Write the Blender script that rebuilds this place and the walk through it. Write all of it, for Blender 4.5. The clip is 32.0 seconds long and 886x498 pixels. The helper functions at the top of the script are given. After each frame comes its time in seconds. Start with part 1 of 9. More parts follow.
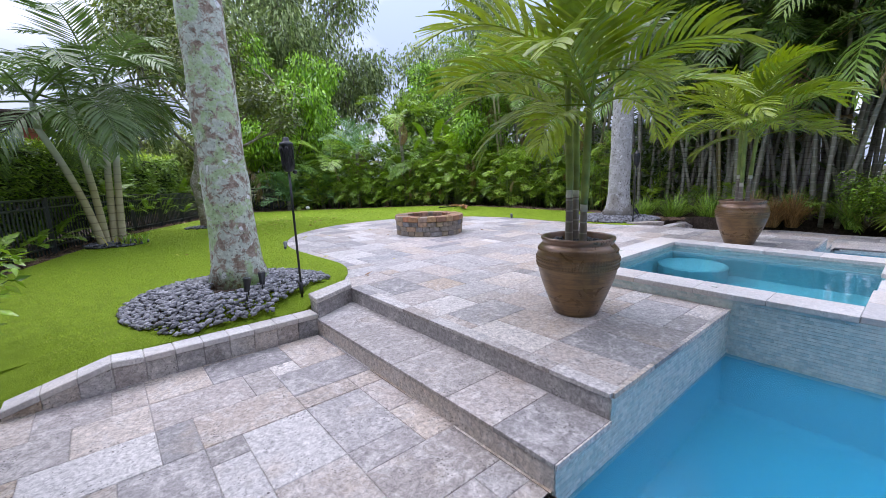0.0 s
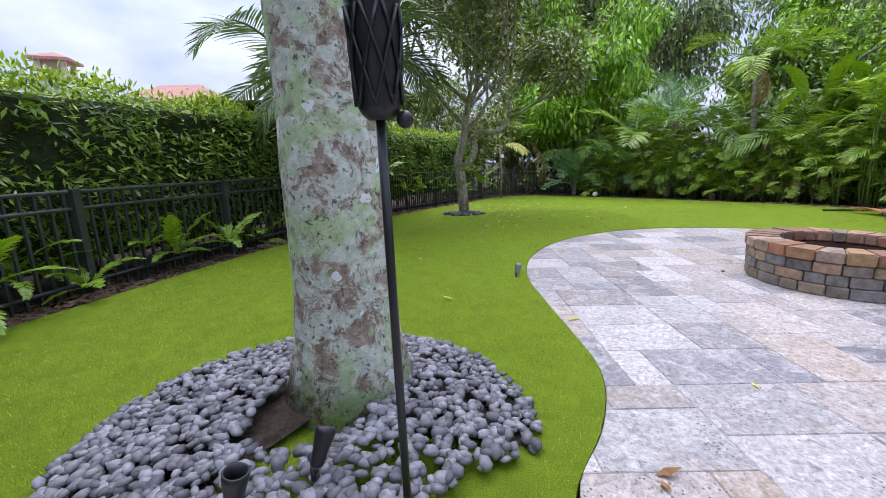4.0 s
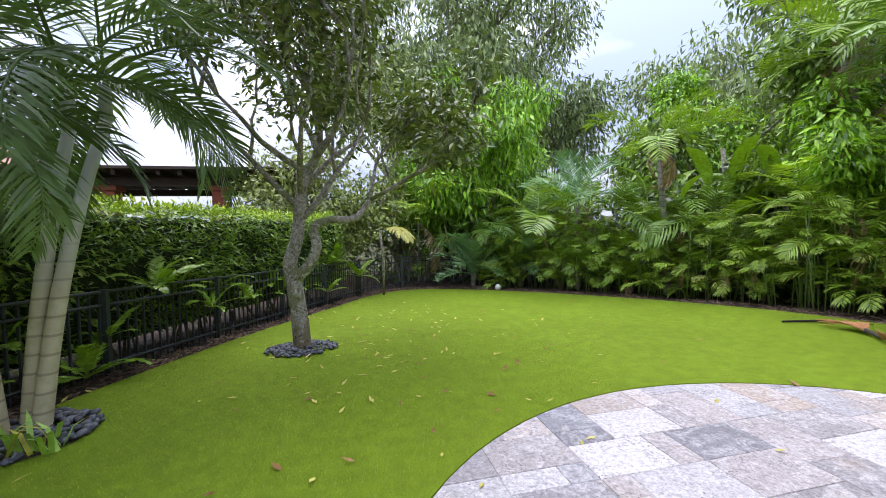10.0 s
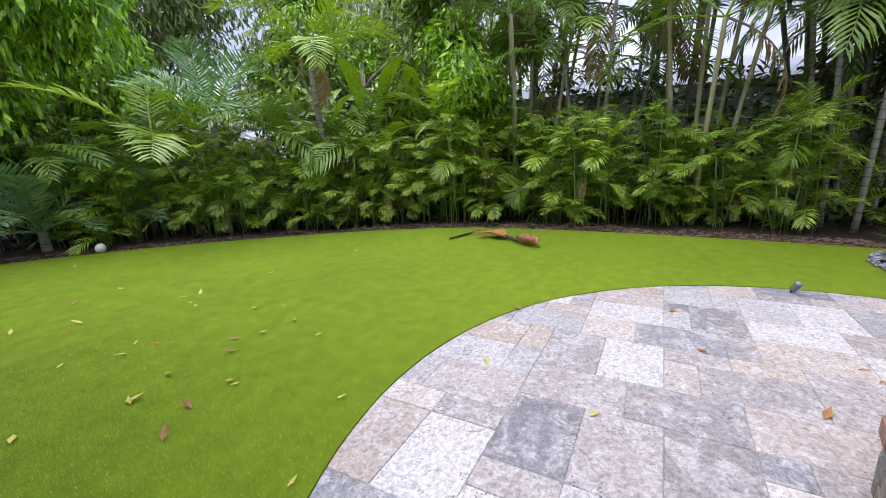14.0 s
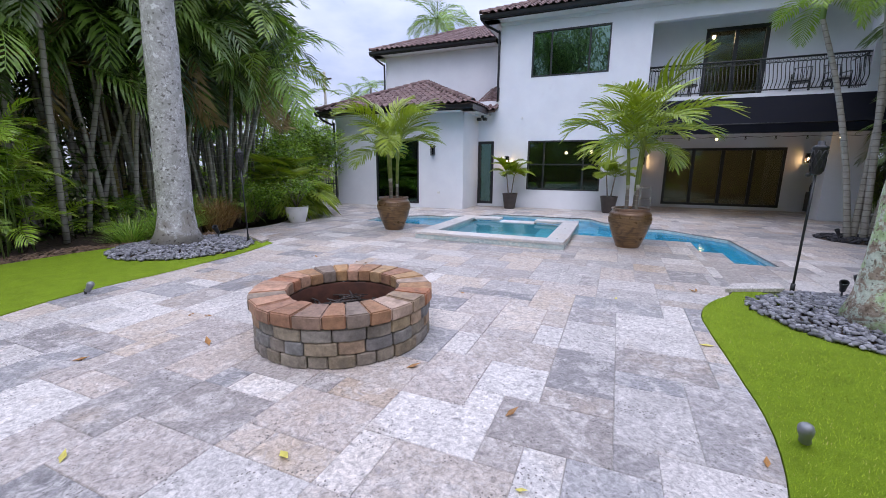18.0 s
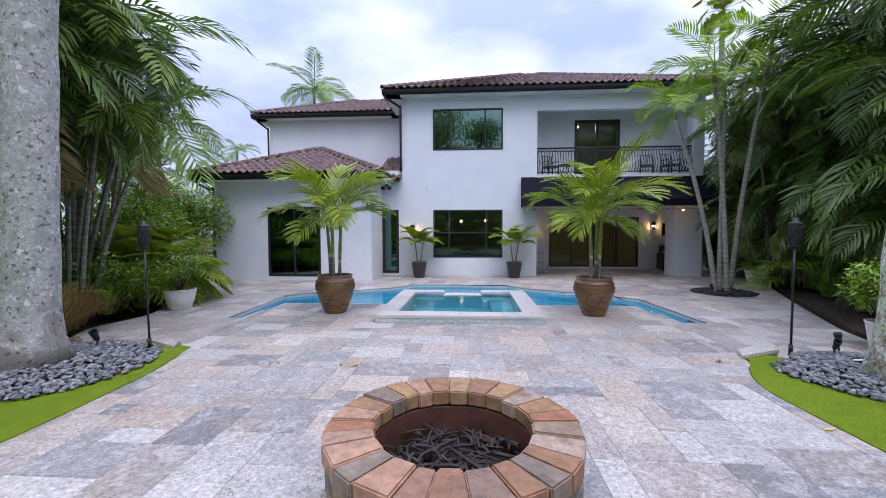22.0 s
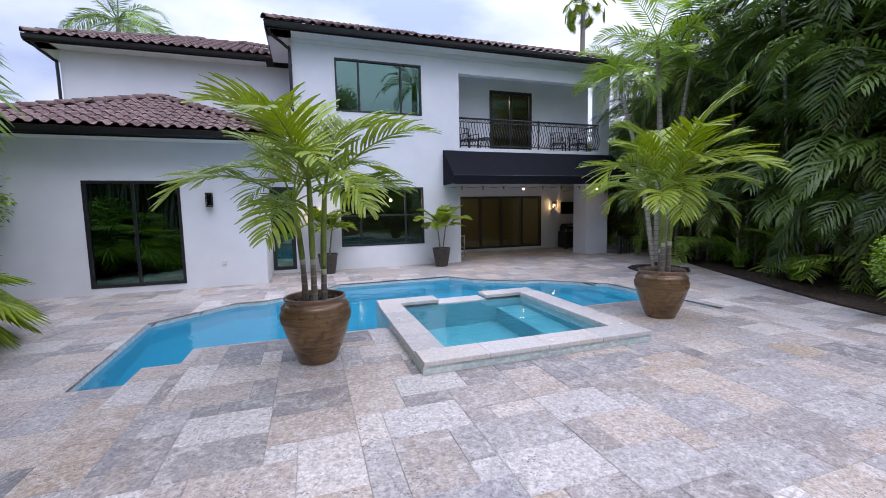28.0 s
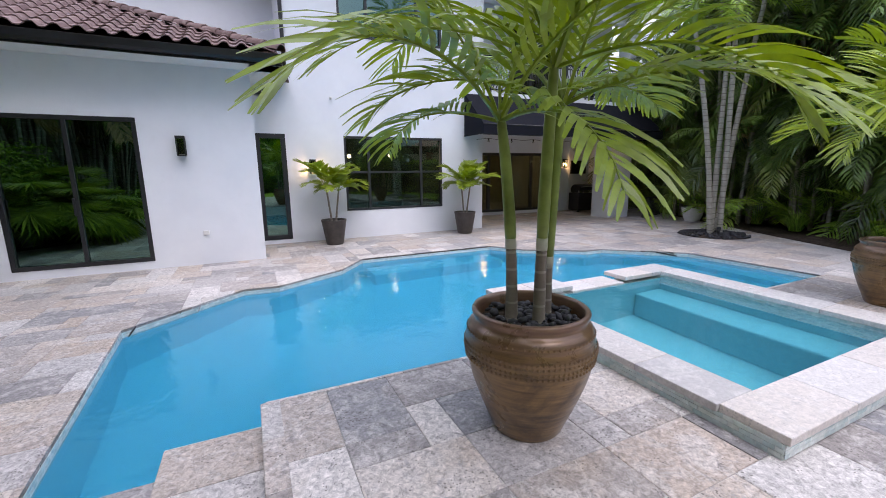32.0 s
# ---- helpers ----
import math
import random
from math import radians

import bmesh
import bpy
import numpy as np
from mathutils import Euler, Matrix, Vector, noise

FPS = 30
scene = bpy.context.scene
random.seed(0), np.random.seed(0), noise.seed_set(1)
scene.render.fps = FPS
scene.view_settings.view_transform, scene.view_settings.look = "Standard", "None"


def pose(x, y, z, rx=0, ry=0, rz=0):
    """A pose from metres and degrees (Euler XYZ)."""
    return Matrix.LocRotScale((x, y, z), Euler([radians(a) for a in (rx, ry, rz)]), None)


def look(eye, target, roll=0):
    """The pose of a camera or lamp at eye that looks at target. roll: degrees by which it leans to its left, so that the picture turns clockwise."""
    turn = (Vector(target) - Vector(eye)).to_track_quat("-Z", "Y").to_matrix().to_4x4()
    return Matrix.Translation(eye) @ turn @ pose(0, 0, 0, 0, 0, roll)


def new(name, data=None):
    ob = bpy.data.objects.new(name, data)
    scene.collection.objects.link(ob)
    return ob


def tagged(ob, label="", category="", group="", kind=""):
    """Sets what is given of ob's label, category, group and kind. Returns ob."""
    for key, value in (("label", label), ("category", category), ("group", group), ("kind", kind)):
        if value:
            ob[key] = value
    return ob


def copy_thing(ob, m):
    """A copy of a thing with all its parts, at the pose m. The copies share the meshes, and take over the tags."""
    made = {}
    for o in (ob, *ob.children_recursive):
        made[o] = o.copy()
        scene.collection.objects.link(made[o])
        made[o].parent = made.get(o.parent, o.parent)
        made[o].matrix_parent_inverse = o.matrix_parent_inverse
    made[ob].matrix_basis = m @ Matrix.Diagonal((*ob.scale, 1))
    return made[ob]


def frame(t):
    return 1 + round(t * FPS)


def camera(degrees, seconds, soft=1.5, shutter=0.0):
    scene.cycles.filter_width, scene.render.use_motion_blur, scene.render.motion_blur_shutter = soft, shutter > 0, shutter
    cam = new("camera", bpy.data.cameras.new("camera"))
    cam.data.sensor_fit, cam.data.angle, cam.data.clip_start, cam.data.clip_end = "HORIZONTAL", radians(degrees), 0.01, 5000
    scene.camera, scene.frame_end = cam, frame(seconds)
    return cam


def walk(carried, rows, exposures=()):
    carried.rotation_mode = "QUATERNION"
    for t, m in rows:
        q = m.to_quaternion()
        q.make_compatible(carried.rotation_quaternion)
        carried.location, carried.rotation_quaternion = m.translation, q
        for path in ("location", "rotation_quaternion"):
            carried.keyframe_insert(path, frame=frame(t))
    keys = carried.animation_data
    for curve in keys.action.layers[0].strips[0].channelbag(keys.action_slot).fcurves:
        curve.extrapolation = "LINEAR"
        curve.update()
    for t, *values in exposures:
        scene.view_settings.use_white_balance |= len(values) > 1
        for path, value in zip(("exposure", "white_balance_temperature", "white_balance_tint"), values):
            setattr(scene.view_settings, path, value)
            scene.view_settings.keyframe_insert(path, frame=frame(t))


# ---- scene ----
cam = camera(95.1, 32.0, soft=0.9)
PATH = [
    (0, (-0.143, 0.248, 1.546), (1.115, 1.76, 1.183), -1.6),
    (0.5, (-0.056, 0.649, 1.543), (1.026, 2.291, 1.179), -1.7),
    (1, (0.051, 0.995, 1.54), (0.918, 2.757, 1.163), -1.8),
    (1.5, (0.177, 1.359, 1.553), (0.822, 3.208, 1.151), -2.1),
    (2, (0.375, 1.689, 1.56), (0.859, 3.58, 1.123), -2.1),
    (2.5, (0.597, 2.045, 1.597), (0.946, 3.95, 1.096), -1.5),
    (4.5, (1.776, 3.721, 1.493), (1.701, 5.677, 1.083), -0.9),
    (5, (2.013, 3.977, 1.603), (1.923, 5.932, 1.189), -0.6),
    (5.5, (2.228, 4.297, 1.694), (2.145, 6.255, 1.291), -0.5),
    (6, (2.422, 4.676, 1.707), (2.361, 6.639, 1.328), -0.4),
    (6.5, (2.667, 5.056, 1.529), (2.672, 7.029, 1.201), -0.4),
    (7, (2.797, 5.224, 1.223), (2.965, 7.2, 0.958), -0.4),
    (7.5, (2.737, 5.355, 1.353), (3.081, 7.314, 1.141), -0.7),
    (8, (2.568, 5.567, 1.854), (3.034, 7.505, 1.692), -1.2),
    (8.5, (2.603, 5.849, 1.915), (3.098, 7.784, 1.805), -1.2),
    (9, (2.602, 6.193, 1.889), (3.075, 8.134, 1.804), -1.3),
    (9.5, (2.57, 6.475, 1.905), (3.027, 8.42, 1.827), -1.3),
    (10, (2.602, 6.772, 1.909), (3.056, 8.718, 1.824), -1.3),
    (10.5, (2.601, 7.06, 1.88), (3.064, 9.003, 1.785), -1.3),
    (11, (2.634, 7.35, 1.867), (3.123, 9.284, 1.728), -1.4),
    (11.5, (2.741, 7.639, 1.821), (3.288, 9.551, 1.616), -1.6),
    (12, (2.847, 7.905, 1.786), (3.496, 9.775, 1.5), -1.7),
    (12.5, (2.963, 8.155, 1.772), (3.765, 9.951, 1.408), -1.9),
    (13, (3.115, 8.391, 1.757), (4.144, 10.054, 1.337), -2.0),
    (13.5, (3.264, 8.569, 1.796), (4.616, 9.97, 1.339), -2.0),
    (14, (3.311, 8.708, 1.826), (5.021, 9.629, 1.352), -2.0),
    (14.5, (3.274, 8.898, 1.856), (5.2, 9.123, 1.363), -1.3),
    (15, (3.141, 9.028, 1.853), (5.034, 8.615, 1.358), -1.2),
    (15.5, (2.993, 9.188, 1.875), (4.703, 8.269, 1.395), -0.6),
    (17.5, (3.007, 9.738, 1.706), (3.869, 7.981, 1.296), 0.3),
    (18, (3.185, 9.773, 1.689), (3.952, 7.972, 1.284), 0.3),
    (18.5, (3.425, 9.788, 1.696), (4.091, 7.943, 1.305), 0.3),
    (19, (3.652, 9.744, 1.694), (4.23, 7.862, 1.341), 0.3),
    (19.5, (3.865, 9.698, 1.729), (4.363, 7.783, 1.444), 0.2),
    (20, (4.082, 9.693, 1.757), (4.503, 7.75, 1.535), 0.2),
    (20.5, (4.333, 9.684, 1.767), (4.671, 7.72, 1.595), 0.1),
    (21, (4.565, 9.587, 1.759), (4.829, 7.61, 1.618), -0.1),
    (21.5, (4.827, 9.49, 1.794), (5.021, 7.502, 1.681), -0.1),
    (22, (5.105, 9.403, 1.81), (5.243, 7.41, 1.721), -0.2),
    (22.5, (5.363, 9.284, 1.814), (5.444, 7.287, 1.742), -0.3),
    (23, (5.576, 9.105, 1.833), (5.598, 7.107, 1.771), -0.4),
    (23.5, (5.819, 8.929, 1.85), (5.779, 6.93, 1.797), -0.6),
    (24, (6.087, 8.746, 1.874), (5.985, 6.749, 1.831), -0.7),
    (24.5, (6.312, 8.5, 1.869), (6.148, 6.507, 1.835), -0.7),
    (25, (6.543, 8.252, 1.903), (6.322, 6.265, 1.881), -0.8),
    (25.5, (6.761, 8.016, 1.907), (6.481, 6.035, 1.9), -0.9),
    (27.5, (7.451, 6.892, 1.945), (6.891, 4.975, 1.829), -1.0),
    (28, (7.629, 6.543, 1.886), (7.006, 4.653, 1.692), -1.1),
    (28.5, (7.785, 6.252, 1.874), (7.111, 4.388, 1.606), -1.1),
    (29, (7.949, 5.952, 1.903), (7.229, 4.112, 1.594), -1.1),
    (29.5, (8.082, 5.631, 1.907), (7.322, 3.809, 1.589), -1.1),
    (30, (8.194, 5.293, 1.902), (7.404, 3.484, 1.578), -1.1),
    (30.5, (8.376, 4.932, 1.91), (7.563, 3.134, 1.581), -0.9),
    (31, (8.543, 4.571, 1.851), (7.717, 2.781, 1.51), -0.8),
    (31.5, (8.71, 4.179, 1.833), (7.879, 2.395, 1.474), -0.7),
    (32, (8.924, 3.836, 1.745), (8.087, 2.059, 1.367), -0.6),
]
walk(cam, [(t, look(eye, target, roll)) for t, eye, target, roll in PATH], [(t, e, k, 18) for t, e, k in ((0, 1.14, 6500), (5, 1.08, 6550), (8, 1.12, 6550), (12, 1.32, 6800), (13.5, 1.2, 6850), (15.5, 0.97, 6500), (19, 0.88, 6480), (23, 0.84, 6400), (28, 0.88, 6500), (31, 1.14, 6880))])

# ================= light =================
world = bpy.data.worlds.new("overcast_sky")
scene.world = world
world.use_nodes = True
wt = world.node_tree
wt.nodes.clear()
out = wt.nodes.new("ShaderNodeOutputWorld")
bg = wt.nodes.new("ShaderNodeBackground")
sky = wt.nodes.new("ShaderNodeTexSky")
sky.sky_type, sky.sun_disc = "NISHITA", False
sky.sun_elevation, sky.sun_rotation = radians(66), radians(352)
sky.air_density, sky.dust_density = 1.0, 2.0
tc = wt.nodes.new("ShaderNodeTexCoord")
mp = wt.nodes.new("ShaderNodeMapping")
mp.inputs["Scale"].default_value = (1.0, 1.0, 2.2)
cl = wt.nodes.new("ShaderNodeTexNoise")
cl.inputs["Scale"].default_value, cl.inputs["Detail"].default_value, cl.inputs["Roughness"].default_value = 2.3, 6.0, 0.5
cr = wt.nodes.new("ShaderNodeValToRGB")
cr.color_ramp.elements[0].position, cr.color_ramp.elements[0].color = 0.38, (1.75, 2.2, 3.25, 1)
cr.color_ramp.elements[1].position, cr.color_ramp.elements[1].color = 0.60, (3.45, 3.8, 4.65, 1)
mx = wt.nodes.new("ShaderNodeMix")
mx.data_type = "RGBA"
mx.inputs[0].default_value = 0.9
wt.links.new(tc.outputs["Generated"], mp.inputs[0])
wt.links.new(mp.outputs[0], cl.inputs["Vector"])
wt.links.new(cl.outputs["Fac"], cr.inputs["Fac"])
wt.links.new(sky.outputs[0], mx.inputs[6])
wt.links.new(cr.outputs[0], mx.inputs[7])
# an overcast sky is brightest overhead
sz = wt.nodes.new("ShaderNodeSeparateXYZ")
wt.links.new(tc.outputs["Generated"], sz.inputs[0])
gr = wt.nodes.new("ShaderNodeMapRange")
gr.interpolation_type = "SMOOTHSTEP"
gr.inputs["From Min"].default_value, gr.inputs["From Max"].default_value = 0.0, 1.0
gr.inputs["To Min"].default_value, gr.inputs["To Max"].default_value = 0.85, 2.0
wt.links.new(sz.outputs["Z"], gr.inputs["Value"])
sc = wt.nodes.new("ShaderNodeVectorMath")
sc.operation = "SCALE"
wt.links.new(mx.outputs[2], sc.inputs[0])
wt.links.new(gr.outputs["Result"], sc.inputs["Scale"])
wt.links.new(sc.outputs[0], bg.inputs[0])
wt.links.new(bg.outputs[0], out.inputs[0])
bg.inputs["Strength"].default_value = 0.142
sun_data = bpy.data.lights.new("sun", "SUN")
sun_data.energy, sun_data.angle, sun_data.color = 0.9, radians(55), (0.97, 0.98, 1.02)
sun = new("sun", sun_data)
sun.matrix_basis = look((0, 0, 20), (0.8, -6.0, 6.0))

# ================= helpers =================
U = 0.32            # raised terrace
WATER = -0.09
rnd = random.Random(7)


def mesh_obj(name, verts, faces, mat, parent=None, label="", smooth=False):
    me = bpy.data.meshes.new(name)
    me.from_pydata([tuple(v) for v in verts], [], [tuple(f) for f in faces])
    if mat is not None:
        me.materials.append(mat)
    if smooth:
        me.polygons.foreach_set("use_smooth", [True] * len(me.polygons))
    me.update()
    ob = new(name, me)
    if parent is not None:
        ob.parent = parent
    if label:
        tagged(ob, label)
    return ob


def share(name, me, parent=None, m=None, label=""):
    ob = new(name, me)
    if parent is not None:
        ob.parent = parent
    if m is not None:
        ob.matrix_basis = m
    if label:
        tagged(ob, label)
    return ob


def part(name, bm, material, parent=None, label="", smooth=False, loc=None):
    me = bpy.data.meshes.new(name)
    bmesh.ops.recalc_face_normals(bm, faces=bm.faces[:])
    bm.to_mesh(me)
    bm.free()
    me.materials.append(material)
    if smooth:
        me.polygons.foreach_set("use_smooth", [True] * len(me.polygons))
    ob = new(name, me)
    if parent is not None:
        ob.parent = parent
    if loc is not None:
        ob.location = loc
    if label:
        tagged(ob, label)
    return ob


def thing(name, label, category, group="", kind="", m=None):
    ob = new(name)
    ob.empty_display_size = 0.1
    if m is not None:
        ob.matrix_basis = m
    return tagged(ob, label, category, group, kind)


def box(bm, x0, x1, y0, y1, z0, z1, bevel=0.0):
    x0, x1, y0, y1, z0, z1 = min(x0, x1), max(x0, x1), min(y0, y1), max(y0, y1), min(z0, z1), max(z0, z1)
    m = Matrix.LocRotScale(((x0 + x1) / 2, (y0 + y1) / 2, (z0 + z1) / 2), None, (x1 - x0, y1 - y0, z1 - z0))
    r = bmesh.ops.create_cube(bm, size=1, matrix=m)
    if bevel:
        es = list({e for v in r["verts"] for e in v.link_edges})
        bmesh.ops.bevel(bm, geom=es, offset=bevel, segments=2, affect="EDGES", profile=0.5)
    return bm


def boxes(*specs, bevel=0.0):
    bm = bmesh.new()
    for s in specs:
        box(bm, *s, bevel=bevel)
    return bm


def lathe(bm, profile, n=40, cap_top=False, cap_bottom=True):
    rings = []
    for r, z in profile:
        rings.append([bm.verts.new((r * math.cos(2 * math.pi * k / n), r * math.sin(2 * math.pi * k / n), z)) for k in range(n)])
    for a, b in zip(rings, rings[1:]):
        for k in range(n):
            bm.faces.new((a[k], a[(k + 1) % n], b[(k + 1) % n], b[k]))
    if cap_bottom:
        bm.faces.new(rings[0][::-1])
    if cap_top:
        bm.faces.new(rings[-1])
    return bm


def tube_data(points, radii, n=8, base=0):
    """Vertices and faces of a tube through points."""
    vs, fs = [], []
    pts = [Vector(p) for p in points]
    for i, p in enumerate(pts):
        d = (pts[min(i + 1, len(pts) - 1)] - pts[max(i - 1, 0)]).normalized()
        a = d.orthogonal() if i == 0 else (prev - d * prev.dot(d))
        a = a.normalized()
        prev = a
        b = d.cross(a)
        r = radii[i] if hasattr(radii, "__len__") else radii
        for k in range(n):
            t = 2 * math.pi * k / n
            vs.append(tuple(p + a * (r * math.cos(t)) + b * (r * math.sin(t))))
    for i in range(len(pts) - 1):
        for k in range(n):
            o = base + i * n
            fs.append((o + k, o + (k + 1) % n, o + n + (k + 1) % n, o + n + k))
    fs.append(tuple(base + k for k in range(n))[::-1])
    fs.append(tuple(base + (len(pts) - 1) * n + k for k in range(n)))
    return vs, fs


def tube(name, points, radii, mat, parent, n=8, label=""):
    vs, fs = tube_data(points, radii, n)
    return mesh_obj(name, vs, fs, mat, parent, label, smooth=True)


def tubes(name, lines, mat, parent, n=6, label=""):
    vs, fs = [], []
    for pts, rad in lines:
        v, f = tube_data(pts, rad, n, len(vs))
        vs += v
        fs += f
    return mesh_obj(name, vs, fs, mat, parent, label, smooth=True)


def slab(bm, poly, z0, z1):
    """A flat piece with the outline poly, from z0 to z1."""
    lo = [bm.verts.new((x, y, z0)) for x, y in poly]
    hi = [bm.verts.new((x, y, z1)) for x, y in poly]
    n = len(poly)
    bm.faces.new(hi)
    bm.faces.new(lo[::-1])
    for k in range(n):
        bm.faces.new((lo[k], lo[(k + 1) % n], hi[(k + 1) % n], hi[k]))
    return bm


def inside(poly, x, y):
    c = False
    for (x0, y0), (x1, y1) in zip(poly, poly[1:] + poly[:1]):
        if (y0 > y) != (y1 > y) and x < (x1 - x0) * (y - y0) / (y1 - y0) + x0:
            c = not c
    return c


def smooth_line(pts, k=6, closed=False):
    """Catmull-Rom through the points."""
    n, out = len(pts), []
    for i in range(n if closed else n - 1):
        g = (lambda j: pts[j % n]) if closed else (lambda j: pts[max(0, min(n - 1, j))])
        p0, p1, p2, p3 = g(i - 1), g(i), g(i + 1), g(i + 2)
        for s in range(k):
            t = s / k
            out.append(tuple(0.5 * (2 * b + (c - a) * t + (2 * a - 5 * b + 4 * c - d) * t * t + (3 * b - a - 3 * c + d) * t ** 3)
                             for a, b, c, d in zip(p0, p1, p2, p3)))
    if not closed:
        out.append(pts[-1])
    return out


# ================= materials =================
class Nodes:
    def __init__(self, name):
        self.mat = bpy.data.materials.new(name)
        self.mat.use_nodes = True
        self.t = self.mat.node_tree
        self.bsdf = self.t.nodes["Principled BSDF"]
        self.out = self.t.nodes["Material Output"]

    def n(self, kind, **kw):
        node = self.t.nodes.new(kind)
        for k, v in kw.items():
            if k in node.inputs:
                node.inputs[k].default_value = v
        return node

    def link(self, a, b):
        self.t.links.new(a, b)

    def coord(self, which="Object", scale=None):
        c = self.n("ShaderNodeTexCoord").outputs[which]
        return c

    def noise(self, scale, detail=4.0, rough=0.55, vec=None, dist=0.0):
        n = self.n("ShaderNodeTexNoise", Scale=scale, Detail=detail, Roughness=rough, Distortion=dist)
        if vec is not None:
            self.link(vec, n.inputs["Vector"])
        return n.outputs["Fac"]

    def voronoi(self, scale, vec=None, feature="F1", out="Distance"):
        n = self.n("ShaderNodeTexVoronoi", Scale=scale)
        n.feature = feature
        if vec is not None:
            self.link(vec, n.inputs["Vector"])
        return n.outputs[out]

    def ramp(self, fac, stops):
        r = self.n("ShaderNodeValToRGB")
        el = r.color_ramp.elements
        while len(el) < len(stops):
            el.new(0.5)
        for e, (p, c) in zip(el, stops):
            e.position = p
            e.color = (*c, 1) if len(c) == 3 else c
        self.link(fac, r.inputs["Fac"])
        return r.outputs["Color"]

    def grey(self, fac, a, b, lo=0.0, hi=1.0):
        m = self.n("ShaderNodeMapRange")
        m.inputs["From Min"].default_value, m.inputs["From Max"].default_value = lo, hi
        m.inputs["To Min"].default_value, m.inputs["To Max"].default_value = a, b
        self.link(fac, m.inputs["Value"])
        return m.outputs["Result"]

    def mix(self, fac, a, b, mode="MIX"):
        m = self.n("ShaderNodeMix")
        m.data_type, m.blend_type = "RGBA", mode
        for v, i in ((fac, 0), (a, 6), (b, 7)):
            if hasattr(v, "is_linked") or hasattr(v, "links"):
                self.link(v, m.inputs[i])
            else:
                m.inputs[i].default_value = v if not isinstance(v, tuple) or len(v) == 4 else (*v, 1)
        return m.outputs[2]

    def hsv(self, col, fac_val=None, fac_hue=None, sat=1.0):
        h = self.n("ShaderNodeHueSaturation")
        h.inputs["Saturation"].default_value = sat
        self.link(col, h.inputs["Color"])
        if fac_val is not None:
            self.link(fac_val, h.inputs["Value"])
        if fac_hue is not None:
            self.link(fac_hue, h.inputs["Hue"])
        return h.outputs["Color"]

    def rand(self):
        return self.n("ShaderNodeObjectInfo").outputs["Random"]

    def island(self):
        return self.n("ShaderNodeNewGeometry").outputs["Random Per Island"]

    def bump(self, height, strength=0.3, dist=0.01):
        b = self.n("ShaderNodeBump", Strength=strength, Distance=dist)
        self.link(height, b.inputs["Height"])
        self.link(b.outputs["Normal"], self.bsdf.inputs["Normal"])
        return self

    def set(self, color=None, rough=None, metal=None, **kw):
        for v, key in ((color, "Base Color"), (rough, "Roughness"), (metal, "Metallic")):
            if v is None:
                continue
            if hasattr(v, "links"):
                self.link(v, self.bsdf.inputs[key])
            else:
                self.bsdf.inputs[key].default_value = (*v, 1) if isinstance(v, tuple) else v
        for k, v in kw.items():
            self.bsdf.inputs[k.replace("_", " ")].default_value = v
        return self


def shifted(N, seed):
    """World position moved by a random seed, so that alike pieces differ."""
    g = N.n("ShaderNodeNewGeometry").outputs["Position"]
    s = N.n("ShaderNodeVectorMath")
    s.operation = "MULTIPLY_ADD"
    N.link(seed, s.inputs[0])
    s.inputs[1].default_value = (37.0, 91.0, 53.0)
    N.link(g, s.inputs[2])
    return s.outputs[0]


def travertine(name, seed_of, pale=0.0):
    N = Nodes(name)
    seed = seed_of(N)
    p = shifted(N, seed)
    base = N.ramp(seed, [(0.0, (0.52, 0.43, 0.37)), (0.10, (0.255, 0.245, 0.255)), (0.22, (0.52, 0.45, 0.415)), (0.33, (0.49, 0.385, 0.30)),
                         (0.45, (0.74, 0.685, 0.655)), (0.56, (0.35, 0.325, 0.325)), (0.68, (0.57, 0.48, 0.415)), (0.78, (0.27, 0.265, 0.28)), (0.88, (0.66, 0.62, 0.60)), (1.0, (0.43, 0.40, 0.39))])
    cloud = N.noise(5.5, 9, 0.68, p, 1.2)
    c = N.mix(N.grey(cloud, 0, 0.55, 0.48, 0.60), base, (0.70, 0.655, 0.635))
    dark = N.noise(8.0, 8, 0.7, p, 2.0)
    c = N.mix(N.grey(dark, 0, 0.6, 0.55, 0.66), c, (0.225, 0.205, 0.208))
    warm = N.noise(2.2, 4, 0.6, p)
    c = N.mix(N.grey(warm, 0, 0.45, 0.58, 0.75), c, (0.47, 0.35, 0.25))
    fine = N.noise(34.0, 7, 0.8, p, 0.6)
    c = N.hsv(c, N.grey(fine, 0.42, 1.28, 0.34, 0.66))
    vein = N.noise(3.0, 12, 0.75, p, 3.5)
    c = N.mix(N.grey(vein, 0.0, 0.5, 0.60, 0.64), c, (0.30, 0.29, 0.31))
    pits = N.voronoi(46.0, p)
    where = N.noise(5.0, 3, 0.5, p)
    pit = N.n("ShaderNodeMath")
    pit.operation = "LESS_THAN"
    N.link(pits, pit.inputs[0])
    N.link(N.grey(where, 0.0, 0.28, 0.40, 0.66), pit.inputs[1])
    c = N.mix(N.grey(pit.outputs[0], 0, 0.8), c, (0.11, 0.095, 0.085))
    if pale:
        c = N.mix(pale, c, (0.70, 0.67, 0.655))
    N.set(c, N.grey(cloud, 0.42, 0.7, 0.35, 0.7), Specular_IOR_Level=0.4)
    h = N.n("ShaderNodeMath")
    h.operation = "SUBTRACT"
    N.link(cloud, h.inputs[0])
    N.link(pit.outputs[0], h.inputs[1])
    N.bump(h.outputs[0], 0.35, 0.004)
    return N.mat


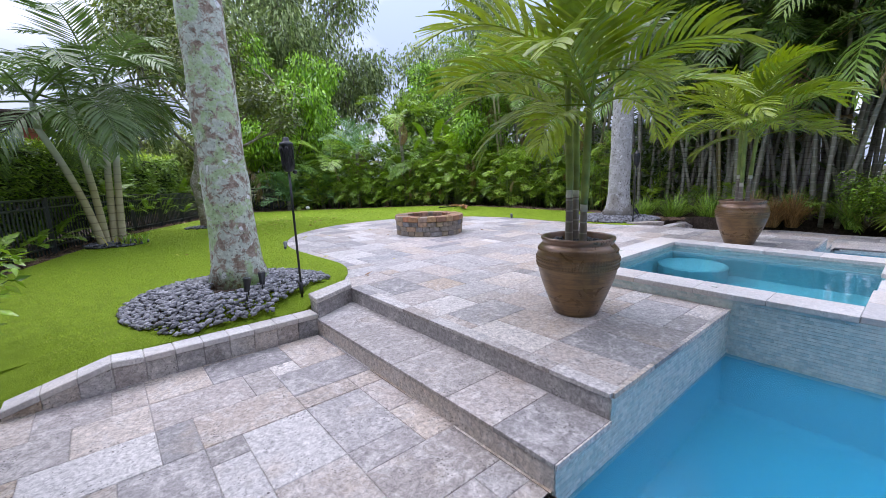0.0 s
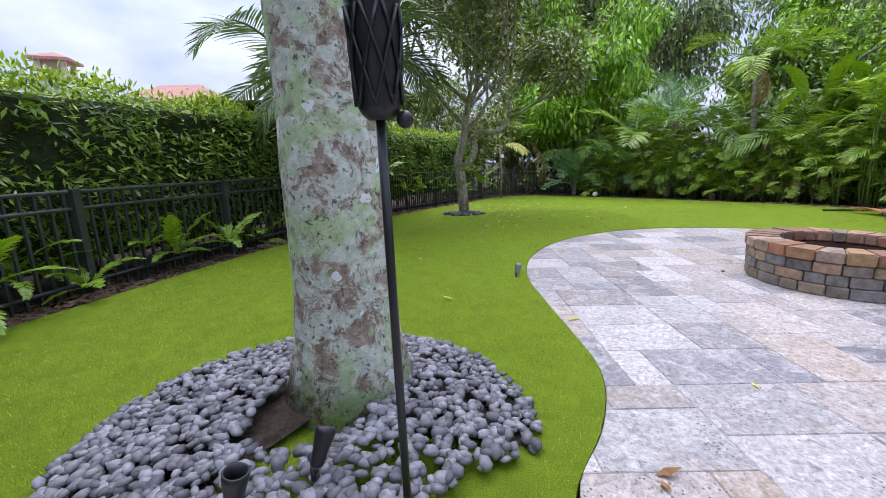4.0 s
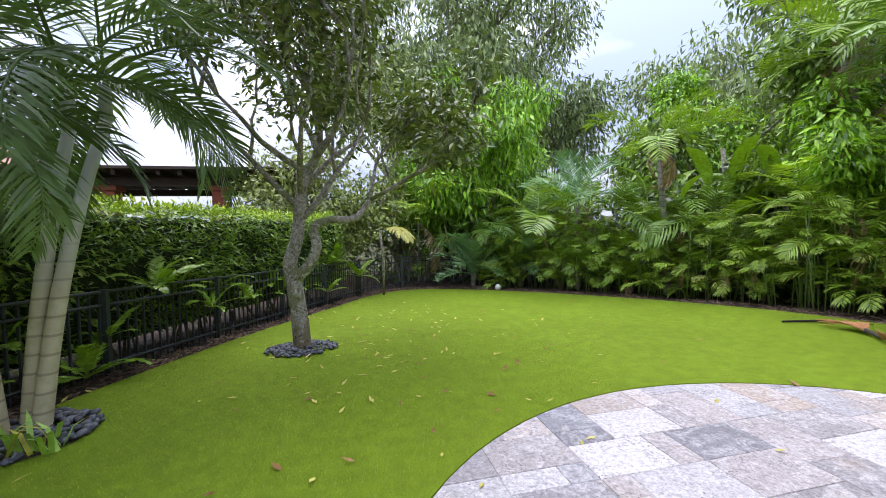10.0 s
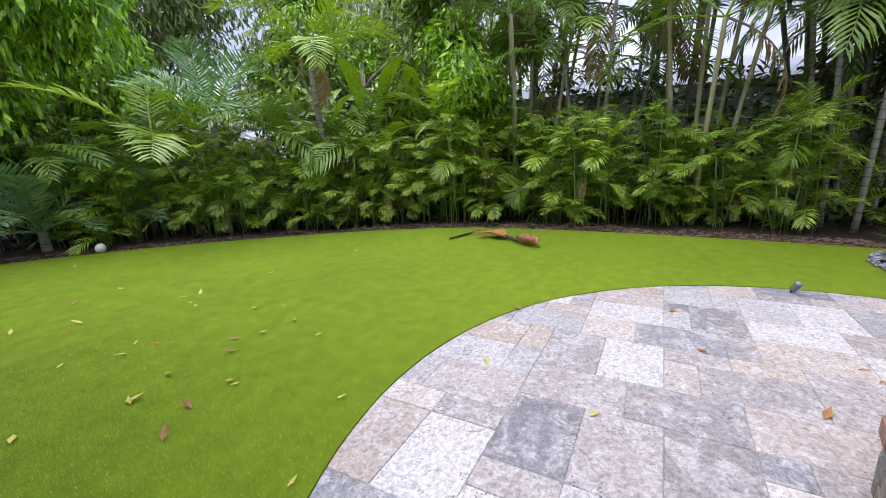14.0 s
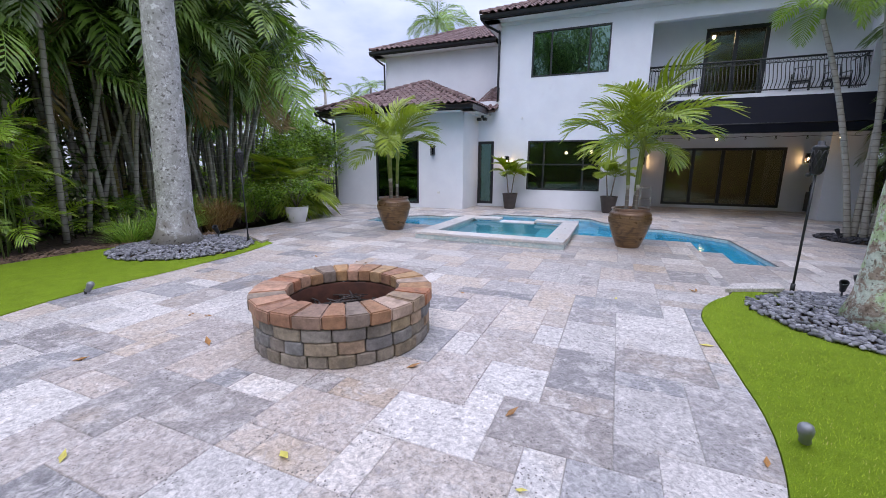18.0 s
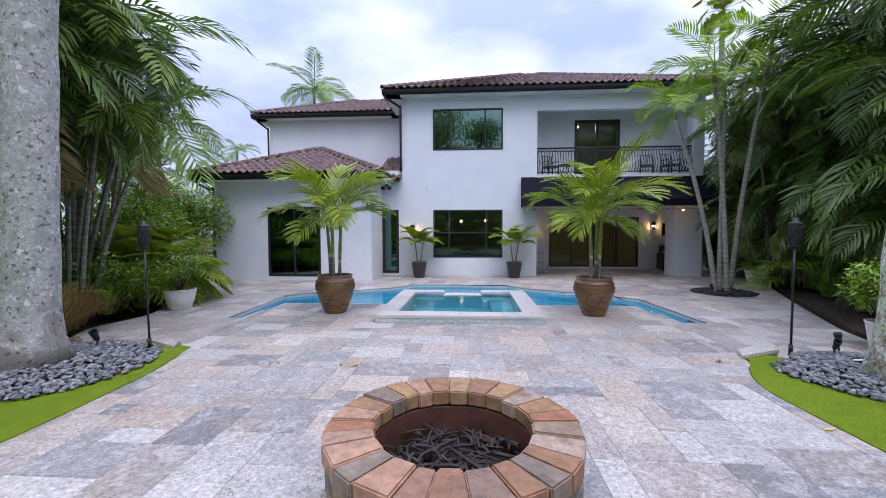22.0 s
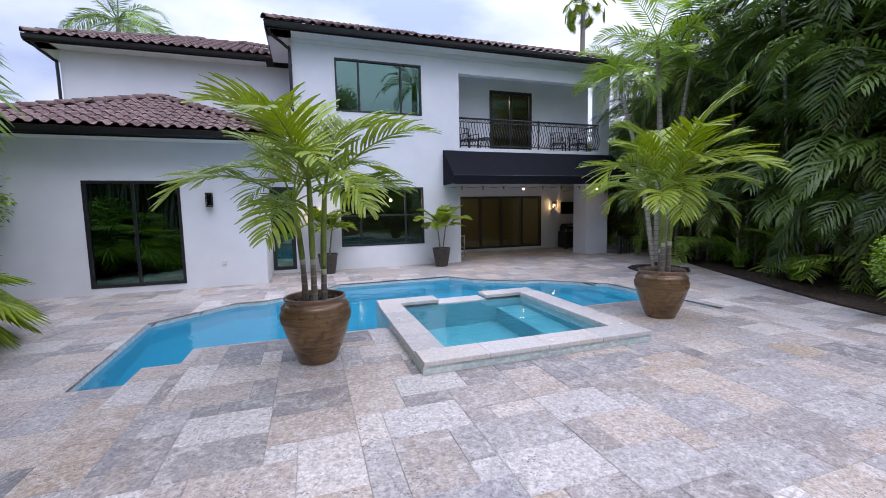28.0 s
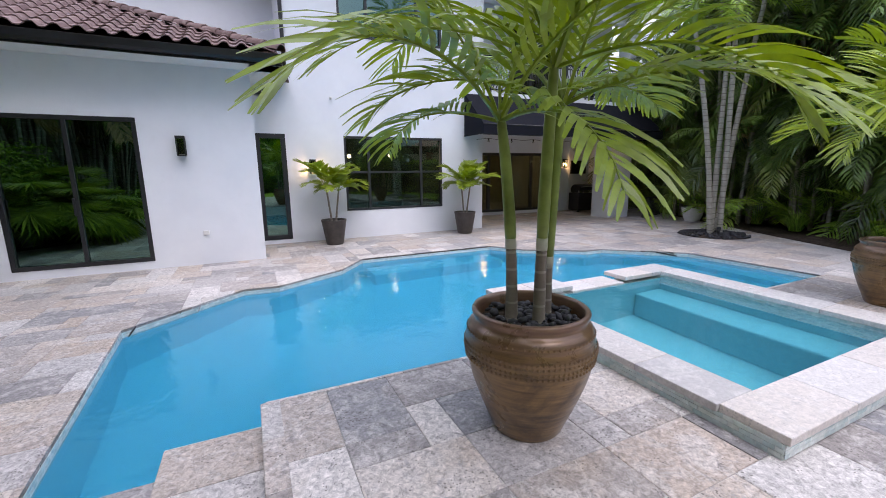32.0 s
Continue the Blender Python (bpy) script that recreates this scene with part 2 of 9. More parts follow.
def plain(name, color, rough=0.5, metal=0.0, vary=0.12, scale=6.0, bump=0.1, bscale=60.0, spec=0.5, dist=0.003):
    N = Nodes(name)
    p = N.coord("Object")
    nz = N.noise(scale, 6, 0.6, p)
    lo = tuple(c * (1 - vary) for c in color)
    hi = tuple(min(1, c * (1 + vary)) for c in color)
    c = N.ramp(nz, [(0.3, lo), (0.7, hi)])
    N.set(c, N.grey(nz, rough * 0.85, min(1, rough * 1.15), 0.3, 0.7), metal, Specular_IOR_Level=spec)
    if bump:
        N.bump(N.noise(bscale, 5, 0.6, p), bump, dist)
    return N.mat


def leafy(name, lo, hi, tip=None, rough=0.42, trans=0.25, per="rand"):
    """Leaf with light coming through it; each piece differs a little."""
    N = Nodes(name)
    isl = N.island()
    ob = N.rand()
    mixr = N.n("ShaderNodeMath")
    mixr.operation = "MULTIPLY_ADD"
    N.link(isl, mixr.inputs[0])
    mixr.inputs[1].default_value = 0.65 if per == "rand" else 0.9
    N.link(N.grey(ob, 0.0, 0.35 if per == "rand" else 0.1), mixr.inputs[2])
    lo, hi = (1.0 * lo[0], 0.95 * lo[1], 0.85 * lo[2]), (1.75 * hi[0], 1.6 * hi[1], 1.35 * hi[2])
    stops = [(0.05, lo), (0.8, hi)]
    if tip:
        stops.append((0.97, tip))
    c = N.ramp(mixr.outputs[0], stops)
    nz = N.noise(14.0, 3, 0.5, N.coord("Object"))
    c = N.hsv(c, N.grey(nz, 0.75, 1.25, 0.3, 0.7))
    N.set(c, rough * 0.85, Specular_IOR_Level=0.6)
    tr = N.n("ShaderNodeBsdfTranslucent")
    N.link(N.hsv(c, None, None, 1.1), tr.inputs["Color"])
    mx = N.n("ShaderNodeMixShader", Fac=min(0.30, trans))
    N.link(N.bsdf.outputs[0], mx.inputs[1])
    N.link(tr.outputs[0], mx.inputs[2])
    N.link(mx.outputs[0], N.out.inputs["Surface"])
    return N.mat


TRAV = travertine("travertine_paver", lambda N: N.rand())
TRAV_PALE = travertine("pale_travertine_coping", lambda N: N.rand(), 0.5)
TRAV_J = travertine("travertine_joined", lambda N: N.island())


def stucco():
    N = Nodes("white_stucco")
    p = N.coord("Object")
    a, b = N.noise(1.3, 5, 0.6, p), N.noise(55.0, 6, 0.65, p)
    streak = N.noise(3.0, 4, 0.6, p)
    c = N.ramp(a, [(0.3, (0.73, 0.745, 0.785)), (0.7, (0.79, 0.805, 0.84))])
    c = N.mix(N.grey(streak, 0, 0.25, 0.62, 0.8), c, (0.66, 0.66, 0.66))
    N.set(c, 0.85, Specular_IOR_Level=0.2)
    N.bump(b, 0.35, 0.006)
    return N.mat


STUCCO = stucco()
SOFFIT = plain("white_soffit", (0.72, 0.74, 0.74), 0.6, vary=0.04, bump=0.05)
BLACK = plain("black_metal", (0.018, 0.019, 0.022), 0.38, 0.0, 0.25, 8, 0.05, spec=0.5)
IRON = plain("black_iron_fence", (0.036, 0.043, 0.045), 0.38, 0.0, 0.3, 5, 0.15)
GUTTER = plain("black_gutter_paint", (0.014, 0.014, 0.017), 0.35, 0.0, 0.2, 3, 0.03)
FABRIC = plain("navy_black_canvas", (0.010, 0.011, 0.017), 0.9, 0.0, 0.25, 4, 0.3, 300, 0.15)


def bronze():
    N = Nodes("bronze_glaze")
    p = N.coord("Object")
    sep = N.n("ShaderNodeSeparateXYZ")
    N.link(p, sep.inputs[0])
    sc = N.n("ShaderNodeMapping")
    sc.inputs["Scale"].default_value = (1.5, 1.5, 22.0)
    N.link(p, sc.inputs[0])
    lines = N.noise(2.2, 5, 0.65, sc.outputs[0])
    blot = N.noise(4.0, 6, 0.65, p, 0.8)
    c = N.ramp(lines, [(0.3, (0.10, 0.056, 0.022)), (0.5, (0.20, 0.115, 0.045)), (0.72, (0.29, 0.17, 0.066))])
    c = N.mix(N.grey(blot, 0, 0.65, 0.5, 0.66), c, (0.045, 0.026, 0.018))
    c = N.mix(N.grey(sep.outputs["Z"], 0, 0.75, 0.50, 0.72), c, (0.21, 0.115, 0.080))
    N.set(c, N.grey(blot, 0.22, 0.42, 0.3, 0.7), 0.35, Specular_IOR_Level=0.6, Coat_Weight=0.3)
    N.bump(lines, 0.25, 0.006)
    return N.mat


BRONZE = bronze()
DARKPOT = plain("dark_ceramic_pot", (0.055, 0.045, 0.04), 0.45, 0.1, 0.35, 9, 0.4, 30)
WHITEPOT = plain("white_glazed_pot", (0.72, 0.71, 0.68), 0.3, 0, 0.05, 5, 0.03)


def pebble(name, seed_of, lo=(0.035, 0.037, 0.045), hi=(0.16, 0.16, 0.18)):
    N = Nodes(name)
    s = seed_of(N)
    c = N.ramp(s, [(0.0, lo), (0.5, tuple((a + b) / 2.2 for a, b in zip(lo, hi))), (1.0, hi)])
    p = shifted(N, s)
    nz = N.noise(30, 5, 0.6, p)
    c = N.hsv(c, N.grey(nz, 0.7, 1.35, 0.3, 0.7))
    N.set(c, 0.55, Specular_IOR_Level=0.4)
    N.bump(nz, 0.15, 0.003)
    return N.mat


PEBBLE, PEBBLE_J = pebble("pebble", lambda N: N.rand(), (0.095, 0.097, 0.11), (0.32, 0.32, 0.345)), pebble("pebble_joined", lambda N: N.island(), (0.095, 0.097, 0.11), (0.32, 0.32, 0.345))
PEBBLE_DARK = pebble("black_pebble_joined", lambda N: N.island(), (0.006, 0.006, 0.008), (0.05, 0.05, 0.058))
PEBBLE_SLATE = pebble("slate_pebble_joined", lambda N: N.island(), (0.045, 0.048, 0.058), (0.17, 0.175, 0.195))


def turf():
    N = Nodes("artificial_turf")
    p = N.n("ShaderNodeNewGeometry").outputs["Position"]
    a, b, c3 = N.noise(0.45, 3, 0.5, p), N.noise(160.0, 3, 0.7, p), N.noise(6.0, 5, 0.65, p)
    c = N.ramp(b, [(0.28, (0.090, 0.165, 0.008)), (0.5, (0.205, 0.31, 0.016)), (0.74, (0.31, 0.42, 0.034))])
    c = N.hsv(c, N.grey(a, 0.98, 1.14, 0.3, 0.7))
    c = N.hsv(c, N.grey(c3, 0.85, 1.15, 0.3, 0.7))
    fleck = N.voronoi(38.0, p)
    f = N.n("ShaderNodeMath")
    f.operation = "LESS_THAN"
    N.link(fleck, f.inputs[0])
    N.link(N.grey(N.noise(1.1, 3, 0.6, p), 0.02, 0.17, 0.40, 0.72), f.inputs[1])
    c = N.mix(N.grey(f.outputs[0], 0, 0.65), c, (0.58, 0.50, 0.20))
    N.set(c, 0.8, Specular_IOR_Level=0.15)
    N.bump(b, 0.9, 0.02)
    return N.mat


TURF = turf()


def blade_mat():
    N = Nodes("turf_blade")
    c = N.ramp(N.island(), [(0.0, (0.20, 0.285, 0.010)), (0.55, (0.345, 0.475, 0.018)), (0.92, (0.44, 0.57, 0.04)), (1.0, (0.62, 0.55, 0.20))])
    N.set(c, 0.6, Specular_IOR_Level=0.3)
    return N.mat


BLADE = blade_mat()


def soil(name, a, b, c):
    N = Nodes(name)
    p = N.n("ShaderNodeNewGeometry").outputs["Position"]
    n1, n2 = N.noise(18.0, 8, 0.75, p), N.noise(1.2, 4, 0.6, p)
    col = N.ramp(n1, [(0.3, a), (0.52, b), (0.75, c)])
    N.set(N.hsv(col, N.grey(n2, 0.7, 1.2, 0.3, 0.7)), 0.95, Specular_IOR_Level=0.1)
    N.bump(n1, 1.0, 0.04)
    return N.mat


MULCH = soil("mulch_soil", (0.035, 0.027, 0.022), (0.095, 0.07, 0.055), (0.20, 0.155, 0.125))
CHIP = soil("bark_chip", (0.11, 0.07, 0.05), (0.25, 0.165, 0.115), (0.38, 0.29, 0.22))
EARTH = soil("earth", (0.03, 0.03, 0.015), (0.07, 0.075, 0.03), (0.12, 0.11, 0.06))


def bark(name, cols, lichen=(0.62, 0.66, 0.58), moss=(0.27, 0.36, 0.19), low=(0.17, 0.135, 0.06)):
    """Grey royal palm bark with lichen spots and a mossy foot."""
    N = Nodes(name)
    p = N.coord("Object")
    sep = N.n("ShaderNodeSeparateXYZ")
    N.link(p, sep.inputs[0])
    n1, n2, n3 = N.noise(9.0, 8, 0.7, p), N.noise(3.2, 6, 0.65, p, 0.6), N.noise(16.0, 4, 0.6, p)
    c = N.ramp(n1, [(0.3, cols[0]), (0.5, cols[1]), (0.72, cols[2])])
    crust = N.noise(24.0, 9, 0.78, p, 0.9)
    c = N.mix(N.grey(crust, 0, 0.7, 0.48, 0.55), c, tuple(0.72 * v for v in lichen))
    c = N.mix(N.grey(N.noise(26.0, 6, 0.7, p, 0.8), 0, 0.75, 0.56, 0.60), c, lichen)
    c = N.mix(N.grey(n2, 0, 0.82, 0.52, 0.57), c, moss)
    v = N.voronoi(6.0, N.mix(0.22, p, N.n("ShaderNodeTexNoise", Scale=4.0).outputs["Color"]))
    sp = N.n("ShaderNodeMath")
    sp.operation = "LESS_THAN"
    N.link(v, sp.inputs[0])
    N.link(N.grey(n3, 0.02, 0.30, 0.35, 0.68), sp.inputs[1])
    c = N.mix(N.grey(sp.outputs[0], 0, 0.8), c, lichen)
    foot = N.n("ShaderNodeMath")
    foot.operation = "ADD"
    N.link(N.grey(sep.outputs["Z"], 0.7, -0.5, 0.05, 1.05), foot.inputs[0])
    N.link(N.grey(n2, -0.5, 0.5, 0.3, 0.7), foot.inputs[1])
    c = N.mix(N.grey(foot.outputs[0], 0, 0.85, 0.15, 0.5), c, low)
    c = N.mix(N.grey(N.noise(22.0, 3, 0.5, p), 0, 0.7, 0.60, 0.66), c, (0.06, 0.05, 0.04))
    N.set(c, 0.9, Specular_IOR_Level=0.15)
    N.bump(n1, 0.6, 0.02)
    return N.mat


def lichen_bark(name):
    """Brown palm bark under crusts of grey-green, bright green and white lichen."""
    N = Nodes(name)
    p = N.coord("Object")
    grain, big = N.noise(22.0, 8, 0.72, p), N.noise(2.6, 5, 0.6, p, 0.5)
    c = N.ramp(grain, [(0.30, (0.09, 0.065, 0.05)), (0.48, (0.30, 0.225, 0.175)), (0.68, (0.48, 0.40, 0.34))])
    crust = N.noise(9.0, 12, 0.80, p, 0.6)
    c = N.mix(N.grey(crust, 0, 0.92, 0.475, 0.505), c, N.ramp(grain, [(0.35, (0.42, 0.48, 0.40)), (0.62, (0.70, 0.76, 0.68))]))
    green = N.n("ShaderNodeMath")
    green.operation = "MULTIPLY"
    N.link(N.grey(big, 0, 1, 0.50, 0.55), green.inputs[0])
    N.link(N.grey(N.noise(7.0, 11, 0.78, p, 0.8), 0, 0.9, 0.46, 0.49), green.inputs[1])
    c = N.mix(green.outputs[0], c, N.ramp(grain, [(0.35, (0.33, 0.47, 0.22)), (0.65, (0.56, 0.70, 0.43))]))
    blotch = N.n("ShaderNodeMath")
    blotch.operation = "LESS_THAN"
    N.link(N.voronoi(6.5, N.mix(0.20, p, N.n("ShaderNodeTexNoise", Scale=4.0).outputs["Color"])), blotch.inputs[0])
    N.link(N.grey(N.noise(5.0, 3, 0.6, p), -0.02, 0.30, 0.40, 0.66), blotch.inputs[1])
    c = N.mix(N.grey(blotch.outputs[0], 0, 0.9), c, (0.84, 0.85, 0.86))
    pit = N.noise(34.0, 5, 0.65, p)
    c = N.mix(N.grey(pit, 0, 0.8, 0.60, 0.64), c, (0.07, 0.055, 0.045))
    N.set(c, 0.92, Specular_IOR_Level=0.15)
    N.bump(grain, 0.6, 0.015)
    return N.mat


ROYAL = lichen_bark("royal_palm_bark")
ROYAL_PALE = bark("royal_palm_bark_pale", ((0.24, 0.23, 0.22), (0.36, 0.35, 0.34), (0.48, 0.47, 0.455)), (0.70, 0.71, 0.71), (0.33, 0.33, 0.31), (0.24, 0.22, 0.19))
LIMB = bark("citrus_bark", ((0.13, 0.105, 0.075), (0.24, 0.20, 0.15), (0.36, 0.32, 0.26)), (0.62, 0.60, 0.54), (0.17, 0.19, 0.08), (0.17, 0.13, 0.07))


def ringed(name, a, b, ring, top=None, spacing=9.0, t0=0.9, t1=1.5):
    """Palm stem with leaf-scar rings."""
    N = Nodes(name)
    p = N.coord("Object")
    sep = N.n("ShaderNodeSeparateXYZ")
    N.link(p, sep.inputs[0])
    n1 = N.noise(7.0, 6, 0.65, p)
    c = N.ramp(n1, [(0.3, a), (0.7, b)])
    ma = N.n("ShaderNodeMath")
    ma.operation = "MULTIPLY"
    N.link(sep.outputs["Z"], ma.inputs[0])
    ma.inputs[1].default_value = spacing
    fr = N.n("ShaderNodeMath")
    fr.operation = "FRACT"
    N.link(ma.outputs[0], fr.inputs[0])
    lt = N.n("ShaderNodeMath")
    lt.operation = "LESS_THAN"
    N.link(fr.outputs[0], lt.inputs[0])
    lt.inputs[1].default_value = 0.14
    c = N.mix(N.grey(lt.outputs[0], 0, 0.75), c, ring)
    if top:
        c = N.mix(N.grey(sep.outputs["Z"], 0, 1, t0, t1), c, top)
    N.set(c, 0.6, Specular_IOR_Level=0.3)
    N.bump(lt.outputs[0], 0.3, 0.01)
    return N.mat


STEM_POT = ringed("christmas_palm_stem", (0.15, 0.12, 0.10), (0.27, 0.23, 0.19), (0.36, 0.33, 0.28), None, 11.0)
STEM_GREY = ringed("grey_palm_stem", (0.22, 0.20, 0.17), (0.39, 0.37, 0.32), (0.12, 0.10, 0.08), None, 7.0)
STEM_ARECA = ringed("areca_stem", (0.40, 0.35, 0.20), (0.56, 0.50, 0.32), (0.26, 0.22, 0.14), (0.60, 0.61, 0.57), 6.5, 1.1, 1.9)
STEM_YEL = ringed("yellow_areca_stem", (0.33, 0.27, 0.09), (0.46, 0.39, 0.16), (0.60, 0.56, 0.40), (0.40, 0.36, 0.22), 6.0, 0.9, 2.2)
STEM_DARK = ringed("jungle_palm_stem", (0.15, 0.145, 0.11), (0.28, 0.27, 0.21), (0.36, 0.35, 0.29), None, 5.0)

FROND_POT = leafy("christmas_palm_leaf", (0.072, 0.128, 0.014), (0.205, 0.285, 0.030), (0.34, 0.40, 0.06), 0.42, 0.28)
FROND_DARK = leafy("palm_leaf_dark", (0.055, 0.13, 0.024), (0.15, 0.27, 0.045), (0.31, 0.37, 0.080), 0.38, 0.25)
# palm leaf darkened to carry the shade of the west and east stands
FROND_SHADED = leafy("palm_leaf_shaded", (0.030, 0.068, 0.014), (0.080, 0.145, 0.028), (0.17, 0.20, 0.050), 0.42, 0.2)
FROND_LAWN = leafy("areca_leaf_grey_green", (0.034, 0.078, 0.026), (0.095, 0.165, 0.052), (0.24, 0.26, 0.08), 0.38, 0.22)
FROND_MID = leafy("palm_leaf_mid", (0.080, 0.180, 0.021), (0.215, 0.350, 0.045), (0.42, 0.44, 0.105), 0.40, 0.28)
FROND_BLUE = leafy("palm_leaf_bluish", (0.056, 0.149, 0.070), (0.149, 0.289, 0.131), (0.228, 0.350, 0.140), 0.42, 0.22)
FROND_DRY = leafy("palm_leaf_dry", (0.11, 0.08, 0.04), (0.22, 0.17, 0.09), (0.45, 0.34, 0.16), 0.7, 0.2)
FROND_YEL = leafy("palm_leaf_yellow", (0.25, 0.25, 0.04), (0.39, 0.40, 0.08), None, 0.5, 0.35)
LEAF_HEDGE = leafy("hedge_leaf", (0.060, 0.130, 0.025), (0.19, 0.32, 0.052), (0.40, 0.56, 0.090), 0.42, 0.22, "isl")
LEAF_HEDGE_TOP = leafy("hedge_top_leaf", (0.13, 0.25, 0.03), (0.33, 0.47, 0.07), None, 0.42, 0.35, "isl")
LEAF_MANGO = leafy("mango_leaf", (0.075, 0.190, 0.021), (0.27, 0.50, 0.055), (0.43, 0.62, 0.088), 0.36, 0.25, "isl")
LEAF_OLIVE = leafy("olive_green_leaf", (0.095, 0.145, 0.038), (0.24, 0.31, 0.09), (0.38, 0.42, 0.16), 0.45, 0.22, "isl")
LEAF_CITRUS = leafy("citrus_leaf", (0.040, 0.078, 0.018), (0.115, 0.165, 0.038), (0.24, 0.28, 0.07), 0.4, 0.2, "isl")
LEAF_FAR = leafy("far_tree_leaf", (0.10, 0.165, 0.061), (0.25, 0.345, 0.140), (0.38, 0.455, 0.210), 0.5, 0.25, "isl")
LEAF_SHRUB = leafy("shrub_leaf", (0.075, 0.16, 0.021), (0.20, 0.35, 0.045), (0.42, 0.55, 0.105), 0.36, 0.28, "isl")
LEAF_GARDENIA = leafy("gardenia_leaf", (0.07, 0.16, 0.02), (0.23, 0.40, 0.05), (0.28, 0.42, 0.06), 0.28, 0.2, "isl")
# leaf colour kept very dark to stand in for shade between the palms
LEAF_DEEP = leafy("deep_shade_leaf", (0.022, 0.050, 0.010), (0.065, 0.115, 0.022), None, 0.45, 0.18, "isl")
GRASS_ORN = leafy("ornamental_grass_blade", (0.088, 0.210, 0.035), (0.263, 0.438, 0.088), (0.525, 0.490, 0.175), 0.5, 0.25, "isl")
GRASS_DRY = leafy("dry_grass_blade", (0.18, 0.12, 0.05), (0.30, 0.21, 0.10), None, 0.7, 0.25, "isl")
PETAL = plain("white_petal", (0.85, 0.84, 0.80), 0.5, vary=0.03, bump=0)
FALLEN = leafy("fallen_leaf", (0.36, 0.32, 0.05), (0.45, 0.44, 0.13), (0.70, 0.30, 0.06), 0.6, 0.1)
FALLEN_BROWN = leafy("fallen_brown_leaf", (0.14, 0.07, 0.025), (0.28, 0.15, 0.05), None, 0.6, 0.1)
# solid hedge core; its dark colour stands for inner shade and twigs
CORE = plain("dark_hedge_core", (0.030, 0.042, 0.018), 0.95, vary=0.5, scale=9, bump=0.8, bscale=12, spec=0.05, dist=0.05)
TWIG = plain("dry_twig", (0.055, 0.042, 0.033), 0.85, vary=0.4, scale=20, bump=0.2)
CHAR = plain("charred_wood", (0.018, 0.015, 0.013), 0.9, vary=0.6, scale=30, bump=0.4)
STICKS = plain("burnt_stick", (0.045, 0.036, 0.032), 0.7, vary=0.7, scale=14, bump=0.4)
RUST = plain("rusty_liner", (0.085, 0.032, 0.020), 0.75, 0.2, 0.5, 8, 0.3, 40)


def brick():
    N = Nodes("fire_pit_block")
    s = N.rand()
    c = N.ramp(s, [(0.0, (0.25, 0.19, 0.12)), (0.2, (0.22, 0.215, 0.215)), (0.4, (0.33, 0.25, 0.155)), (0.6, (0.165, 0.165, 0.18)), (0.8, (0.30, 0.245, 0.18)), (1.0, (0.37, 0.25, 0.17))])
    p = shifted(N, s)
    n1, n2 = N.noise(14, 8, 0.7, p), N.noise(5, 4, 0.6, p)
    c = N.mix(N.grey(n2, 0, 0.6, 0.5, 0.7), c, (0.085, 0.075, 0.065))
    c = N.hsv(c, N.grey(n1, 0.6, 1.45, 0.3, 0.7))
    N.set(c, 0.85, Specular_IOR_Level=0.25)
    N.bump(n1, 0.7, 0.012)
    return N.mat


def capstone():
    N = Nodes("fire_pit_cap")
    s = N.rand()
    c = N.ramp(s, [(0.0, (0.38, 0.165, 0.09)), (0.2, (0.215, 0.17, 0.14)), (0.38, (0.46, 0.27, 0.185)), (0.55, (0.28, 0.145, 0.09)), (0.72, (0.41, 0.245, 0.115)), (0.86, (0.25, 0.205, 0.17)), (1.0, (0.55, 0.38, 0.29))])
    p = shifted(N, s)
    n1, n2 = N.noise(16, 8, 0.7, p), N.noise(6, 5, 0.6, p, 0.5)
    c = N.mix(N.grey(n2, 0, 0.6, 0.52, 0.7), c, (0.14, 0.095, 0.07))
    c = N.hsv(c, N.grey(n1, 0.65, 1.4, 0.3, 0.7))
    N.set(c, 0.62, Specular_IOR_Level=0.35)
    N.bump(n1, 0.5, 0.010)
    return N.mat


BRICK, CAP = brick(), capstone()


def rooftile(name, seed_of):
    N = Nodes(name)
    s = seed_of(N)
    p = shifted(N, s)
    c = N.ramp(s, [(0.0, (0.135, 0.085, 0.082)), (0.4, (0.175, 0.115, 0.108)), (0.7, (0.225, 0.15, 0.14)), (1.0, (0.16, 0.11, 0.108))])
    n1, n2 = N.noise(7, 7, 0.7, p), N.noise(2.5, 4, 0.6, p)
    c = N.mix(N.grey(n1, 0, 0.6, 0.50, 0.72), c, (0.36, 0.29, 0.28))
    c = N.mix(N.grey(n2, 0, 0.6, 0.55, 0.7), c, (0.075, 0.05, 0.048))
    N.set(c, 0.8, Specular_IOR_Level=0.3)
    N.bump(n1, 0.3, 0.006)
    return N.mat


ROOF, ROOF_J = rooftile("clay_roof_tile", lambda N: N.rand()), rooftile("clay_roof_tile_joined", lambda N: N.island())


def mosaic():
    """Small glass mosaic of the pool's waterline."""
    N = Nodes("glass_mosaic")
    s = N.island()
    c = N.ramp(s, [(0.0, (0.43, 0.55, 0.56)), (0.4, (0.56, 0.64, 0.62)), (0.7, (0.66, 0.70, 0.67)), (1.0, (0.50, 0.60, 0.60))])
    nz = N.noise(25, 4, 0.6, N.n("ShaderNodeNewGeometry").outputs["Position"])
    c = N.hsv(c, N.grey(nz, 0.85, 1.15, 0.3, 0.7))
    N.set(c, 0.22, Specular_IOR_Level=0.6)
    return N.mat


MOSAIC = mosaic()
GROUT = plain("pale_grout", (0.62, 0.63, 0.61), 0.9, vary=0.08, bump=0.1)


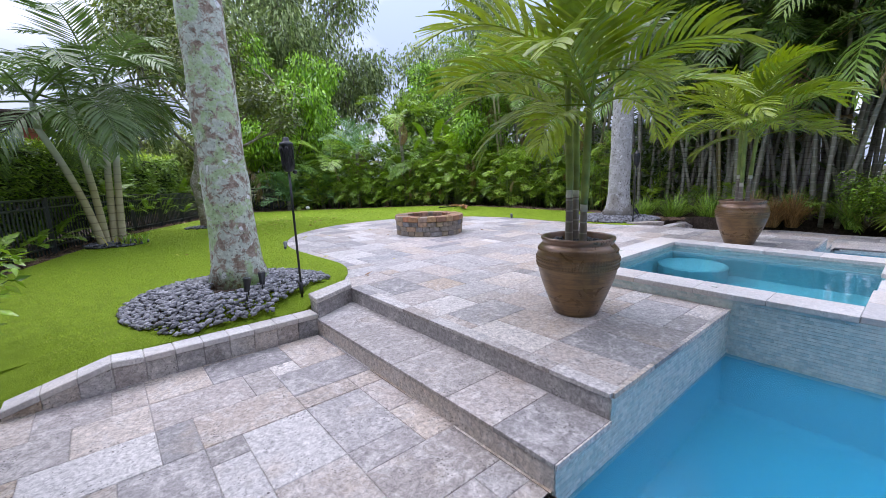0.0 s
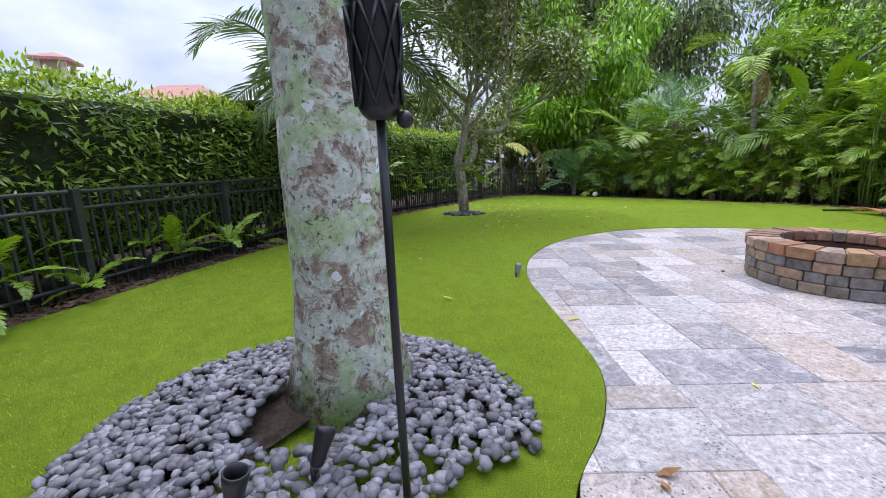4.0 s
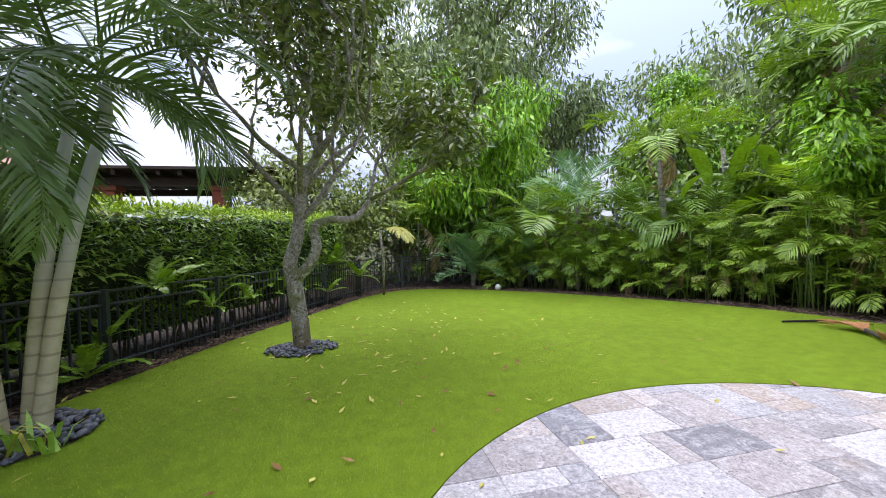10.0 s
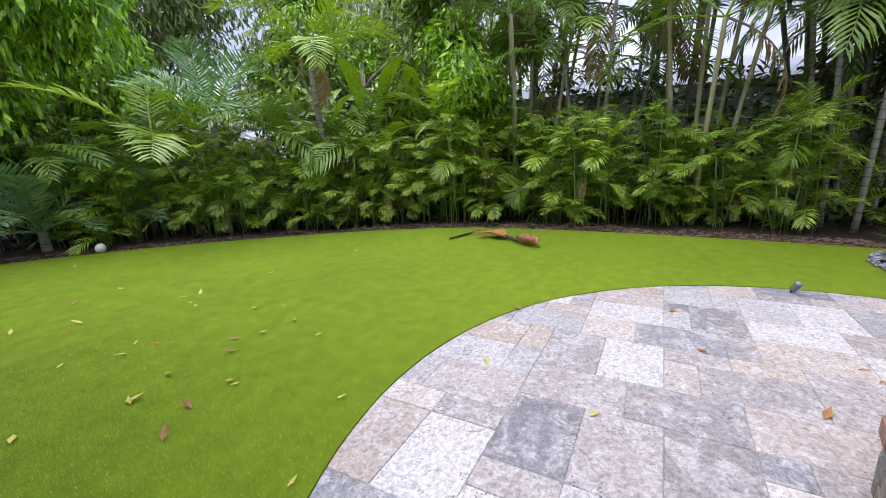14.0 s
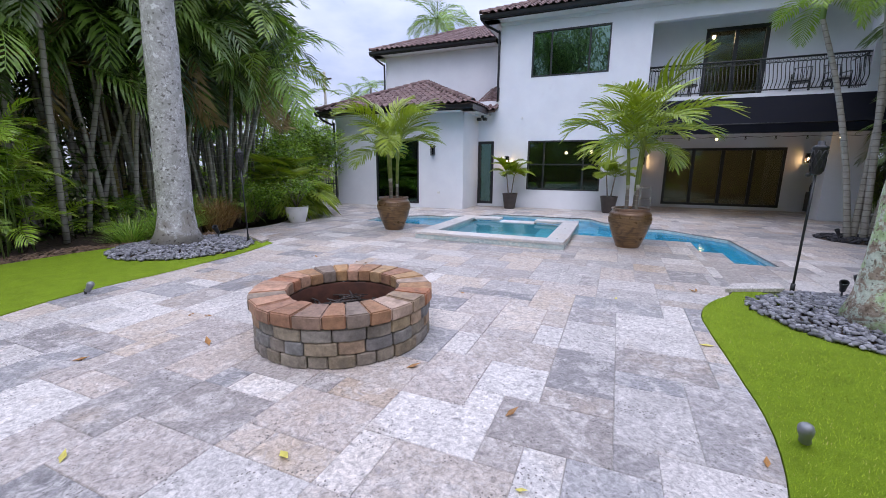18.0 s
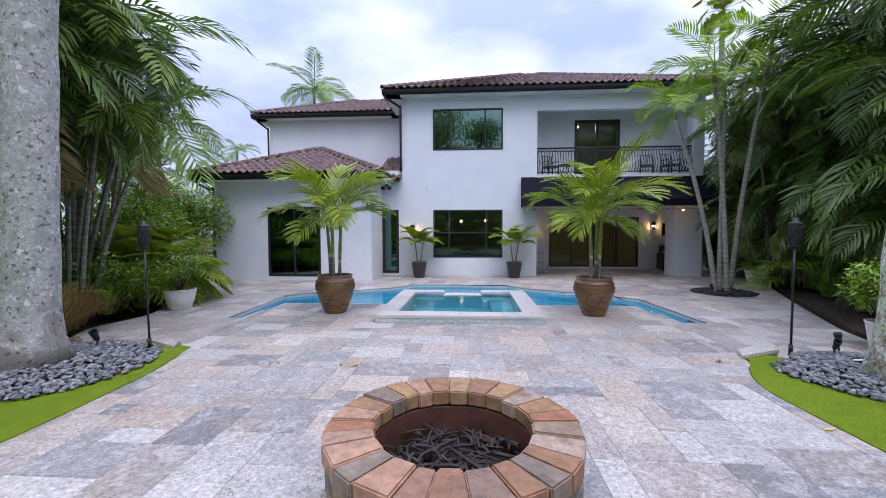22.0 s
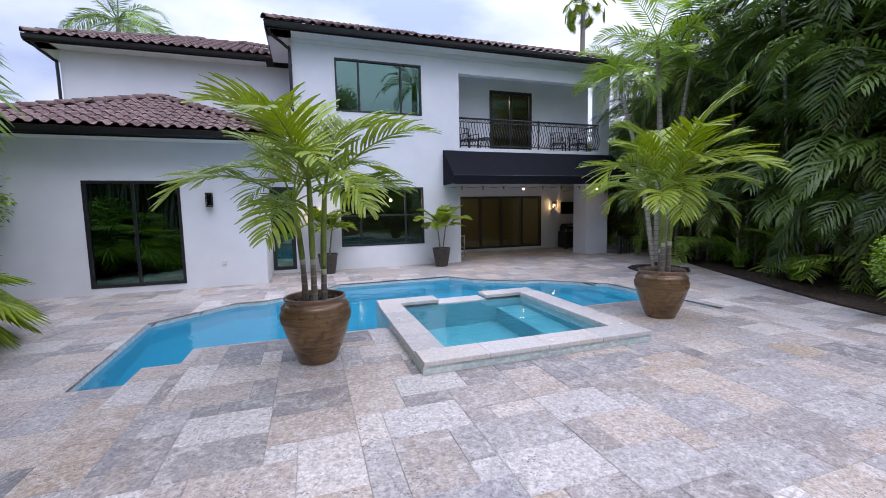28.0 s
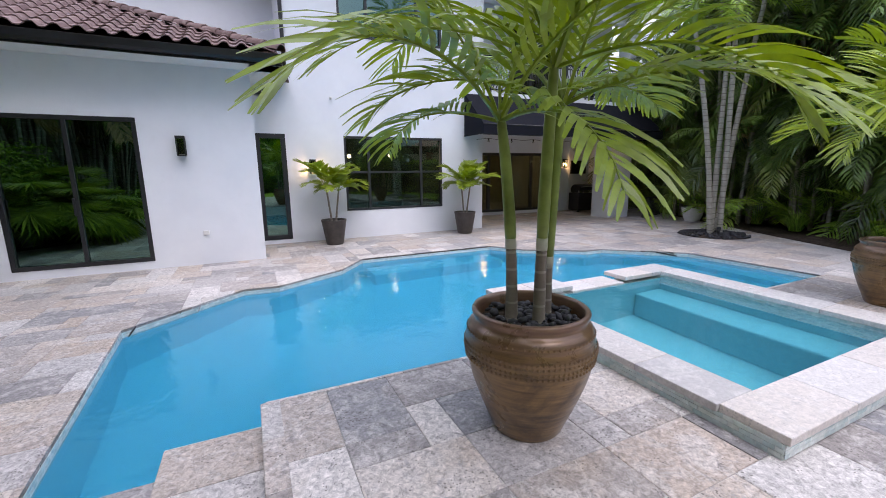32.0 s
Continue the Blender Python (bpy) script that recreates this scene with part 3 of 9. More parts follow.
def plaster(name, a, b):
    N = Nodes(name)
    p = N.n("ShaderNodeNewGeometry").outputs["Position"]
    n1, n2 = N.noise(0.8, 4, 0.6, p), N.noise(22.0, 4, 0.6, p)
    c = N.ramp(n1, [(0.3, a), (0.7, b)])
    N.set(N.hsv(c, N.grey(n2, 0.93, 1.07, 0.3, 0.7)), 0.7, Specular_IOR_Level=0.2)
    return N.mat


PLASTER = plaster("blue_pool_plaster", (0.020, 0.335, 0.48), (0.024, 0.37, 0.51))
SPA_PLASTER = plaster("aqua_spa_plaster", (0.10, 0.40, 0.48), (0.125, 0.44, 0.52))


def water(name, tint, ripple, soft, murk, cloudy):
    N = Nodes(name)
    p = N.n("ShaderNodeNewGeometry").outputs["Position"]
    n1, n2 = N.noise(2.2, 3, 0.5, p, 0.4), N.noise(9.0, 3, 0.55, p, 0.5)
    add = N.n("ShaderNodeMath")
    add.operation = "MULTIPLY_ADD"
    N.link(n2, add.inputs[0])
    add.inputs[1].default_value = 0.35
    N.link(n1, add.inputs[2])
    b = N.n("ShaderNodeBump", Strength=ripple, Distance=0.05)
    N.link(add.outputs[0], b.inputs["Height"])
    gl = N.n("ShaderNodeBsdfGlossy", Roughness=0.03)
    N.link(b.outputs[0], gl.inputs["Normal"])
    tr = N.n("ShaderNodeBsdfRefraction", Roughness=soft, IOR=1.2)
    tr.inputs["Color"].default_value = (*tint, 1)
    N.link(b.outputs[0], tr.inputs["Normal"])
    fr = N.n("ShaderNodeFresnel", IOR=1.33)
    N.link(b.outputs[0], fr.inputs["Normal"])
    mx = N.n("ShaderNodeMixShader")
    df = N.n("ShaderNodeBsdfDiffuse")
    df.inputs["Color"].default_value = (*murk, 1)
    body = N.n("ShaderNodeMixShader", Fac=cloudy)
    N.link(tr.outputs[0], body.inputs[1])
    N.link(df.outputs[0], body.inputs[2])
    N.link(fr.outputs[0], mx.inputs[0])
    N.link(body.outputs[0], mx.inputs[1])
    N.link(gl.outputs[0], mx.inputs[2])
    N.link(mx.outputs[0], N.out.inputs["Surface"])
    N.t.nodes.remove(N.bsdf)
    return N.mat


POOL_WATER = water("pool_water", (0.72, 0.93, 1.0), 0.20, 0.16, (0.05, 0.38, 0.58), 0.40)
SPA_WATER = water("spa_water", (0.80, 0.95, 0.98), 0.12, 0.03, (0.10, 0.42, 0.52), 0.10)


def glass(name, tint, ior=1.7):
    N = Nodes(name)
    gl = N.n("ShaderNodeBsdfGlossy", Roughness=0.01)
    gl.inputs["Color"].default_value = (0.58, 0.93, 0.82, 1)
    tr = N.n("ShaderNodeBsdfTransparent")
    tr.inputs["Color"].default_value = (*tint, 1)
    fr = N.n("ShaderNodeFresnel", IOR=ior)
    mx = N.n("ShaderNodeMixShader")
    N.link(fr.outputs[0], mx.inputs[0])
    N.link(tr.outputs[0], mx.inputs[1])
    N.link(gl.outputs[0], mx.inputs[2])
    N.link(mx.outputs[0], N.out.inputs["Surface"])
    N.t.nodes.remove(N.bsdf)
    return N.mat


GLASS = glass("tinted_window_glass", (0.16, 0.27, 0.24), 2.7)
GLASS_DARK = glass("dark_window_glass", (0.34, 0.36, 0.36), 1.75)
GLASS_PORCH = glass("porch_door_glass", (0.52, 0.50, 0.42), 1.5)
GLASS_CLEAR = glass("lamp_glass", (0.9, 0.9, 0.88), 1.45)


def glow(name, color, strength):
    N = Nodes(name)
    N.bsdf.inputs["Base Color"].default_value = (*color, 1)
    N.bsdf.inputs["Emission Color"].default_value = (*color, 1)
    N.bsdf.inputs["Emission Strength"].default_value = strength
    return N.mat


BULB = glow("warm_bulb", (1.0, 0.62, 0.25), 40.0)
ROOMLAMP = glow("room_lamp", (1.0, 0.78, 0.45), 14.0)
ROOM = plain("room_wall", (0.50, 0.48, 0.41), 0.8, vary=0.06, bump=0.05)
ROOM_FLOOR = plain("room_floor", (0.35, 0.30, 0.24), 0.5, vary=0.2, bump=0.05)
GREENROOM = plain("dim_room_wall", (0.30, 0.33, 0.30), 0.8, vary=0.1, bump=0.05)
WOOD_DARK = plain("dark_stained_wood", (0.05, 0.028, 0.018), 0.6, vary=0.35, scale=12, bump=0.2)
PILLAR_RED = plain("brick_red_stucco", (0.30, 0.085, 0.05), 0.85, vary=0.2, scale=5, bump=0.3)
GREYROOF = plain("grey_flat_roof_tile", (0.33, 0.36, 0.40), 0.7, vary=0.15, scale=4, bump=0.2)
PINKROOF = plain("pink_clay_roof", (0.48, 0.24, 0.18), 0.8, vary=0.2, scale=3, bump=0.3)
CREAM = plain("cream_stucco", (0.62, 0.52, 0.36), 0.85, vary=0.08, bump=0.2)
STEEL = plain("stainless_steel", (0.55, 0.55, 0.55), 0.28, 1.0, 0.08, 3, 0.02)
RUBBER = plain("dark_plastic", (0.02, 0.02, 0.022), 0.55, vary=0.2, bump=0.05)
GREYMETAL = plain("grey_lamp_metal", (0.24, 0.25, 0.26), 0.45, 0.4, 0.15, 8, 0.1)
CUSHION = plain("grey_cushion", (0.45, 0.45, 0.45), 0.9, vary=0.1, bump=0.3, bscale=200)

from mathutils import geometry

# ================= ground, lawn, terraces =================
CX, CY, CR = 5.38, 7.12, 3.06      # round end of the terrace


def lawn_z(x, y):
    t = max(0.0, min(1.0, (y - 11.0) / 8.0))
    s = max(0.0, min(1.0, (6.0 - y) / 2.2)) * max(0.0, min(1.0, (1.2 - x) / 1.2))
    z = 0.325 - 0.20 * t * t * (3 - 2 * t) - 0.07 * s
    if x < 1.3 and y < 5.2:
        # down to the low garden wall and its sloping end
        wall_top = 0.215 if x > -0.24 else max(0.03, 0.215 - 0.30 * (-0.24 - x))
        z = min(z, wall_top + 0.34 * max(0.0, y - 4.22))
    return z


def sheet(name, outline, step, zf, mat, skirt, label, category, holes=()):
    """A lawn or bed: a grid cut to an outline, with a skirt down its edge."""
    bm = bmesh.new()
    vs = [bm.verts.new((x, y, 0)) for x, y in outline]
    for tri in geometry.tessellate_polygon([[Vector((x, y, 0)) for x, y in outline]]):
        bm.faces.new([vs[i] for i in tri])
    xs, ys = [p[0] for p in outline], [p[1] for p in outline]
    for lo, hi, ax in ((min(xs), max(xs), 0), (min(ys), max(ys), 1)):
        k = lo + step
        while k < hi:
            co, no = ((k, 0, 0), (1, 0, 0)) if ax == 0 else ((0, k, 0), (0, 1, 0))
            bmesh.ops.bisect_plane(bm, geom=bm.verts[:] + bm.edges[:] + bm.faces[:], plane_co=co, plane_no=no)
            k += step
    edge = [e for e in bm.edges if len(e.link_faces) == 1]
    for v in bm.verts:
        v.co.z = zf(v.co.x, v.co.y)
    r = bmesh.ops.extrude_edge_only(bm, edges=edge)
    for v in r["geom"]:
        if isinstance(v, bmesh.types.BMVert):
            v.co.z = skirt
    ob = part(name, bm, mat)
    return tagged(ob, label, category, kind="structure")


# earth sheet to the horizon, open where the pool is dug
bm = bmesh.new()
hx0, hx1, hy0, hy1 = -0.2, 11.2, -5.0, 3.6
grid = sorted({-300, -60, hx0, hx1, 60, 300}), sorted({-300, -60, hy0, hy1, 60, 300})
gv = {(x, y): bm.verts.new((x, y, -0.12)) for x in grid[0] for y in grid[1]}
for xa, xb in zip(grid[0], grid[0][1:]):
    for ya, yb in zip(grid[1], grid[1][1:]):
        if not (xa == hx0 and xb == hx1 and ya == hy0 and yb == hy1):
            bm.faces.new((gv[xa, ya], gv[xb, ya], gv[xb, yb], gv[xa, yb]))
tagged(part("ground", bm, EARTH), "bare brown earth reaching out past the garden", "ground", kind="structure")

SX1, SX2 = 1.88, 1.36                 # west steps: upper edge, lower edge
EX1, EX2 = 8.97, 9.50                 # east steps
PY = 1.27                             # pool edge of the raised terrace
arc = [(CX + CR * math.cos(a), CY + CR * math.sin(a)) for a in np.linspace(math.radians(-6), math.radians(185), 60)]
upper_poly = arc + smooth_line([(2.345, 6.45), (2.37, 5.9), (2.37, 5.55), (2.30, 5.25), (2.16, 4.95), (1.98, 4.68), (SX1 + 0.06, 4.45)], 4) + [(SX1, 4.3), (SX1, PY), (3.93, PY), (3.93, 2.95), (6.66, 2.95), (6.66, PY), (EX1, PY), (EX1, 4.3)] + smooth_line([(8.80, 4.5), (8.64, 4.75), (8.50, 5.35), (8.45, 5.95), (8.43, 6.4)], 4)
upper_poly = [tuple(map(float, p)) for p in upper_poly]

pool_house = [(10.22, PY), (10.39, -1.68), (9.14, -2.86), (8.64, -2.83), (7.52, -3.48), (6.96, -4.20), (3.92, -4.20), (3.50, -3.48), (2.36, -2.72), (1.95, -2.70), (0.68, -1.54), (0.50, PY)]
lower_poly = [(EX2, 4.05), (EX2, PY)] + pool_house + [(SX2, PY), (SX2, 4.02)]
lower_poly += smooth_line([(-0.86, 4.08), (-1.15, 3.35), (-1.3, 2.6), (-1.6, 1.6)], 4) + [(-3.1, -1.6), (-5.1, -5.5), (-7.6, -10.4), (-4.6, -10.4), (-4.6, -9.9), (2.5, -9.9), (2.5, -7.02), (8.73, -7.02), (8.73, -5.24), (14.6, -5.24), (14.6, -9.0), (18.5, -9.0), (18.5, -4.6)]
lower_poly += smooth_line([(16.0, -3.2), (13.4, -1.2), (12.2, 0.9), (12.25, 2.4), (11.4, 3.6), (10.2, 4.02)], 5)

UNIT = 0.2032


def pack(x0, y0, x1, y1, seed):
    """Rectangles of 8, 16 and 24 inches, laid in a random ashlar."""
    r = random.Random(seed)
    nx, ny = int((x1 - x0) / UNIT) + 1, int((y1 - y0) / UNIT) + 1
    used, out = np.zeros((nx, ny), bool), []
    cells = [(i, j) for i in range(nx) for j in range(ny)]
    for sizes, share_of in (([(3, 2), (3, 2), (2, 3)], 1.0), ([(2, 2)], 1.0), ([(2, 1), (1, 2)], 1.0), ([(1, 1)], 1.0)):
        order = cells[:]
        if sizes[0][0] == 3:
            order.sort(key=lambda c: (c[0] // 7 + c[1] // 7) + r.random() * 2.2)
        for i, j in order:
            if used[i, j]:
                continue
            for w, h in r.sample(sizes, len(sizes)):
                if i + w <= nx and j + h <= ny and not used[i:i + w, j:j + h].any():
                    used[i:i + w, j:j + h] = True
                    out.append((x0 + i * UNIT, y0 + j * UNIT, w, h))
                    break
    return out


def clip(poly, x0, y0, x1, y1):
    """The part of an outline inside a rectangle."""
    for ax, lim, keep in ((0, x0, 1), (0, x1, -1), (1, y0, 1), (1, y1, -1)):
        out = []
        for a, b in zip(poly, poly[1:] + poly[:1]):
            ia, ib = (a[ax] - lim) * keep >= 0, (b[ax] - lim) * keep >= 0
            if ia:
                out.append(a)
            if ia != ib:
                t = (lim - a[ax]) / (b[ax] - a[ax])
                out.append((a[0] + t * (b[0] - a[0]), a[1] + t * (b[1] - a[1])))
        poly = out
        if len(poly) < 3:
            return []
    clean = []
    for p in poly:
        if not clean or math.dist(p, clean[-1]) > 1e-4:
            clean.append(p)
    if len(clean) > 2 and math.dist(clean[0], clean[-1]) < 1e-4:
        clean.pop()
    return clean


def area(poly):
    return 0.5 * sum(a[0] * b[1] - b[0] * a[1] for a, b in zip(poly, poly[1:] + poly[:1]))


def paver_data(poly, z, thick=0.03, ch=0.004):
    """A stone with chamfered top edges. poly runs anticlockwise."""
    n = len(poly)
    cx, cy = sum(p[0] for p in poly) / n, sum(p[1] for p in poly) / n
    vs = []
    for x, y in poly:
        d = max(1e-6, math.hypot(x - cx, y - cy))
        vs.append((x - (x - cx) / d * ch * 1.6, y - (y - cy) / d * ch * 1.6, z))
    vs += [(x, y, z - ch) for x, y in poly] + [(x, y, z - thick) for x, y in poly]
    fs = [tuple(range(n))]
    for k in range(n):
        q = (k + 1) % n
        fs += [(n + k, n + q, q, k), (2 * n + k, 2 * n + q, n + q, n + k)]
    return vs, fs


PAVERS = {}


def paver_mesh(w, h):
    if (w, h) not in PAVERS:
        g = 0.0035
        a, b = w * UNIT - g, h * UNIT - g
        vs, fs = paver_data([(0, 0), (a, 0), (a, b), (0, b)], 0.0)
        me = bpy.data.meshes.new("paver")
        me.from_pydata(vs, [], fs)
        me.materials.append(TRAV)
        PAVERS[w, h] = me
    return PAVERS[w, h]


def pave(owner, outline, z, seed, near, limit=300, origin=None):
    """Lays pavers inside an outline: the ones nearest to the line walked as pieces, the rest joined."""
    if area(outline) < 0:
        outline = outline[::-1]
    xs, ys = [p[0] for p in outline], [p[1] for p in outline]
    rr = random.Random(seed)
    found = []
    for x, y, w, h in pack(min(xs), min(ys), max(xs), max(ys), seed):
        g = 0.0035
        x1, y1 = x + w * UNIT - g, y + h * UNIT - g
        c = clip(outline, x, y, x1, y1)
        if len(c) < 3 or abs(area(c)) < 0.002:
            continue
        whole = abs(abs(area(c)) - (x1 - x) * (y1 - y)) < 1e-5
        found.append((min(math.dist((x, y), q) for q in near), x, y, w, h, c, whole))
    found.sort(key=lambda q: q[0])
    vs, fs = [], []
    for k, (_, x, y, w, h, c, whole) in enumerate(found):
        dz = rr.uniform(-0.0012, 0.0012)
        if k < limit:
            if whole:
                share("paver", paver_mesh(w, h), owner, Matrix.Translation((x, y, z + dz)))
            else:
                v, f = paver_data(c, z + dz)
                mesh_obj("paver", v, f, TRAV, owner)
        else:
            v, f = paver_data(c, z + dz)
            fs += [tuple(i + len(vs) for i in q) for q in f]
            vs += v
    if vs:
        tagged(mesh_obj("paver_field", vs, fs, TRAV_J, owner), "grey and beige travertine pavers farther off", kind="stuff")


JOINT = plain("paver_joint_sand", (0.33, 0.31, 0.29), 0.95, vary=0.3, scale=30, bump=0.3)
bm = slab(bmesh.new(), upper_poly if area(upper_poly) > 0 else upper_poly[::-1], -0.15, U - 0.006)
pavement_upper = tagged(part("pavement_upper", bm, JOINT), "raised terrace of silver travertine pavers with a round end", "terrace", kind="structure")
bm = slab(bmesh.new(), lower_poly if area(lower_poly) > 0 else lower_poly[::-1], -0.14, -0.006)
pavement_lower = tagged(part("pavement_lower", bm, JOINT), "lower pool deck of silver travertine pavers round the pool", "terrace", kind="structure")

# lawn and planting beds
lawn_out = smooth_line([(-0.85, 4.22), (-1.2, 4.44), (-1.65, 5.15), (-1.93, 5.95), (-1.70, 7.0), (-1.28, 8.5), (-0.78, 9.9), (-0.10, 11.6), (0.55, 13.2), (1.35, 15.0), (2.3, 16.9), (3.3, 18.6), (4.6, 19.3), (6.2, 18.6), (7.9, 17.0), (9.3, 14.9), (10.35, 12.6), (10.72, 10.8), (10.85, 9.2), (10.86, 7.5), (10.82, 6.2), (10.70, 5.4), (10.25, 4.5)], 4)
inner = [(EX2 + 0.02, 4.18), (8.72, 4.46)] + smooth_line([(8.645, 4.75), (8.505, 5.35), (8.455, 5.95), (8.435, 6.4)], 4) + [(CX + (CR + .004) * math.cos(a), CY + (CR + .004) * math.sin(a)) for a in np.linspace(math.radians(-6), math.radians(185), 60)] + smooth_line([(2.34, 6.45), (2.365, 5.9), (2.365, 5.55), (2.295, 5.25), (2.155, 4.95), (1.975, 4.68), (SX1 + 0.02, 4.5)], 4) + [(1.30, 4.22), (-0.8, 4.22)]
lawn_poly = lawn_out + inner
sheet("lawn", lawn_poly if area(lawn_poly) > 0 else lawn_poly[::-1], 0.4, lawn_z, TURF, -0.1, "bright green artificial turf lawn curving round the terrace", "lawn")


def bed_z(x, y):
    z = lawn_z(x, y)
    if x < -0.5 and 2.4 < y < 6.0:
        z = min(z, 0.03 + 0.42 * max(0.0, (x + 0.86) * -0.88 + (y - 4.2) * 0.48))
    return z - 0.04 + 0.05 * noise.noise((x * 0.9, y * 0.9, 0)) + 0.02 * noise.noise((x * 5, y * 5, 3))


bed = lawn_out + [(11.3, 4.05), (12.9, 2.6), (13.2, 0.8), (16.0, -2.0), (20, -3.0), (22, 4), (22, 26), (-12, 26), (-12, -13), (-7.9, -10.9), (-5.35, -5.5), (-3.35, -1.6), (-1.85, 1.6), (-1.5, 2.6), (-1.35, 3.3)]
sheet("planting_bed", bed if area(bed) > 0 else bed[::-1], 0.6, lambda x, y: bed_z(x, y) if y > 3 else max(-0.02, bed_z(x, 3) - 0.10 * (3 - y)), MULCH, -0.11, "dark mulch bed under the hedges and palms", "bed")

# ================= pool and spa =================
bm = bmesh.new()
rim = [(EX1, PY), (EX2, PY)] + pool_house + [(SX2, PY), (SX1, PY), (4.08, PY), (4.08, 0.29), (6.55, 0.29), (6.55, PY)]
rim = rim if area(rim) > 0 else rim[::-1]
FLOOR_Z = -0.92
lo = [bm.verts.new((x, y, FLOOR_Z)) for x, y in rim]
hi = [bm.verts.new((x, y, -0.14)) for x, y in rim]
n = len(rim)
bm.faces.new(lo)
for k in range(n):
    bm.faces.new((lo[k], lo[(k + 1) % n], hi[(k + 1) % n], hi[k]))
pool = tagged(part("pool_shell", bm, PLASTER), "sunken pool shell of bright blue plaster", "pool", kind="structure")
bm = boxes((4.0, 6.9, -4.16, -3.55, -1.2, -0.42), bevel=0.02)
part("sun_shelf", bm, PLASTER, pool, "paler underwater ledge on the house side")
for k in range(3):
    q = 0.42 * k
    bm = slab(bmesh.new(), [(0.52, 1.24), (0.70, -1.50), (1.05 + q, -1.82 - .33 * q), (1.05 + q, 1.24)], -1.2, -0.28 - 0.26 * k)
    part("pool_step", bm, PLASTER, pool)
water_ob = mesh_obj("pool_water", [(x, y, WATER) for x, y in [(p[0], p[1]) for p in rim]], [tuple(range(n))], POOL_WATER)
tagged(water_ob, "clear turquoise pool water with faint ripples", "water", kind="structure")
water_ob.visible_shadow = False


def mosaic_band(name, a, b, z0, z1, out, owner, limit=300, label=""):
    """Small staggered glass tiles on an upright band from a to b; out: the side that they face."""
    a, b = Vector((*a, 0)), Vector((*b, 0))
    d = (b - a).normalized()
    nrm = Vector((out[0], out[1], 0)).normalized()
    length = (b - a).length
    vs, fs = [], []
    w, h, g = 0.056, 0.027, 0.003
    rows = int((z1 - z0) / h)
    for j in range(rows):
        off = -(w / 2 if j % 2 else 0)
        k = off
        while k < length:
            u0, u1 = max(0, k), min(length, k + w - g)
            if u1 - u0 > 0.006:
                za, zb = z1 - (j + 1) * h + g, z1 - j * h
                o = len(vs)
                for dd in (0.0, 0.004):
                    for u, z in ((u0, za), (u1, za), (u1, zb), (u0, zb)):
                        vs.append(tuple(a + d * u + nrm * dd + Vector((0, 0, z))))
                fs += [(o + 4, o + 5, o + 6, o + 7)] + [(o + i, o + (i + 1) % 4, o + 4 + (i + 1) % 4, o + 4 + i) for i in range(4)]
            k += w
    return tagged(mesh_obj(name, vs, fs, MOSAIC, owner, label), kind="stuff")


# wall of the raised terrace towards the pool
wall = tagged(part("wall_terrace", boxes((SX1, 3.93, PY - 0.02, PY + 0.3, -0.15, U - 0.034), (6.66, EX1, PY - 0.02, PY + 0.3, -0.15, U - 0.034), (SX2, SX1, PY - 0.02, PY + 0.3, -0.15, 0.125), (EX1, EX2, PY - 0.02, PY + 0.3, -0.15, 0.125)), GROUT), "pool-side retaining wall faced with pale glass mosaic", "wall", kind="structure")
for xa, xb, zt in ((SX1 + .016, 3.928, U), (6.662, EX1 - .016, U), (SX2 - .012, SX1 - .002, 0.16), (EX1 + .002, EX2 + .012, 0.16)):
    k = max(1, round((xb - xa) / 0.5))
    for i in range(k):
        part("edge_stone", boxes((xa + (xb - xa) * i / k + .0015, xa + (xb - xa) * (i + 1) / k - .0015, PY - 0.034, PY - 0.0225 if zt < U else PY - 0.001, zt - 0.035, zt + 0.001), bevel=0.004), TRAV, wall)
mosaic_band("mosaic", (SX1, PY - 0.021), (3.93, PY - 0.021), -0.15, U - 0.036, (0, -1), wall)
mosaic_band("mosaic", (6.66, PY - 0.021), (EX1, PY - 0.021), -0.15, U - 0.036, (0, -1), wall)
mosaic_band("mosaic", (SX2, PY - 0.021), (SX1, PY - 0.021), -0.15, 0.124, (0, -1), wall)
mosaic_band("mosaic", (EX1, PY - 0.021), (EX2, PY - 0.021), -0.15, 0.124, (0, -1), wall)
for a, b in zip(pool_house, pool_house[1:]):
    d = (Vector(b) - Vector(a)).normalized()
    mosaic_band("mosaic", (a[0] + .002 * d.y, a[1] - .002 * d.x), b, -0.13, -0.032, (-d.y, d.x) if ((Vector((5.3, -1)) - Vector(a)).dot(Vector((-d.y, d.x))) > 0) else (d.y, -d.x), wall)

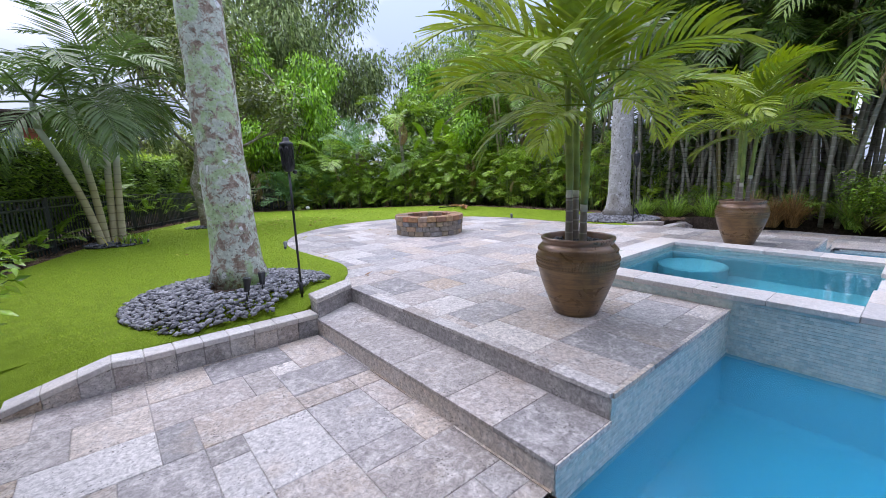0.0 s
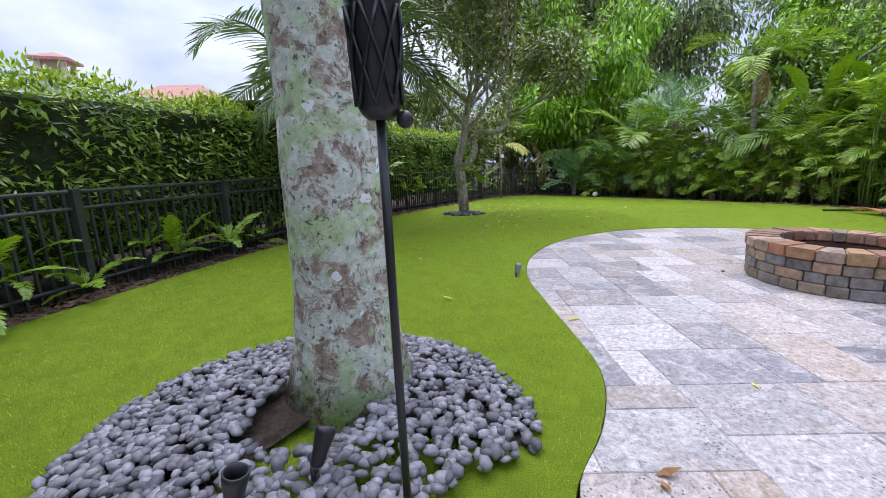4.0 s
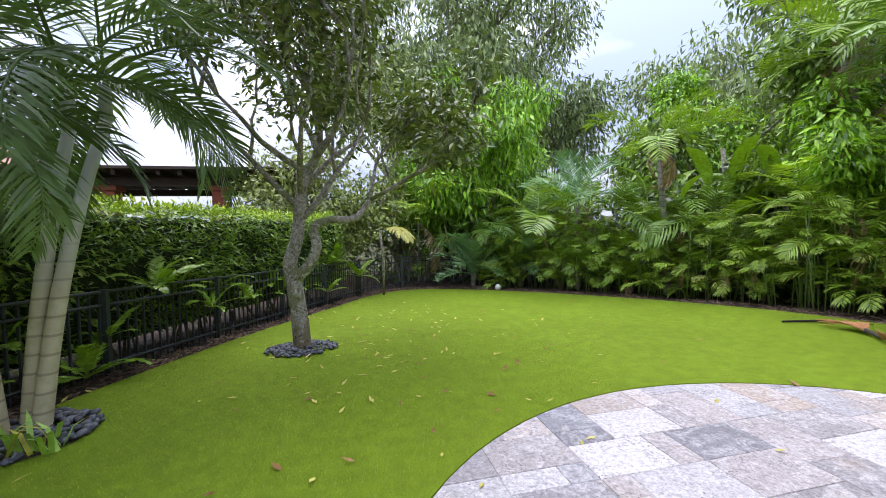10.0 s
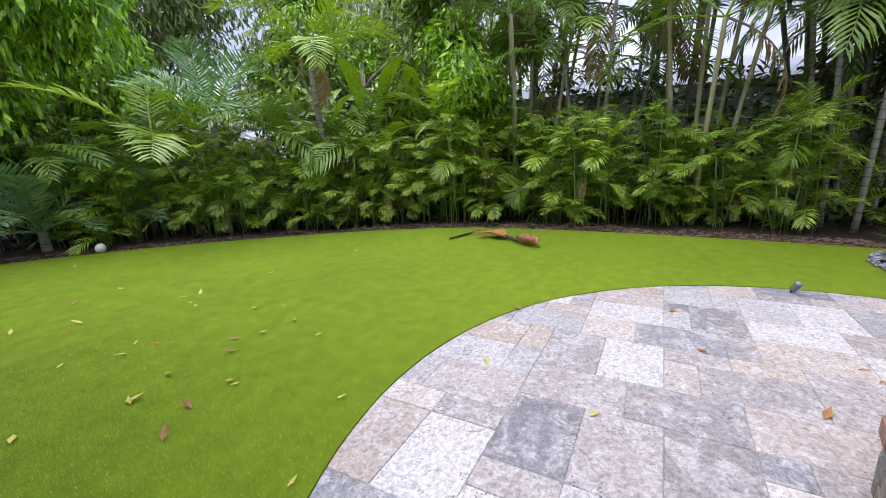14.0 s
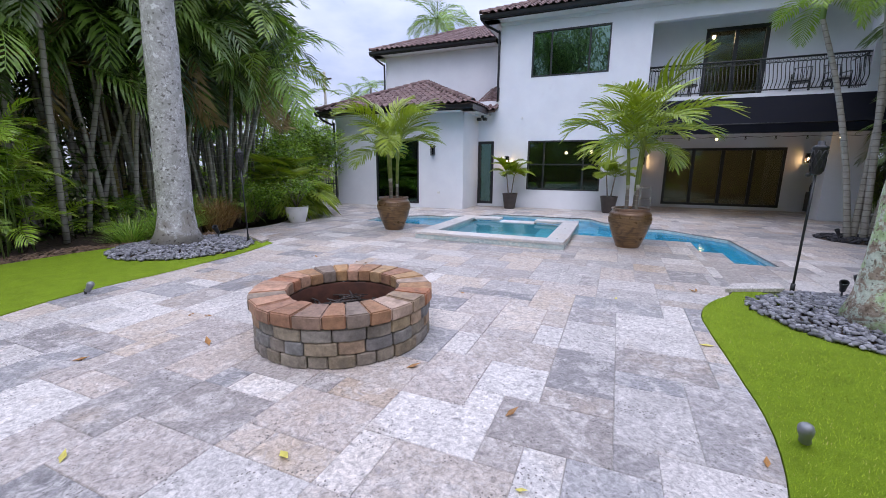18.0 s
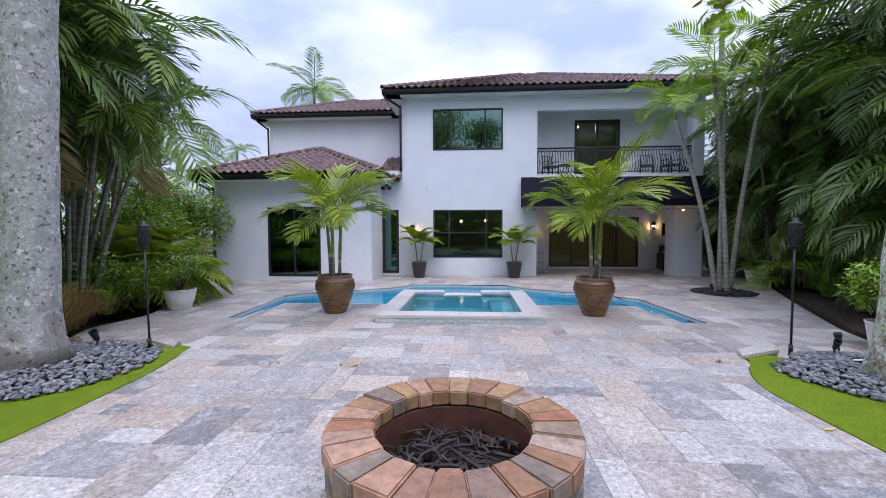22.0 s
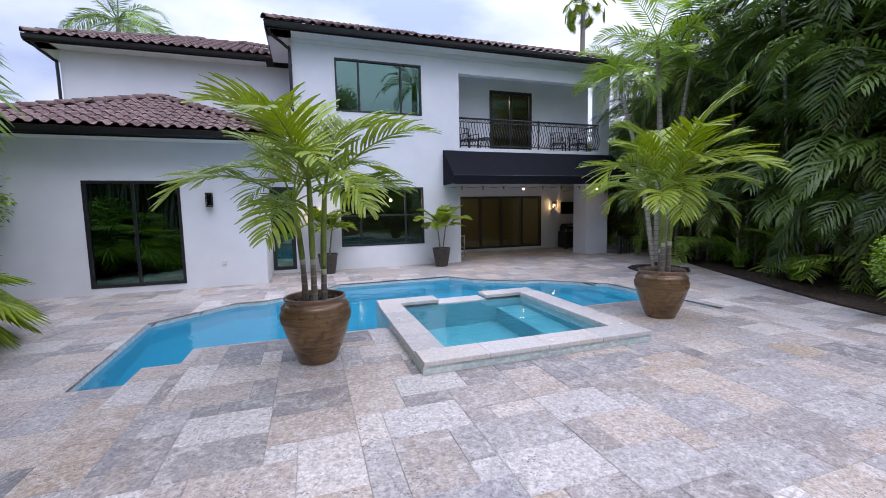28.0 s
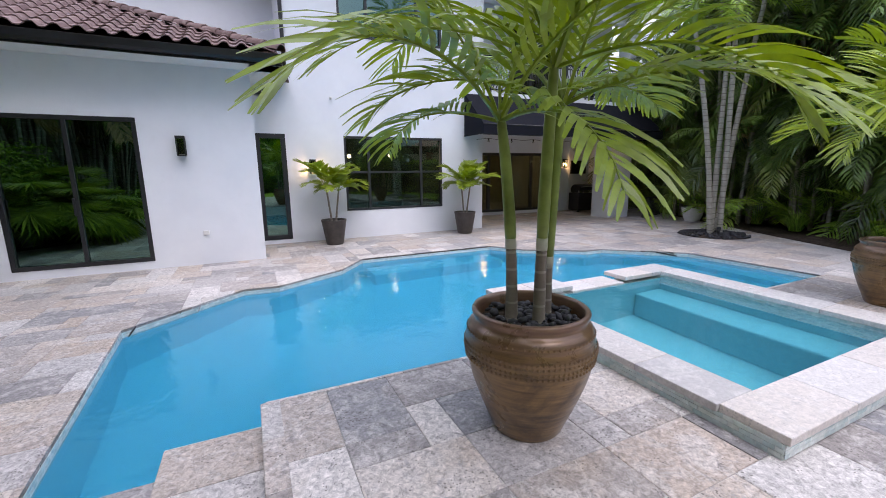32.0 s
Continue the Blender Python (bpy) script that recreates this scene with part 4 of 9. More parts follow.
# the two flights of steps
def steps(x_hi, x_lo, y0, y1, label):
    st = thing("steps", label, "steps", "terrace steps", "structure")
    s = 1 if x_lo > x_hi else -1
    part("riser", boxes((x_hi - s * 0.02, x_hi + s * 0.004, y0 + .004, y1, 0.128, U - 0.034)), TRAV, st, "dark travertine riser")
    part("riser", boxes((x_lo - s * 0.02, x_lo + s * 0.004, y0 + .004, y1, -0.02, 0.126)), TRAV, st, "dark travertine riser")
    part("tread_core", boxes((x_hi - s * .3, x_lo - s * 0.02, y0 + .004, y1, -0.12, 0.124)), JOINT, st)
    y, r = y0, random.Random(int(x_hi * 10))
    while y < y1 - 0.05:
        e = min(y1, y + r.choice([0.406, 0.61, 0.61]))
        if y1 - e < 0.15:
            e = y1
        part("tread", boxes((x_hi + s * 0.004, x_lo + s * 0.012, y, e - 0.003, 0.13, 0.16), bevel=0.004), TRAV, st)
        y = e
    y = y0
    while y < y1 - 0.05:
        e = min(y1, y + r.choice([0.406, 0.61]))
        if y1 - e < 0.15:
            e = y1
        part("nosing", boxes((x_hi - s * 0.10, x_hi + s * 0.014, y, e - 0.003, U - 0.03, U + 0.003), bevel=0.005), TRAV, st)
        y = e
    return st


steps(SX1, SX2, PY - 0.02, 4.3, "two travertine steps down to the lower deck")
steps(EX1, EX2, PY - 0.02, 4.3, "two travertine steps down to the lower deck")


def coping_run(owner, a, b, width, z, over, seed=0, pieces=None, slope=0.0, thick=0.05):
    """Cap stones along a line from a to b, to the left of it."""
    a, b = Vector((*a, 0)), Vector((*b, 0))
    d = (b - a).normalized()
    nrm = Vector((-d.y, d.x, 0))
    L = (b - a).length
    k = pieces or max(1, round(L / 0.42))
    for i in range(k):
        u0, u1 = L * i / k + 0.0015, L * (i + 1) / k - 0.0015
        bm = bmesh.new()
        box(bm, u0, u1, -over, width, 0, thick, bevel=0.006)
        m = Matrix.Translation((*a.xy, z - thick)) @ Matrix(((d.x, nrm.x, 0, 0), (d.y, nrm.y, 0, 0), (0, 0, 1, 0), (0, 0, 0, 1)))
        bmesh.ops.transform(bm, matrix=m, verts=bm.verts[:])
        part("cap_stone", bm, TRAV_PALE, owner)


# spa
SPX0, SPX1, SPY0, SPY1, SPZ = 3.93, 6.66, 0.14, 2.95, 0.455
spa = thing("spa", "raised square spa with travertine coping and aqua water", "spa", kind="structure")
W = 0.30
part("spa_wall", boxes((SPX0, SPX1, SPY1 - W, SPY1, -0.15, SPZ - 0.05), (SPX0, SPX0 + W, SPY0, SPY1 - W, -0.15, SPZ - 0.05), (SPX1 - W, SPX1, SPY0, SPY1 - W, -0.15, SPZ - 0.05),
                       (SPX0 + W, SPX1 - W, SPY0, SPY0 + W, -0.15, SPZ - 0.12)), GROUT, spa)
part("spa_footing", boxes((SPX0 + .004, SPX1 - .004, SPY1 - W, SPY1 - .004, -1.25, -0.15), (SPX0 + .004, SPX0 + W, SPY0 + .004, SPY1 - W, -1.25, -0.15), (SPX1 - W, SPX1 - .004, SPY0 + .004, SPY1 - W, -1.25, -0.15),
                          (SPX0 + W, SPX1 - W, SPY0 + .004, SPY0 + W, -1.25, -0.15)), PLASTER, spa)
mosaic_band("mosaic", (SPX0, SPY1 + 0.001), (SPX1, SPY1 + 0.001), U, SPZ - 0.05, (0, 1), spa)
mosaic_band("mosaic", (SPX0 - 0.001, SPY0), (SPX0 - 0.001, SPY1), -0.13, SPZ - 0.05, (-1, 0), spa)
mosaic_band("mosaic", (SPX1 + 0.001, SPY0), (SPX1 + 0.001, SPY1), -0.13, SPZ - 0.05, (1, 0), spa)
mosaic_band("mosaic", (SPX0, SPY0 - 0.001), (SPX1, SPY0 - 0.001), -0.13, SPZ - 0.12, (0, -1), spa)
mosaic_band("mosaic", (SPX0 + W, SPY1 - W - .001), (SPX1 - W, SPY1 - W - .001), 0.15, SPZ - 0.05, (0, -1), spa)
mosaic_band("mosaic", (SPX0 + W + .001, SPY0 + W), (SPX0 + W + .001, SPY1 - W), 0.15, SPZ - 0.05, (1, 0), spa)
mosaic_band("mosaic", (SPX1 - W - .001, SPY0 + W), (SPX1 - W - .001, SPY1 - W), 0.15, SPZ - 0.05, (-1, 0), spa)
O = 0.02
coping_run(spa, (SPX1, SPY1), (SPX0, SPY1), W + O, SPZ, O, pieces=4)
coping_run(spa, (SPX0, SPY1 - W - O), (SPX0, SPY0 + W + O), W + O, SPZ, O, pieces=4)
coping_run(spa, (SPX1, SPY0 + W + O), (SPX1, SPY1 - W - O), W + O, SPZ, O, pieces=4)
coping_run(spa, (SPX0, SPY0), (SPX0 + 0.95, SPY0), W + O, SPZ, O, pieces=2)
coping_run(spa, (SPX1 - 0.95, SPY0), (SPX1, SPY0), W + O, SPZ, O, pieces=2)
coping_run(spa, (SPX0 + 0.955, SPY0), (SPX1 - 0.955, SPY0), W + 0.01, SPZ - 0.068, 0.04, pieces=2)
part("spa_basin", boxes((SPX0 + W, SPX1 - W, SPY0 + W, SPY1 - W, -0.80, -0.62)), SPA_PLASTER, spa)
part("spa_lining", boxes((SPX0 + W, SPX1 - W, SPY1 - W - .02, SPY1 - W, -0.7, 0.15), (SPX0 + W, SPX0 + W + .02, SPY0 + W, SPY1 - W - .02, -0.7, 0.15), (SPX1 - W - .02, SPX1 - W, SPY0 + W, SPY1 - W - .02, -0.7, 0.15), (SPX0 + W + .02, SPX1 - W - .02, SPY0 + W, SPY0 + W + .02, -0.7, 0.33)), SPA_PLASTER, spa)
part("spa_bench", boxes((SPX0 + W + .02, SPX0 + W + .48, SPY0 + W + .03, SPY1 - W - .03, -0.62, -0.02), bevel=0.03), SPA_PLASTER, spa, "underwater bench")
bm = bmesh.new()
lathe(bm, [(0.42, -0.62), (0.42, -0.1), (0.38, -0.07)], 24, cap_top=True)
part("spa_seat", bm, SPA_PLASTER, spa, "rounded corner seat", smooth=False, loc=(SPX1 - W - .42, SPY1 - W - .42, 0))
bm = bmesh.new()
lathe(bm, [(0.10, 0), (0.10, 0.015), (0.085, 0.02)], 20, cap_top=True)
part("drain_cover", bm, WHITEPOT, spa, "white round drain cover", loc=(5.75, 1.35, -0.62))
for k, (jx, jy) in enumerate(((6.55, 1.38), (4.08, 2.63), (5.2, 2.87), (4.08, 1.42))):
    bm = bmesh.new()
    lathe(bm, [(0.028, 0), (0.028, 0.006), (0.020, 0.010), (0.008, 0.011)], 18, cap_top=True)
    part("jet_cap", bm, WHITEPOT, spa, "small white round fitting", True, (jx, jy, SPZ + .001))
SWZ = SPZ - 0.085
sw = mesh_obj("spa_water", [(SPX0 + W, SPY0 + W, SWZ), (SPX1 - W, SPY0 + W, SWZ), (SPX1 - W, SPY1 - W, SWZ), (SPX0 + W, SPY1 - W, SWZ)], [(0, 1, 2, 3)], SPA_WATER)
tagged(sw, "clear aqua spa water", "water", kind="structure")
sw.visible_shadow = False


# low garden walls beside the steps
def garden_wall(name, x_in, x_out, s):
    """Low travertine wall from the steps outwards; its end slopes down. s: +1 runs towards +x."""
    g = thing(name, "low travertine garden wall with pale cap stones and a sloping end", "garden wall", "low garden walls", "structure")
    L = abs(x_out - x_in)
    ya, yb = 4.05, 4.22
    n = 11
    for i in range(n):
        u0, u1 = L * i / n + .0008, L * (i + 1) / n - .0008
        top0 = 0.16 if u0 < L * 0.72 else 0.16 * (1 - (u0 - L * .72) / (L * .28)) + .02
        top1 = 0.16 if u1 < L * 0.72 else 0.16 * (1 - (u1 - L * .72) / (L * .28)) + .02
        for (za0, za1, zb0, zb1, nm, o) in ((-0.05, -0.05, top0, top1, "wall_stone", 0.0), (top0, top1, top0 + .05, top1 + .05, "cap_stone", 0.012)):
            bm = bmesh.new()
            q = [(u0, ya - o, za0), (u1, ya - o, za1), (u1, yb + o, za1), (u0, yb + o, za0), (u0, ya - o, zb0), (u1, ya - o, zb1), (u1, yb + o, zb1), (u0, yb + o, zb0)]
            v = [bm.verts.new((x_in + s * a, b, c)) for a, b, c in q]
            for f in ((0, 3, 2, 1), (4, 5, 6, 7), (0, 1, 5, 4), (1, 2, 6, 5), (2, 3, 7, 6), (3, 0, 4, 7)):
                bm.faces.new([v[i] for i in f])
            bmesh.ops.bevel(bm, geom=bm.edges[:], offset=0.006, segments=1, affect="EDGES")
            part(nm, bm, TRAV_PALE if nm == "cap_stone" else TRAV, g)
    # taller block stepping up to the terrace
    x_hi = x_in - s * 0.52
    bm = slab(bmesh.new(), sorted_ccw([(x_in - s * .0, 4.03), (x_in - s * .02, 4.26), (x_hi - s * .10, 4.56), (x_hi, 4.31)]), -0.05, 0.315)
    part("wall_stone", bm, TRAV, g)
    bm = slab(bmesh.new(), sorted_ccw([(x_in + s * .012, 4.015), (x_in - s * .01, 4.275), (x_hi - s * .115, 4.575), (x_hi + s * .01, 4.295)]), 0.316, 0.365)
    bmesh.ops.bevel(bm, geom=bm.edges[:], offset=0.006, segments=1, affect="EDGES")
    part("cap_stone", bm, TRAV, g)


def sorted_ccw(p):
    cx, cy = sum(a for a, _ in p) / len(p), sum(b for _, b in p) / len(p)
    return sorted(p, key=lambda q: math.atan2(q[1] - cy, q[0] - cx))


garden_wall("garden_wall", SX2, -0.86, -1)
garden_wall("garden_wall", EX2, 11.35, 1)


# fire pit
pit = thing("fire_pit", "round fire pit of weathered block courses with a red-brown cap ring", "fire pit", m=pose(5.21, 7.12, U))
RO, RI = 0.715, 0.50
for course in range(3):
    cuts, a = [], 0.13 * course
    while a < 2 * math.pi + 0.13 * course - 0.16:
        cuts.append(a)
        a += rnd.choice((0.21, 0.27, 0.30, 0.33))
    for a0, a1 in zip(cuts, cuts[1:] + [cuts[0] + 2 * math.pi]):
        a0, a1 = a0 + 0.0045, a1 - 0.0045
        bm = bmesh.new()
        z0, z1 = 0.097 * course + 0.0015, 0.097 * (course + 1) - 0.0015
        r1 = RO - 0.01 + rnd.uniform(-0.009, 0.009)
        am = (a0 + a1) / 2
        pts = [(RI * math.cos(a0), RI * math.sin(a0)), (r1 * math.cos(a0), r1 * math.sin(a0)), (r1 * 1.010 * math.cos(am), r1 * 1.010 * math.sin(am)), (r1 * math.cos(a1), r1 * math.sin(a1)), (RI * math.cos(a1), RI * math.sin(a1))]
        slab(bm, pts, z0, z1)
        bmesh.ops.bevel(bm, geom=bm.edges[:], offset=0.009, segments=1, affect="EDGES")
        part("block", bm, BRICK, pit)
cuts, a = [], 0.0
while a < 2 * math.pi - 0.18:
    cuts.append(a)
    a += rnd.choice((0.22, 0.26, 0.29))
for a0, a1 in zip(cuts, cuts[1:] + [2 * math.pi]):
    a0, a1 = a0 + 0.003, a1 - 0.003
    bm = bmesh.new()
    ro, ri = RO + 0.015 + rnd.uniform(-.007, .007), RI - 0.045 + rnd.uniform(-.007, .007)
    slab(bm, [(ri * math.cos(a0), ri * math.sin(a0)), (ro * math.cos(a0), ro * math.sin(a0)), (ro * math.cos(a1), ro * math.sin(a1)), (ri * math.cos(a1), ri * math.sin(a1))], 0.293, 0.388 + rnd.uniform(-.005, .007))
    bmesh.ops.bevel(bm, geom=bm.edges[:], offset=0.009, segments=2, affect="EDGES")
    part("cap_block", bm, CAP, pit)
bm = bmesh.new()
lathe(bm, [(0.485, 0.02), (0.485, 0.275), (0.46, 0.285), (0.455, 0.275), (0.46, 0.04)], 48, cap_bottom=False)
part("liner", bm, RUST, pit, "rusty steel liner", smooth=True)
bm = bmesh.new()
lathe(bm, [(0.47, 0.05), (0.3, 0.09), (0.001, 0.12)], 24, cap_bottom=False)
part("ash_bed", bm, CHAR, pit, "dark ash and char")
lines = []
for k in range(230):
    a, r = rnd.uniform(0, 6.28), 0.42 * math.sqrt(rnd.random())
    x, y, z = r * math.cos(a), r * math.sin(a), rnd.uniform(0.09, 0.22 - 0.12 * r)
    b, l = rnd.uniform(0, 6.28), rnd.uniform(0.08, 0.34)
    e = [x + l * math.cos(b), y + l * math.sin(b)]
    q = math.hypot(*e)
    if q > 0.44:
        e = [e[0] * .44 / q, e[1] * .44 / q]
    lines.append(([(x, y, z), ((x + e[0]) / 2 + rnd.uniform(-.02, .02), (y + e[1]) / 2, z + 0.015), (*e, z + rnd.uniform(-.03, .03))], rnd.uniform(0.004, 0.013)))
debris = tubes("burnt_sticks", lines, STICKS, None, 5)
debris.location = (5.21, 7.12, U)
tagged(debris, "heap of charred sticks and bark in the fire pit", "sticks", kind="stuff")

# ================= house =================
FY, WY, SY = -6.95, -5.17, -9.80     # facades: main, low wing, set-back block
house = thing("house", "two-storey white stucco house with brown clay roofs and black window frames", "house", kind="structure")


def wall_with_holes(name, axis, pos, thick, u0, u1, z0, z1, holes, mat, owner, back=-1):
    """A wall in the plane axis = pos, from u0 to u1, with rectangular openings (ua, ub, za, zb). It reaches back by thick."""
    us = sorted({u0, u1, *[h[0] for h in holes], *[h[1] for h in holes]})
    zs = sorted({z0, z1, *[h[2] for h in holes], *[h[3] for h in holes]})
    bm = bmesh.new()
    grid, cell = {}, {}
    for i, (a, b) in enumerate(zip(us, us[1:])):
        for j, (c, d) in enumerate(zip(zs, zs[1:])):
            m, q = (a + b) / 2, (c + d) / 2
            cell[i, j] = not any(h[0] < m < h[1] and h[2] < q < h[3] for h in holes) and u0 <= m <= u1

    def vert(u, z, k):
        p = pos + back * thick * k
        key = (u, z, k)
        if key not in grid:
            grid[key] = bm.verts.new((p, u, z) if axis == "x" else (u, p, z))
        return grid[key]

    for (i, j), solid in cell.items():
        if not solid:
            continue
        a, b, c, d = us[i], us[i + 1], zs[j], zs[j + 1]
        for k in (0, 1):
            bm.faces.new([vert(a, c, k), vert(b, c, k), vert(b, d, k), vert(a, d, k)])
        for di, dj, e in ((-1, 0, ((a, c), (a, d))), (1, 0, ((b, c), (b, d))), (0, -1, ((a, c), (b, c))), (0, 1, ((a, d), (b, d)))):
            if not cell.get((i + di, j + dj), False):
                bm.faces.new([vert(*e[0], 0), vert(*e[1], 0), vert(*e[1], 1), vert(*e[0], 1)])
    return part(name, bm, mat, owner)


PX0, PX1 = -3.83, 2.50               # porch and balcony between these
W1, W2 = (3.85, 6.63, 0.735, 2.655), (3.84, 6.63, 5.03, 6.66)
D2, SL = (8.035, 8.715, 0.10, 2.665), (10.63, 12.625, 0.15, 2.72)
EAVE = 7.12
wall_with_holes("wall_main", "y", FY, 0.25, PX0, 8.73, -0.1, EAVE, [W1, W2, D2, (-2.80, PX1, -0.2, 3.62), (-3.40, PX1, 4.02, 6.52), (7.87, 8.80, 4.25, 7.5)], STUCCO, house)
wall_with_holes("wall_wing", "y", WY, 0.25, 8.73, 14.63, -0.1, 3.85, [SL], STUCCO, house)
part("wall_wing_side", boxes((8.73, 8.98, FY, WY - 0.25, -0.1, 3.85), (14.38, 14.63, -14.0, WY - 0.25, -0.1, 3.85)), STUCCO, house)
part("wall_setback", boxes((7.62, 14.80, SY - 0.25, SY, 3.2, EAVE), (14.55, 14.80, -16, SY - .25, 3.2, EAVE)), STUCCO, house)
part("wall_main_side", boxes((7.62, 7.87, SY, FY - 0.25, 3.2, EAVE), (PX0, PX0 + .25, -18, -9.9, -0.1, EAVE)), STUCCO, house)
part("wall_back", boxes((PX0, 14.6, -18.2, -18.0, -0.1, EAVE)), STUCCO, house)
# porch and balcony recess
BY = -8.25
PS = (-2.62, 1.45, 0.12, 2.42)
wall_with_holes("wall_porch", "y", -9.92, 0.2, -4.7, PX1, -0.1, 3.6, [PS], STUCCO, house)
wall_with_holes("wall_balcony", "y", BY, 0.2, -3.83, PX1, 4.0, 7.0, [(-1.12, 0.74, 4.02, 6.45)], STUCCO, house)
part("wall_porch_side", boxes((PX1, PX1 + .22, -9.9, FY - .25, -0.1, 3.6), (PX1, PX1 + .22, BY, FY - .25, 4.0, 7.0), (-3.83, -2.80, -7.75, FY - .252, -0.1, 3.3), (-3.83, -3.45, -7.5, FY - .252, 4.02, 7.0), (-4.9, -4.7, -11, -9.4, -.1, 3.6)), STUCCO, house)
part("porch_ceiling", boxes((-4.8, PX1, -9.9, FY - .252, 3.30, 3.40)), SOFFIT, house)
part("balcony_floor", boxes((-3.83, PX1, -9.9, FY - .252, 3.66, 3.98)), SOFFIT, house)
part("balcony_ceiling", boxes((-3.83, PX1, BY, FY - .252, 6.95, 7.02)), SOFFIT, house)
part("lintel", boxes((-3.80, PX1, FY + 0.003, FY + 0.03, 3.72, 4.02)), STUCCO, house)


def roof_tile_mesh(mat):
    """One S-shaped clay tile: a shallow pan and a high barrel, open lower end with thickness."""
    prof = [(0.0, 0.012), (0.05, 0.0), (0.10, 0.008), (0.135, 0.035), (0.165, 0.062), (0.205, 0.075), (0.245, 0.062), (0.272, 0.03), (0.285, 0.012)]
    vs, fs = [], []
    for v, lift in ((0.0, 0.030), (0.415, 0.0)):
        for th in (0.0, -0.016):
            vs += [(u, v, h + lift + th) for u, h in prof]
    n = len(prof)
    for k in range(n - 1):
        fs.append((k, k + 1, 2 * n + k + 1, 2 * n + k))
        fs.append((n + k, k + n + 1, k + 1, k))
    fs.append((0, 2 * n, 3 * n, n))
    me = bpy.data.meshes.new("roof_tile")
    me.from_pydata(vs, [], fs)
    me.materials.append(mat)
    return me, vs, fs


TILE_ME, TILE_V, TILE_F = roof_tile_mesh(ROOF)


def slope(owner, origin, along, up, test, ulen, vlen, limit):
    """Tiles on a roof slope. origin: eave corner; along and up: unit directions in the slope; test(u, v): whether the roof is there."""
    o, a, b = Vector(origin), Vector(along).normalized(), Vector(up).normalized()
    nrm = a.cross(b)
    if nrm.z < 0:
        o, a = o + a * ulen, -a
        flip = True
        nrm = a.cross(b)
    else:
        flip = False
    base = Matrix(((a.x, b.x, nrm.x, o.x), (a.y, b.y, nrm.y, o.y), (a.z, b.z, nrm.z, o.z), (0, 0, 0, 1)))
    count, vs, fs = 0, [], []
    rr = random.Random(3)
    for j in range(int(vlen / 0.36) + 1):
        for i in range(int(ulen / 0.28) + 1):
            u, v = i * 0.28, j * 0.36
            uc = ulen - (u + .14) if flip else u + .14
            if not test(uc, v + .2):
                continue
            m = base @ Matrix.Translation((u + rr.uniform(-.006, .006), v + rr.uniform(-.012, .012), 0.02)) @ Matrix.Rotation(rr.uniform(-.012, .012), 4, "Z")
            if count < limit:
                share("roof_tile", TILE_ME, owner, m)
            else:
                k = len(vs)
                vs += [tuple(m @ Vector(q)) for q in TILE_V]
                fs += [tuple(t + k for t in f) for f in TILE_F]
            count += 1
    if vs:
        tagged(mesh_obj("roof_tiles_far", vs, fs, ROOF_J, owner), "rows of brown clay roof tiles", kind="stuff")


def ridge(owner, a, b, r=0.11):
    a, b = Vector(a), Vector(b)
    L = (b - a).length
    d = (b - a) / L
    side = d.cross(Vector((0, 0, 1))).normalized()
    up = side.cross(d)
    k = max(1, int(L / 0.36))
    for i in range(k):
        p0, p1 = a + d * (L * i / k), a + d * (L * (i + 1) / k + 0.04)
        vs, fs = [], []
        for p, rr, lift in ((p0, r * 1.08, 0.015), (p1, r * 0.92, 0.0)):
            for q in range(9):
                t = math.pi * q / 8
                vs.append(tuple(p + side * (math.cos(t) * rr) + up * (math.sin(t) * rr + lift)))
            for q in range(9):
                t = math.pi * q / 8
                vs.append(tuple(p + side * (math.cos(t) * (rr - .016)) + up * (math.sin(t) * (rr - .016) + lift)))
        for q in range(8):
            fs += [(q, q + 1, 18 + q + 1, 18 + q), (q, 9 + q, 9 + q + 1, q + 1)]
        mesh_obj("ridge_tile", vs, fs, ROOF, owner, smooth=True)


def under(owner, poly):
    """Roof deck below the tiles, from a list of 3D corners."""
    bm = bmesh.new()
    v = [bm.verts.new(p) for p in poly]
    f = bm.faces.new(v)
    r = bmesh.ops.extrude_face_region(bm, geom=[f])
    for q in r["geom"]:
        if isinstance(q, bmesh.types.BMVert):
            q.co.z -= 0.06
    part("roof_deck", bm, WOOD_DARK, owner)


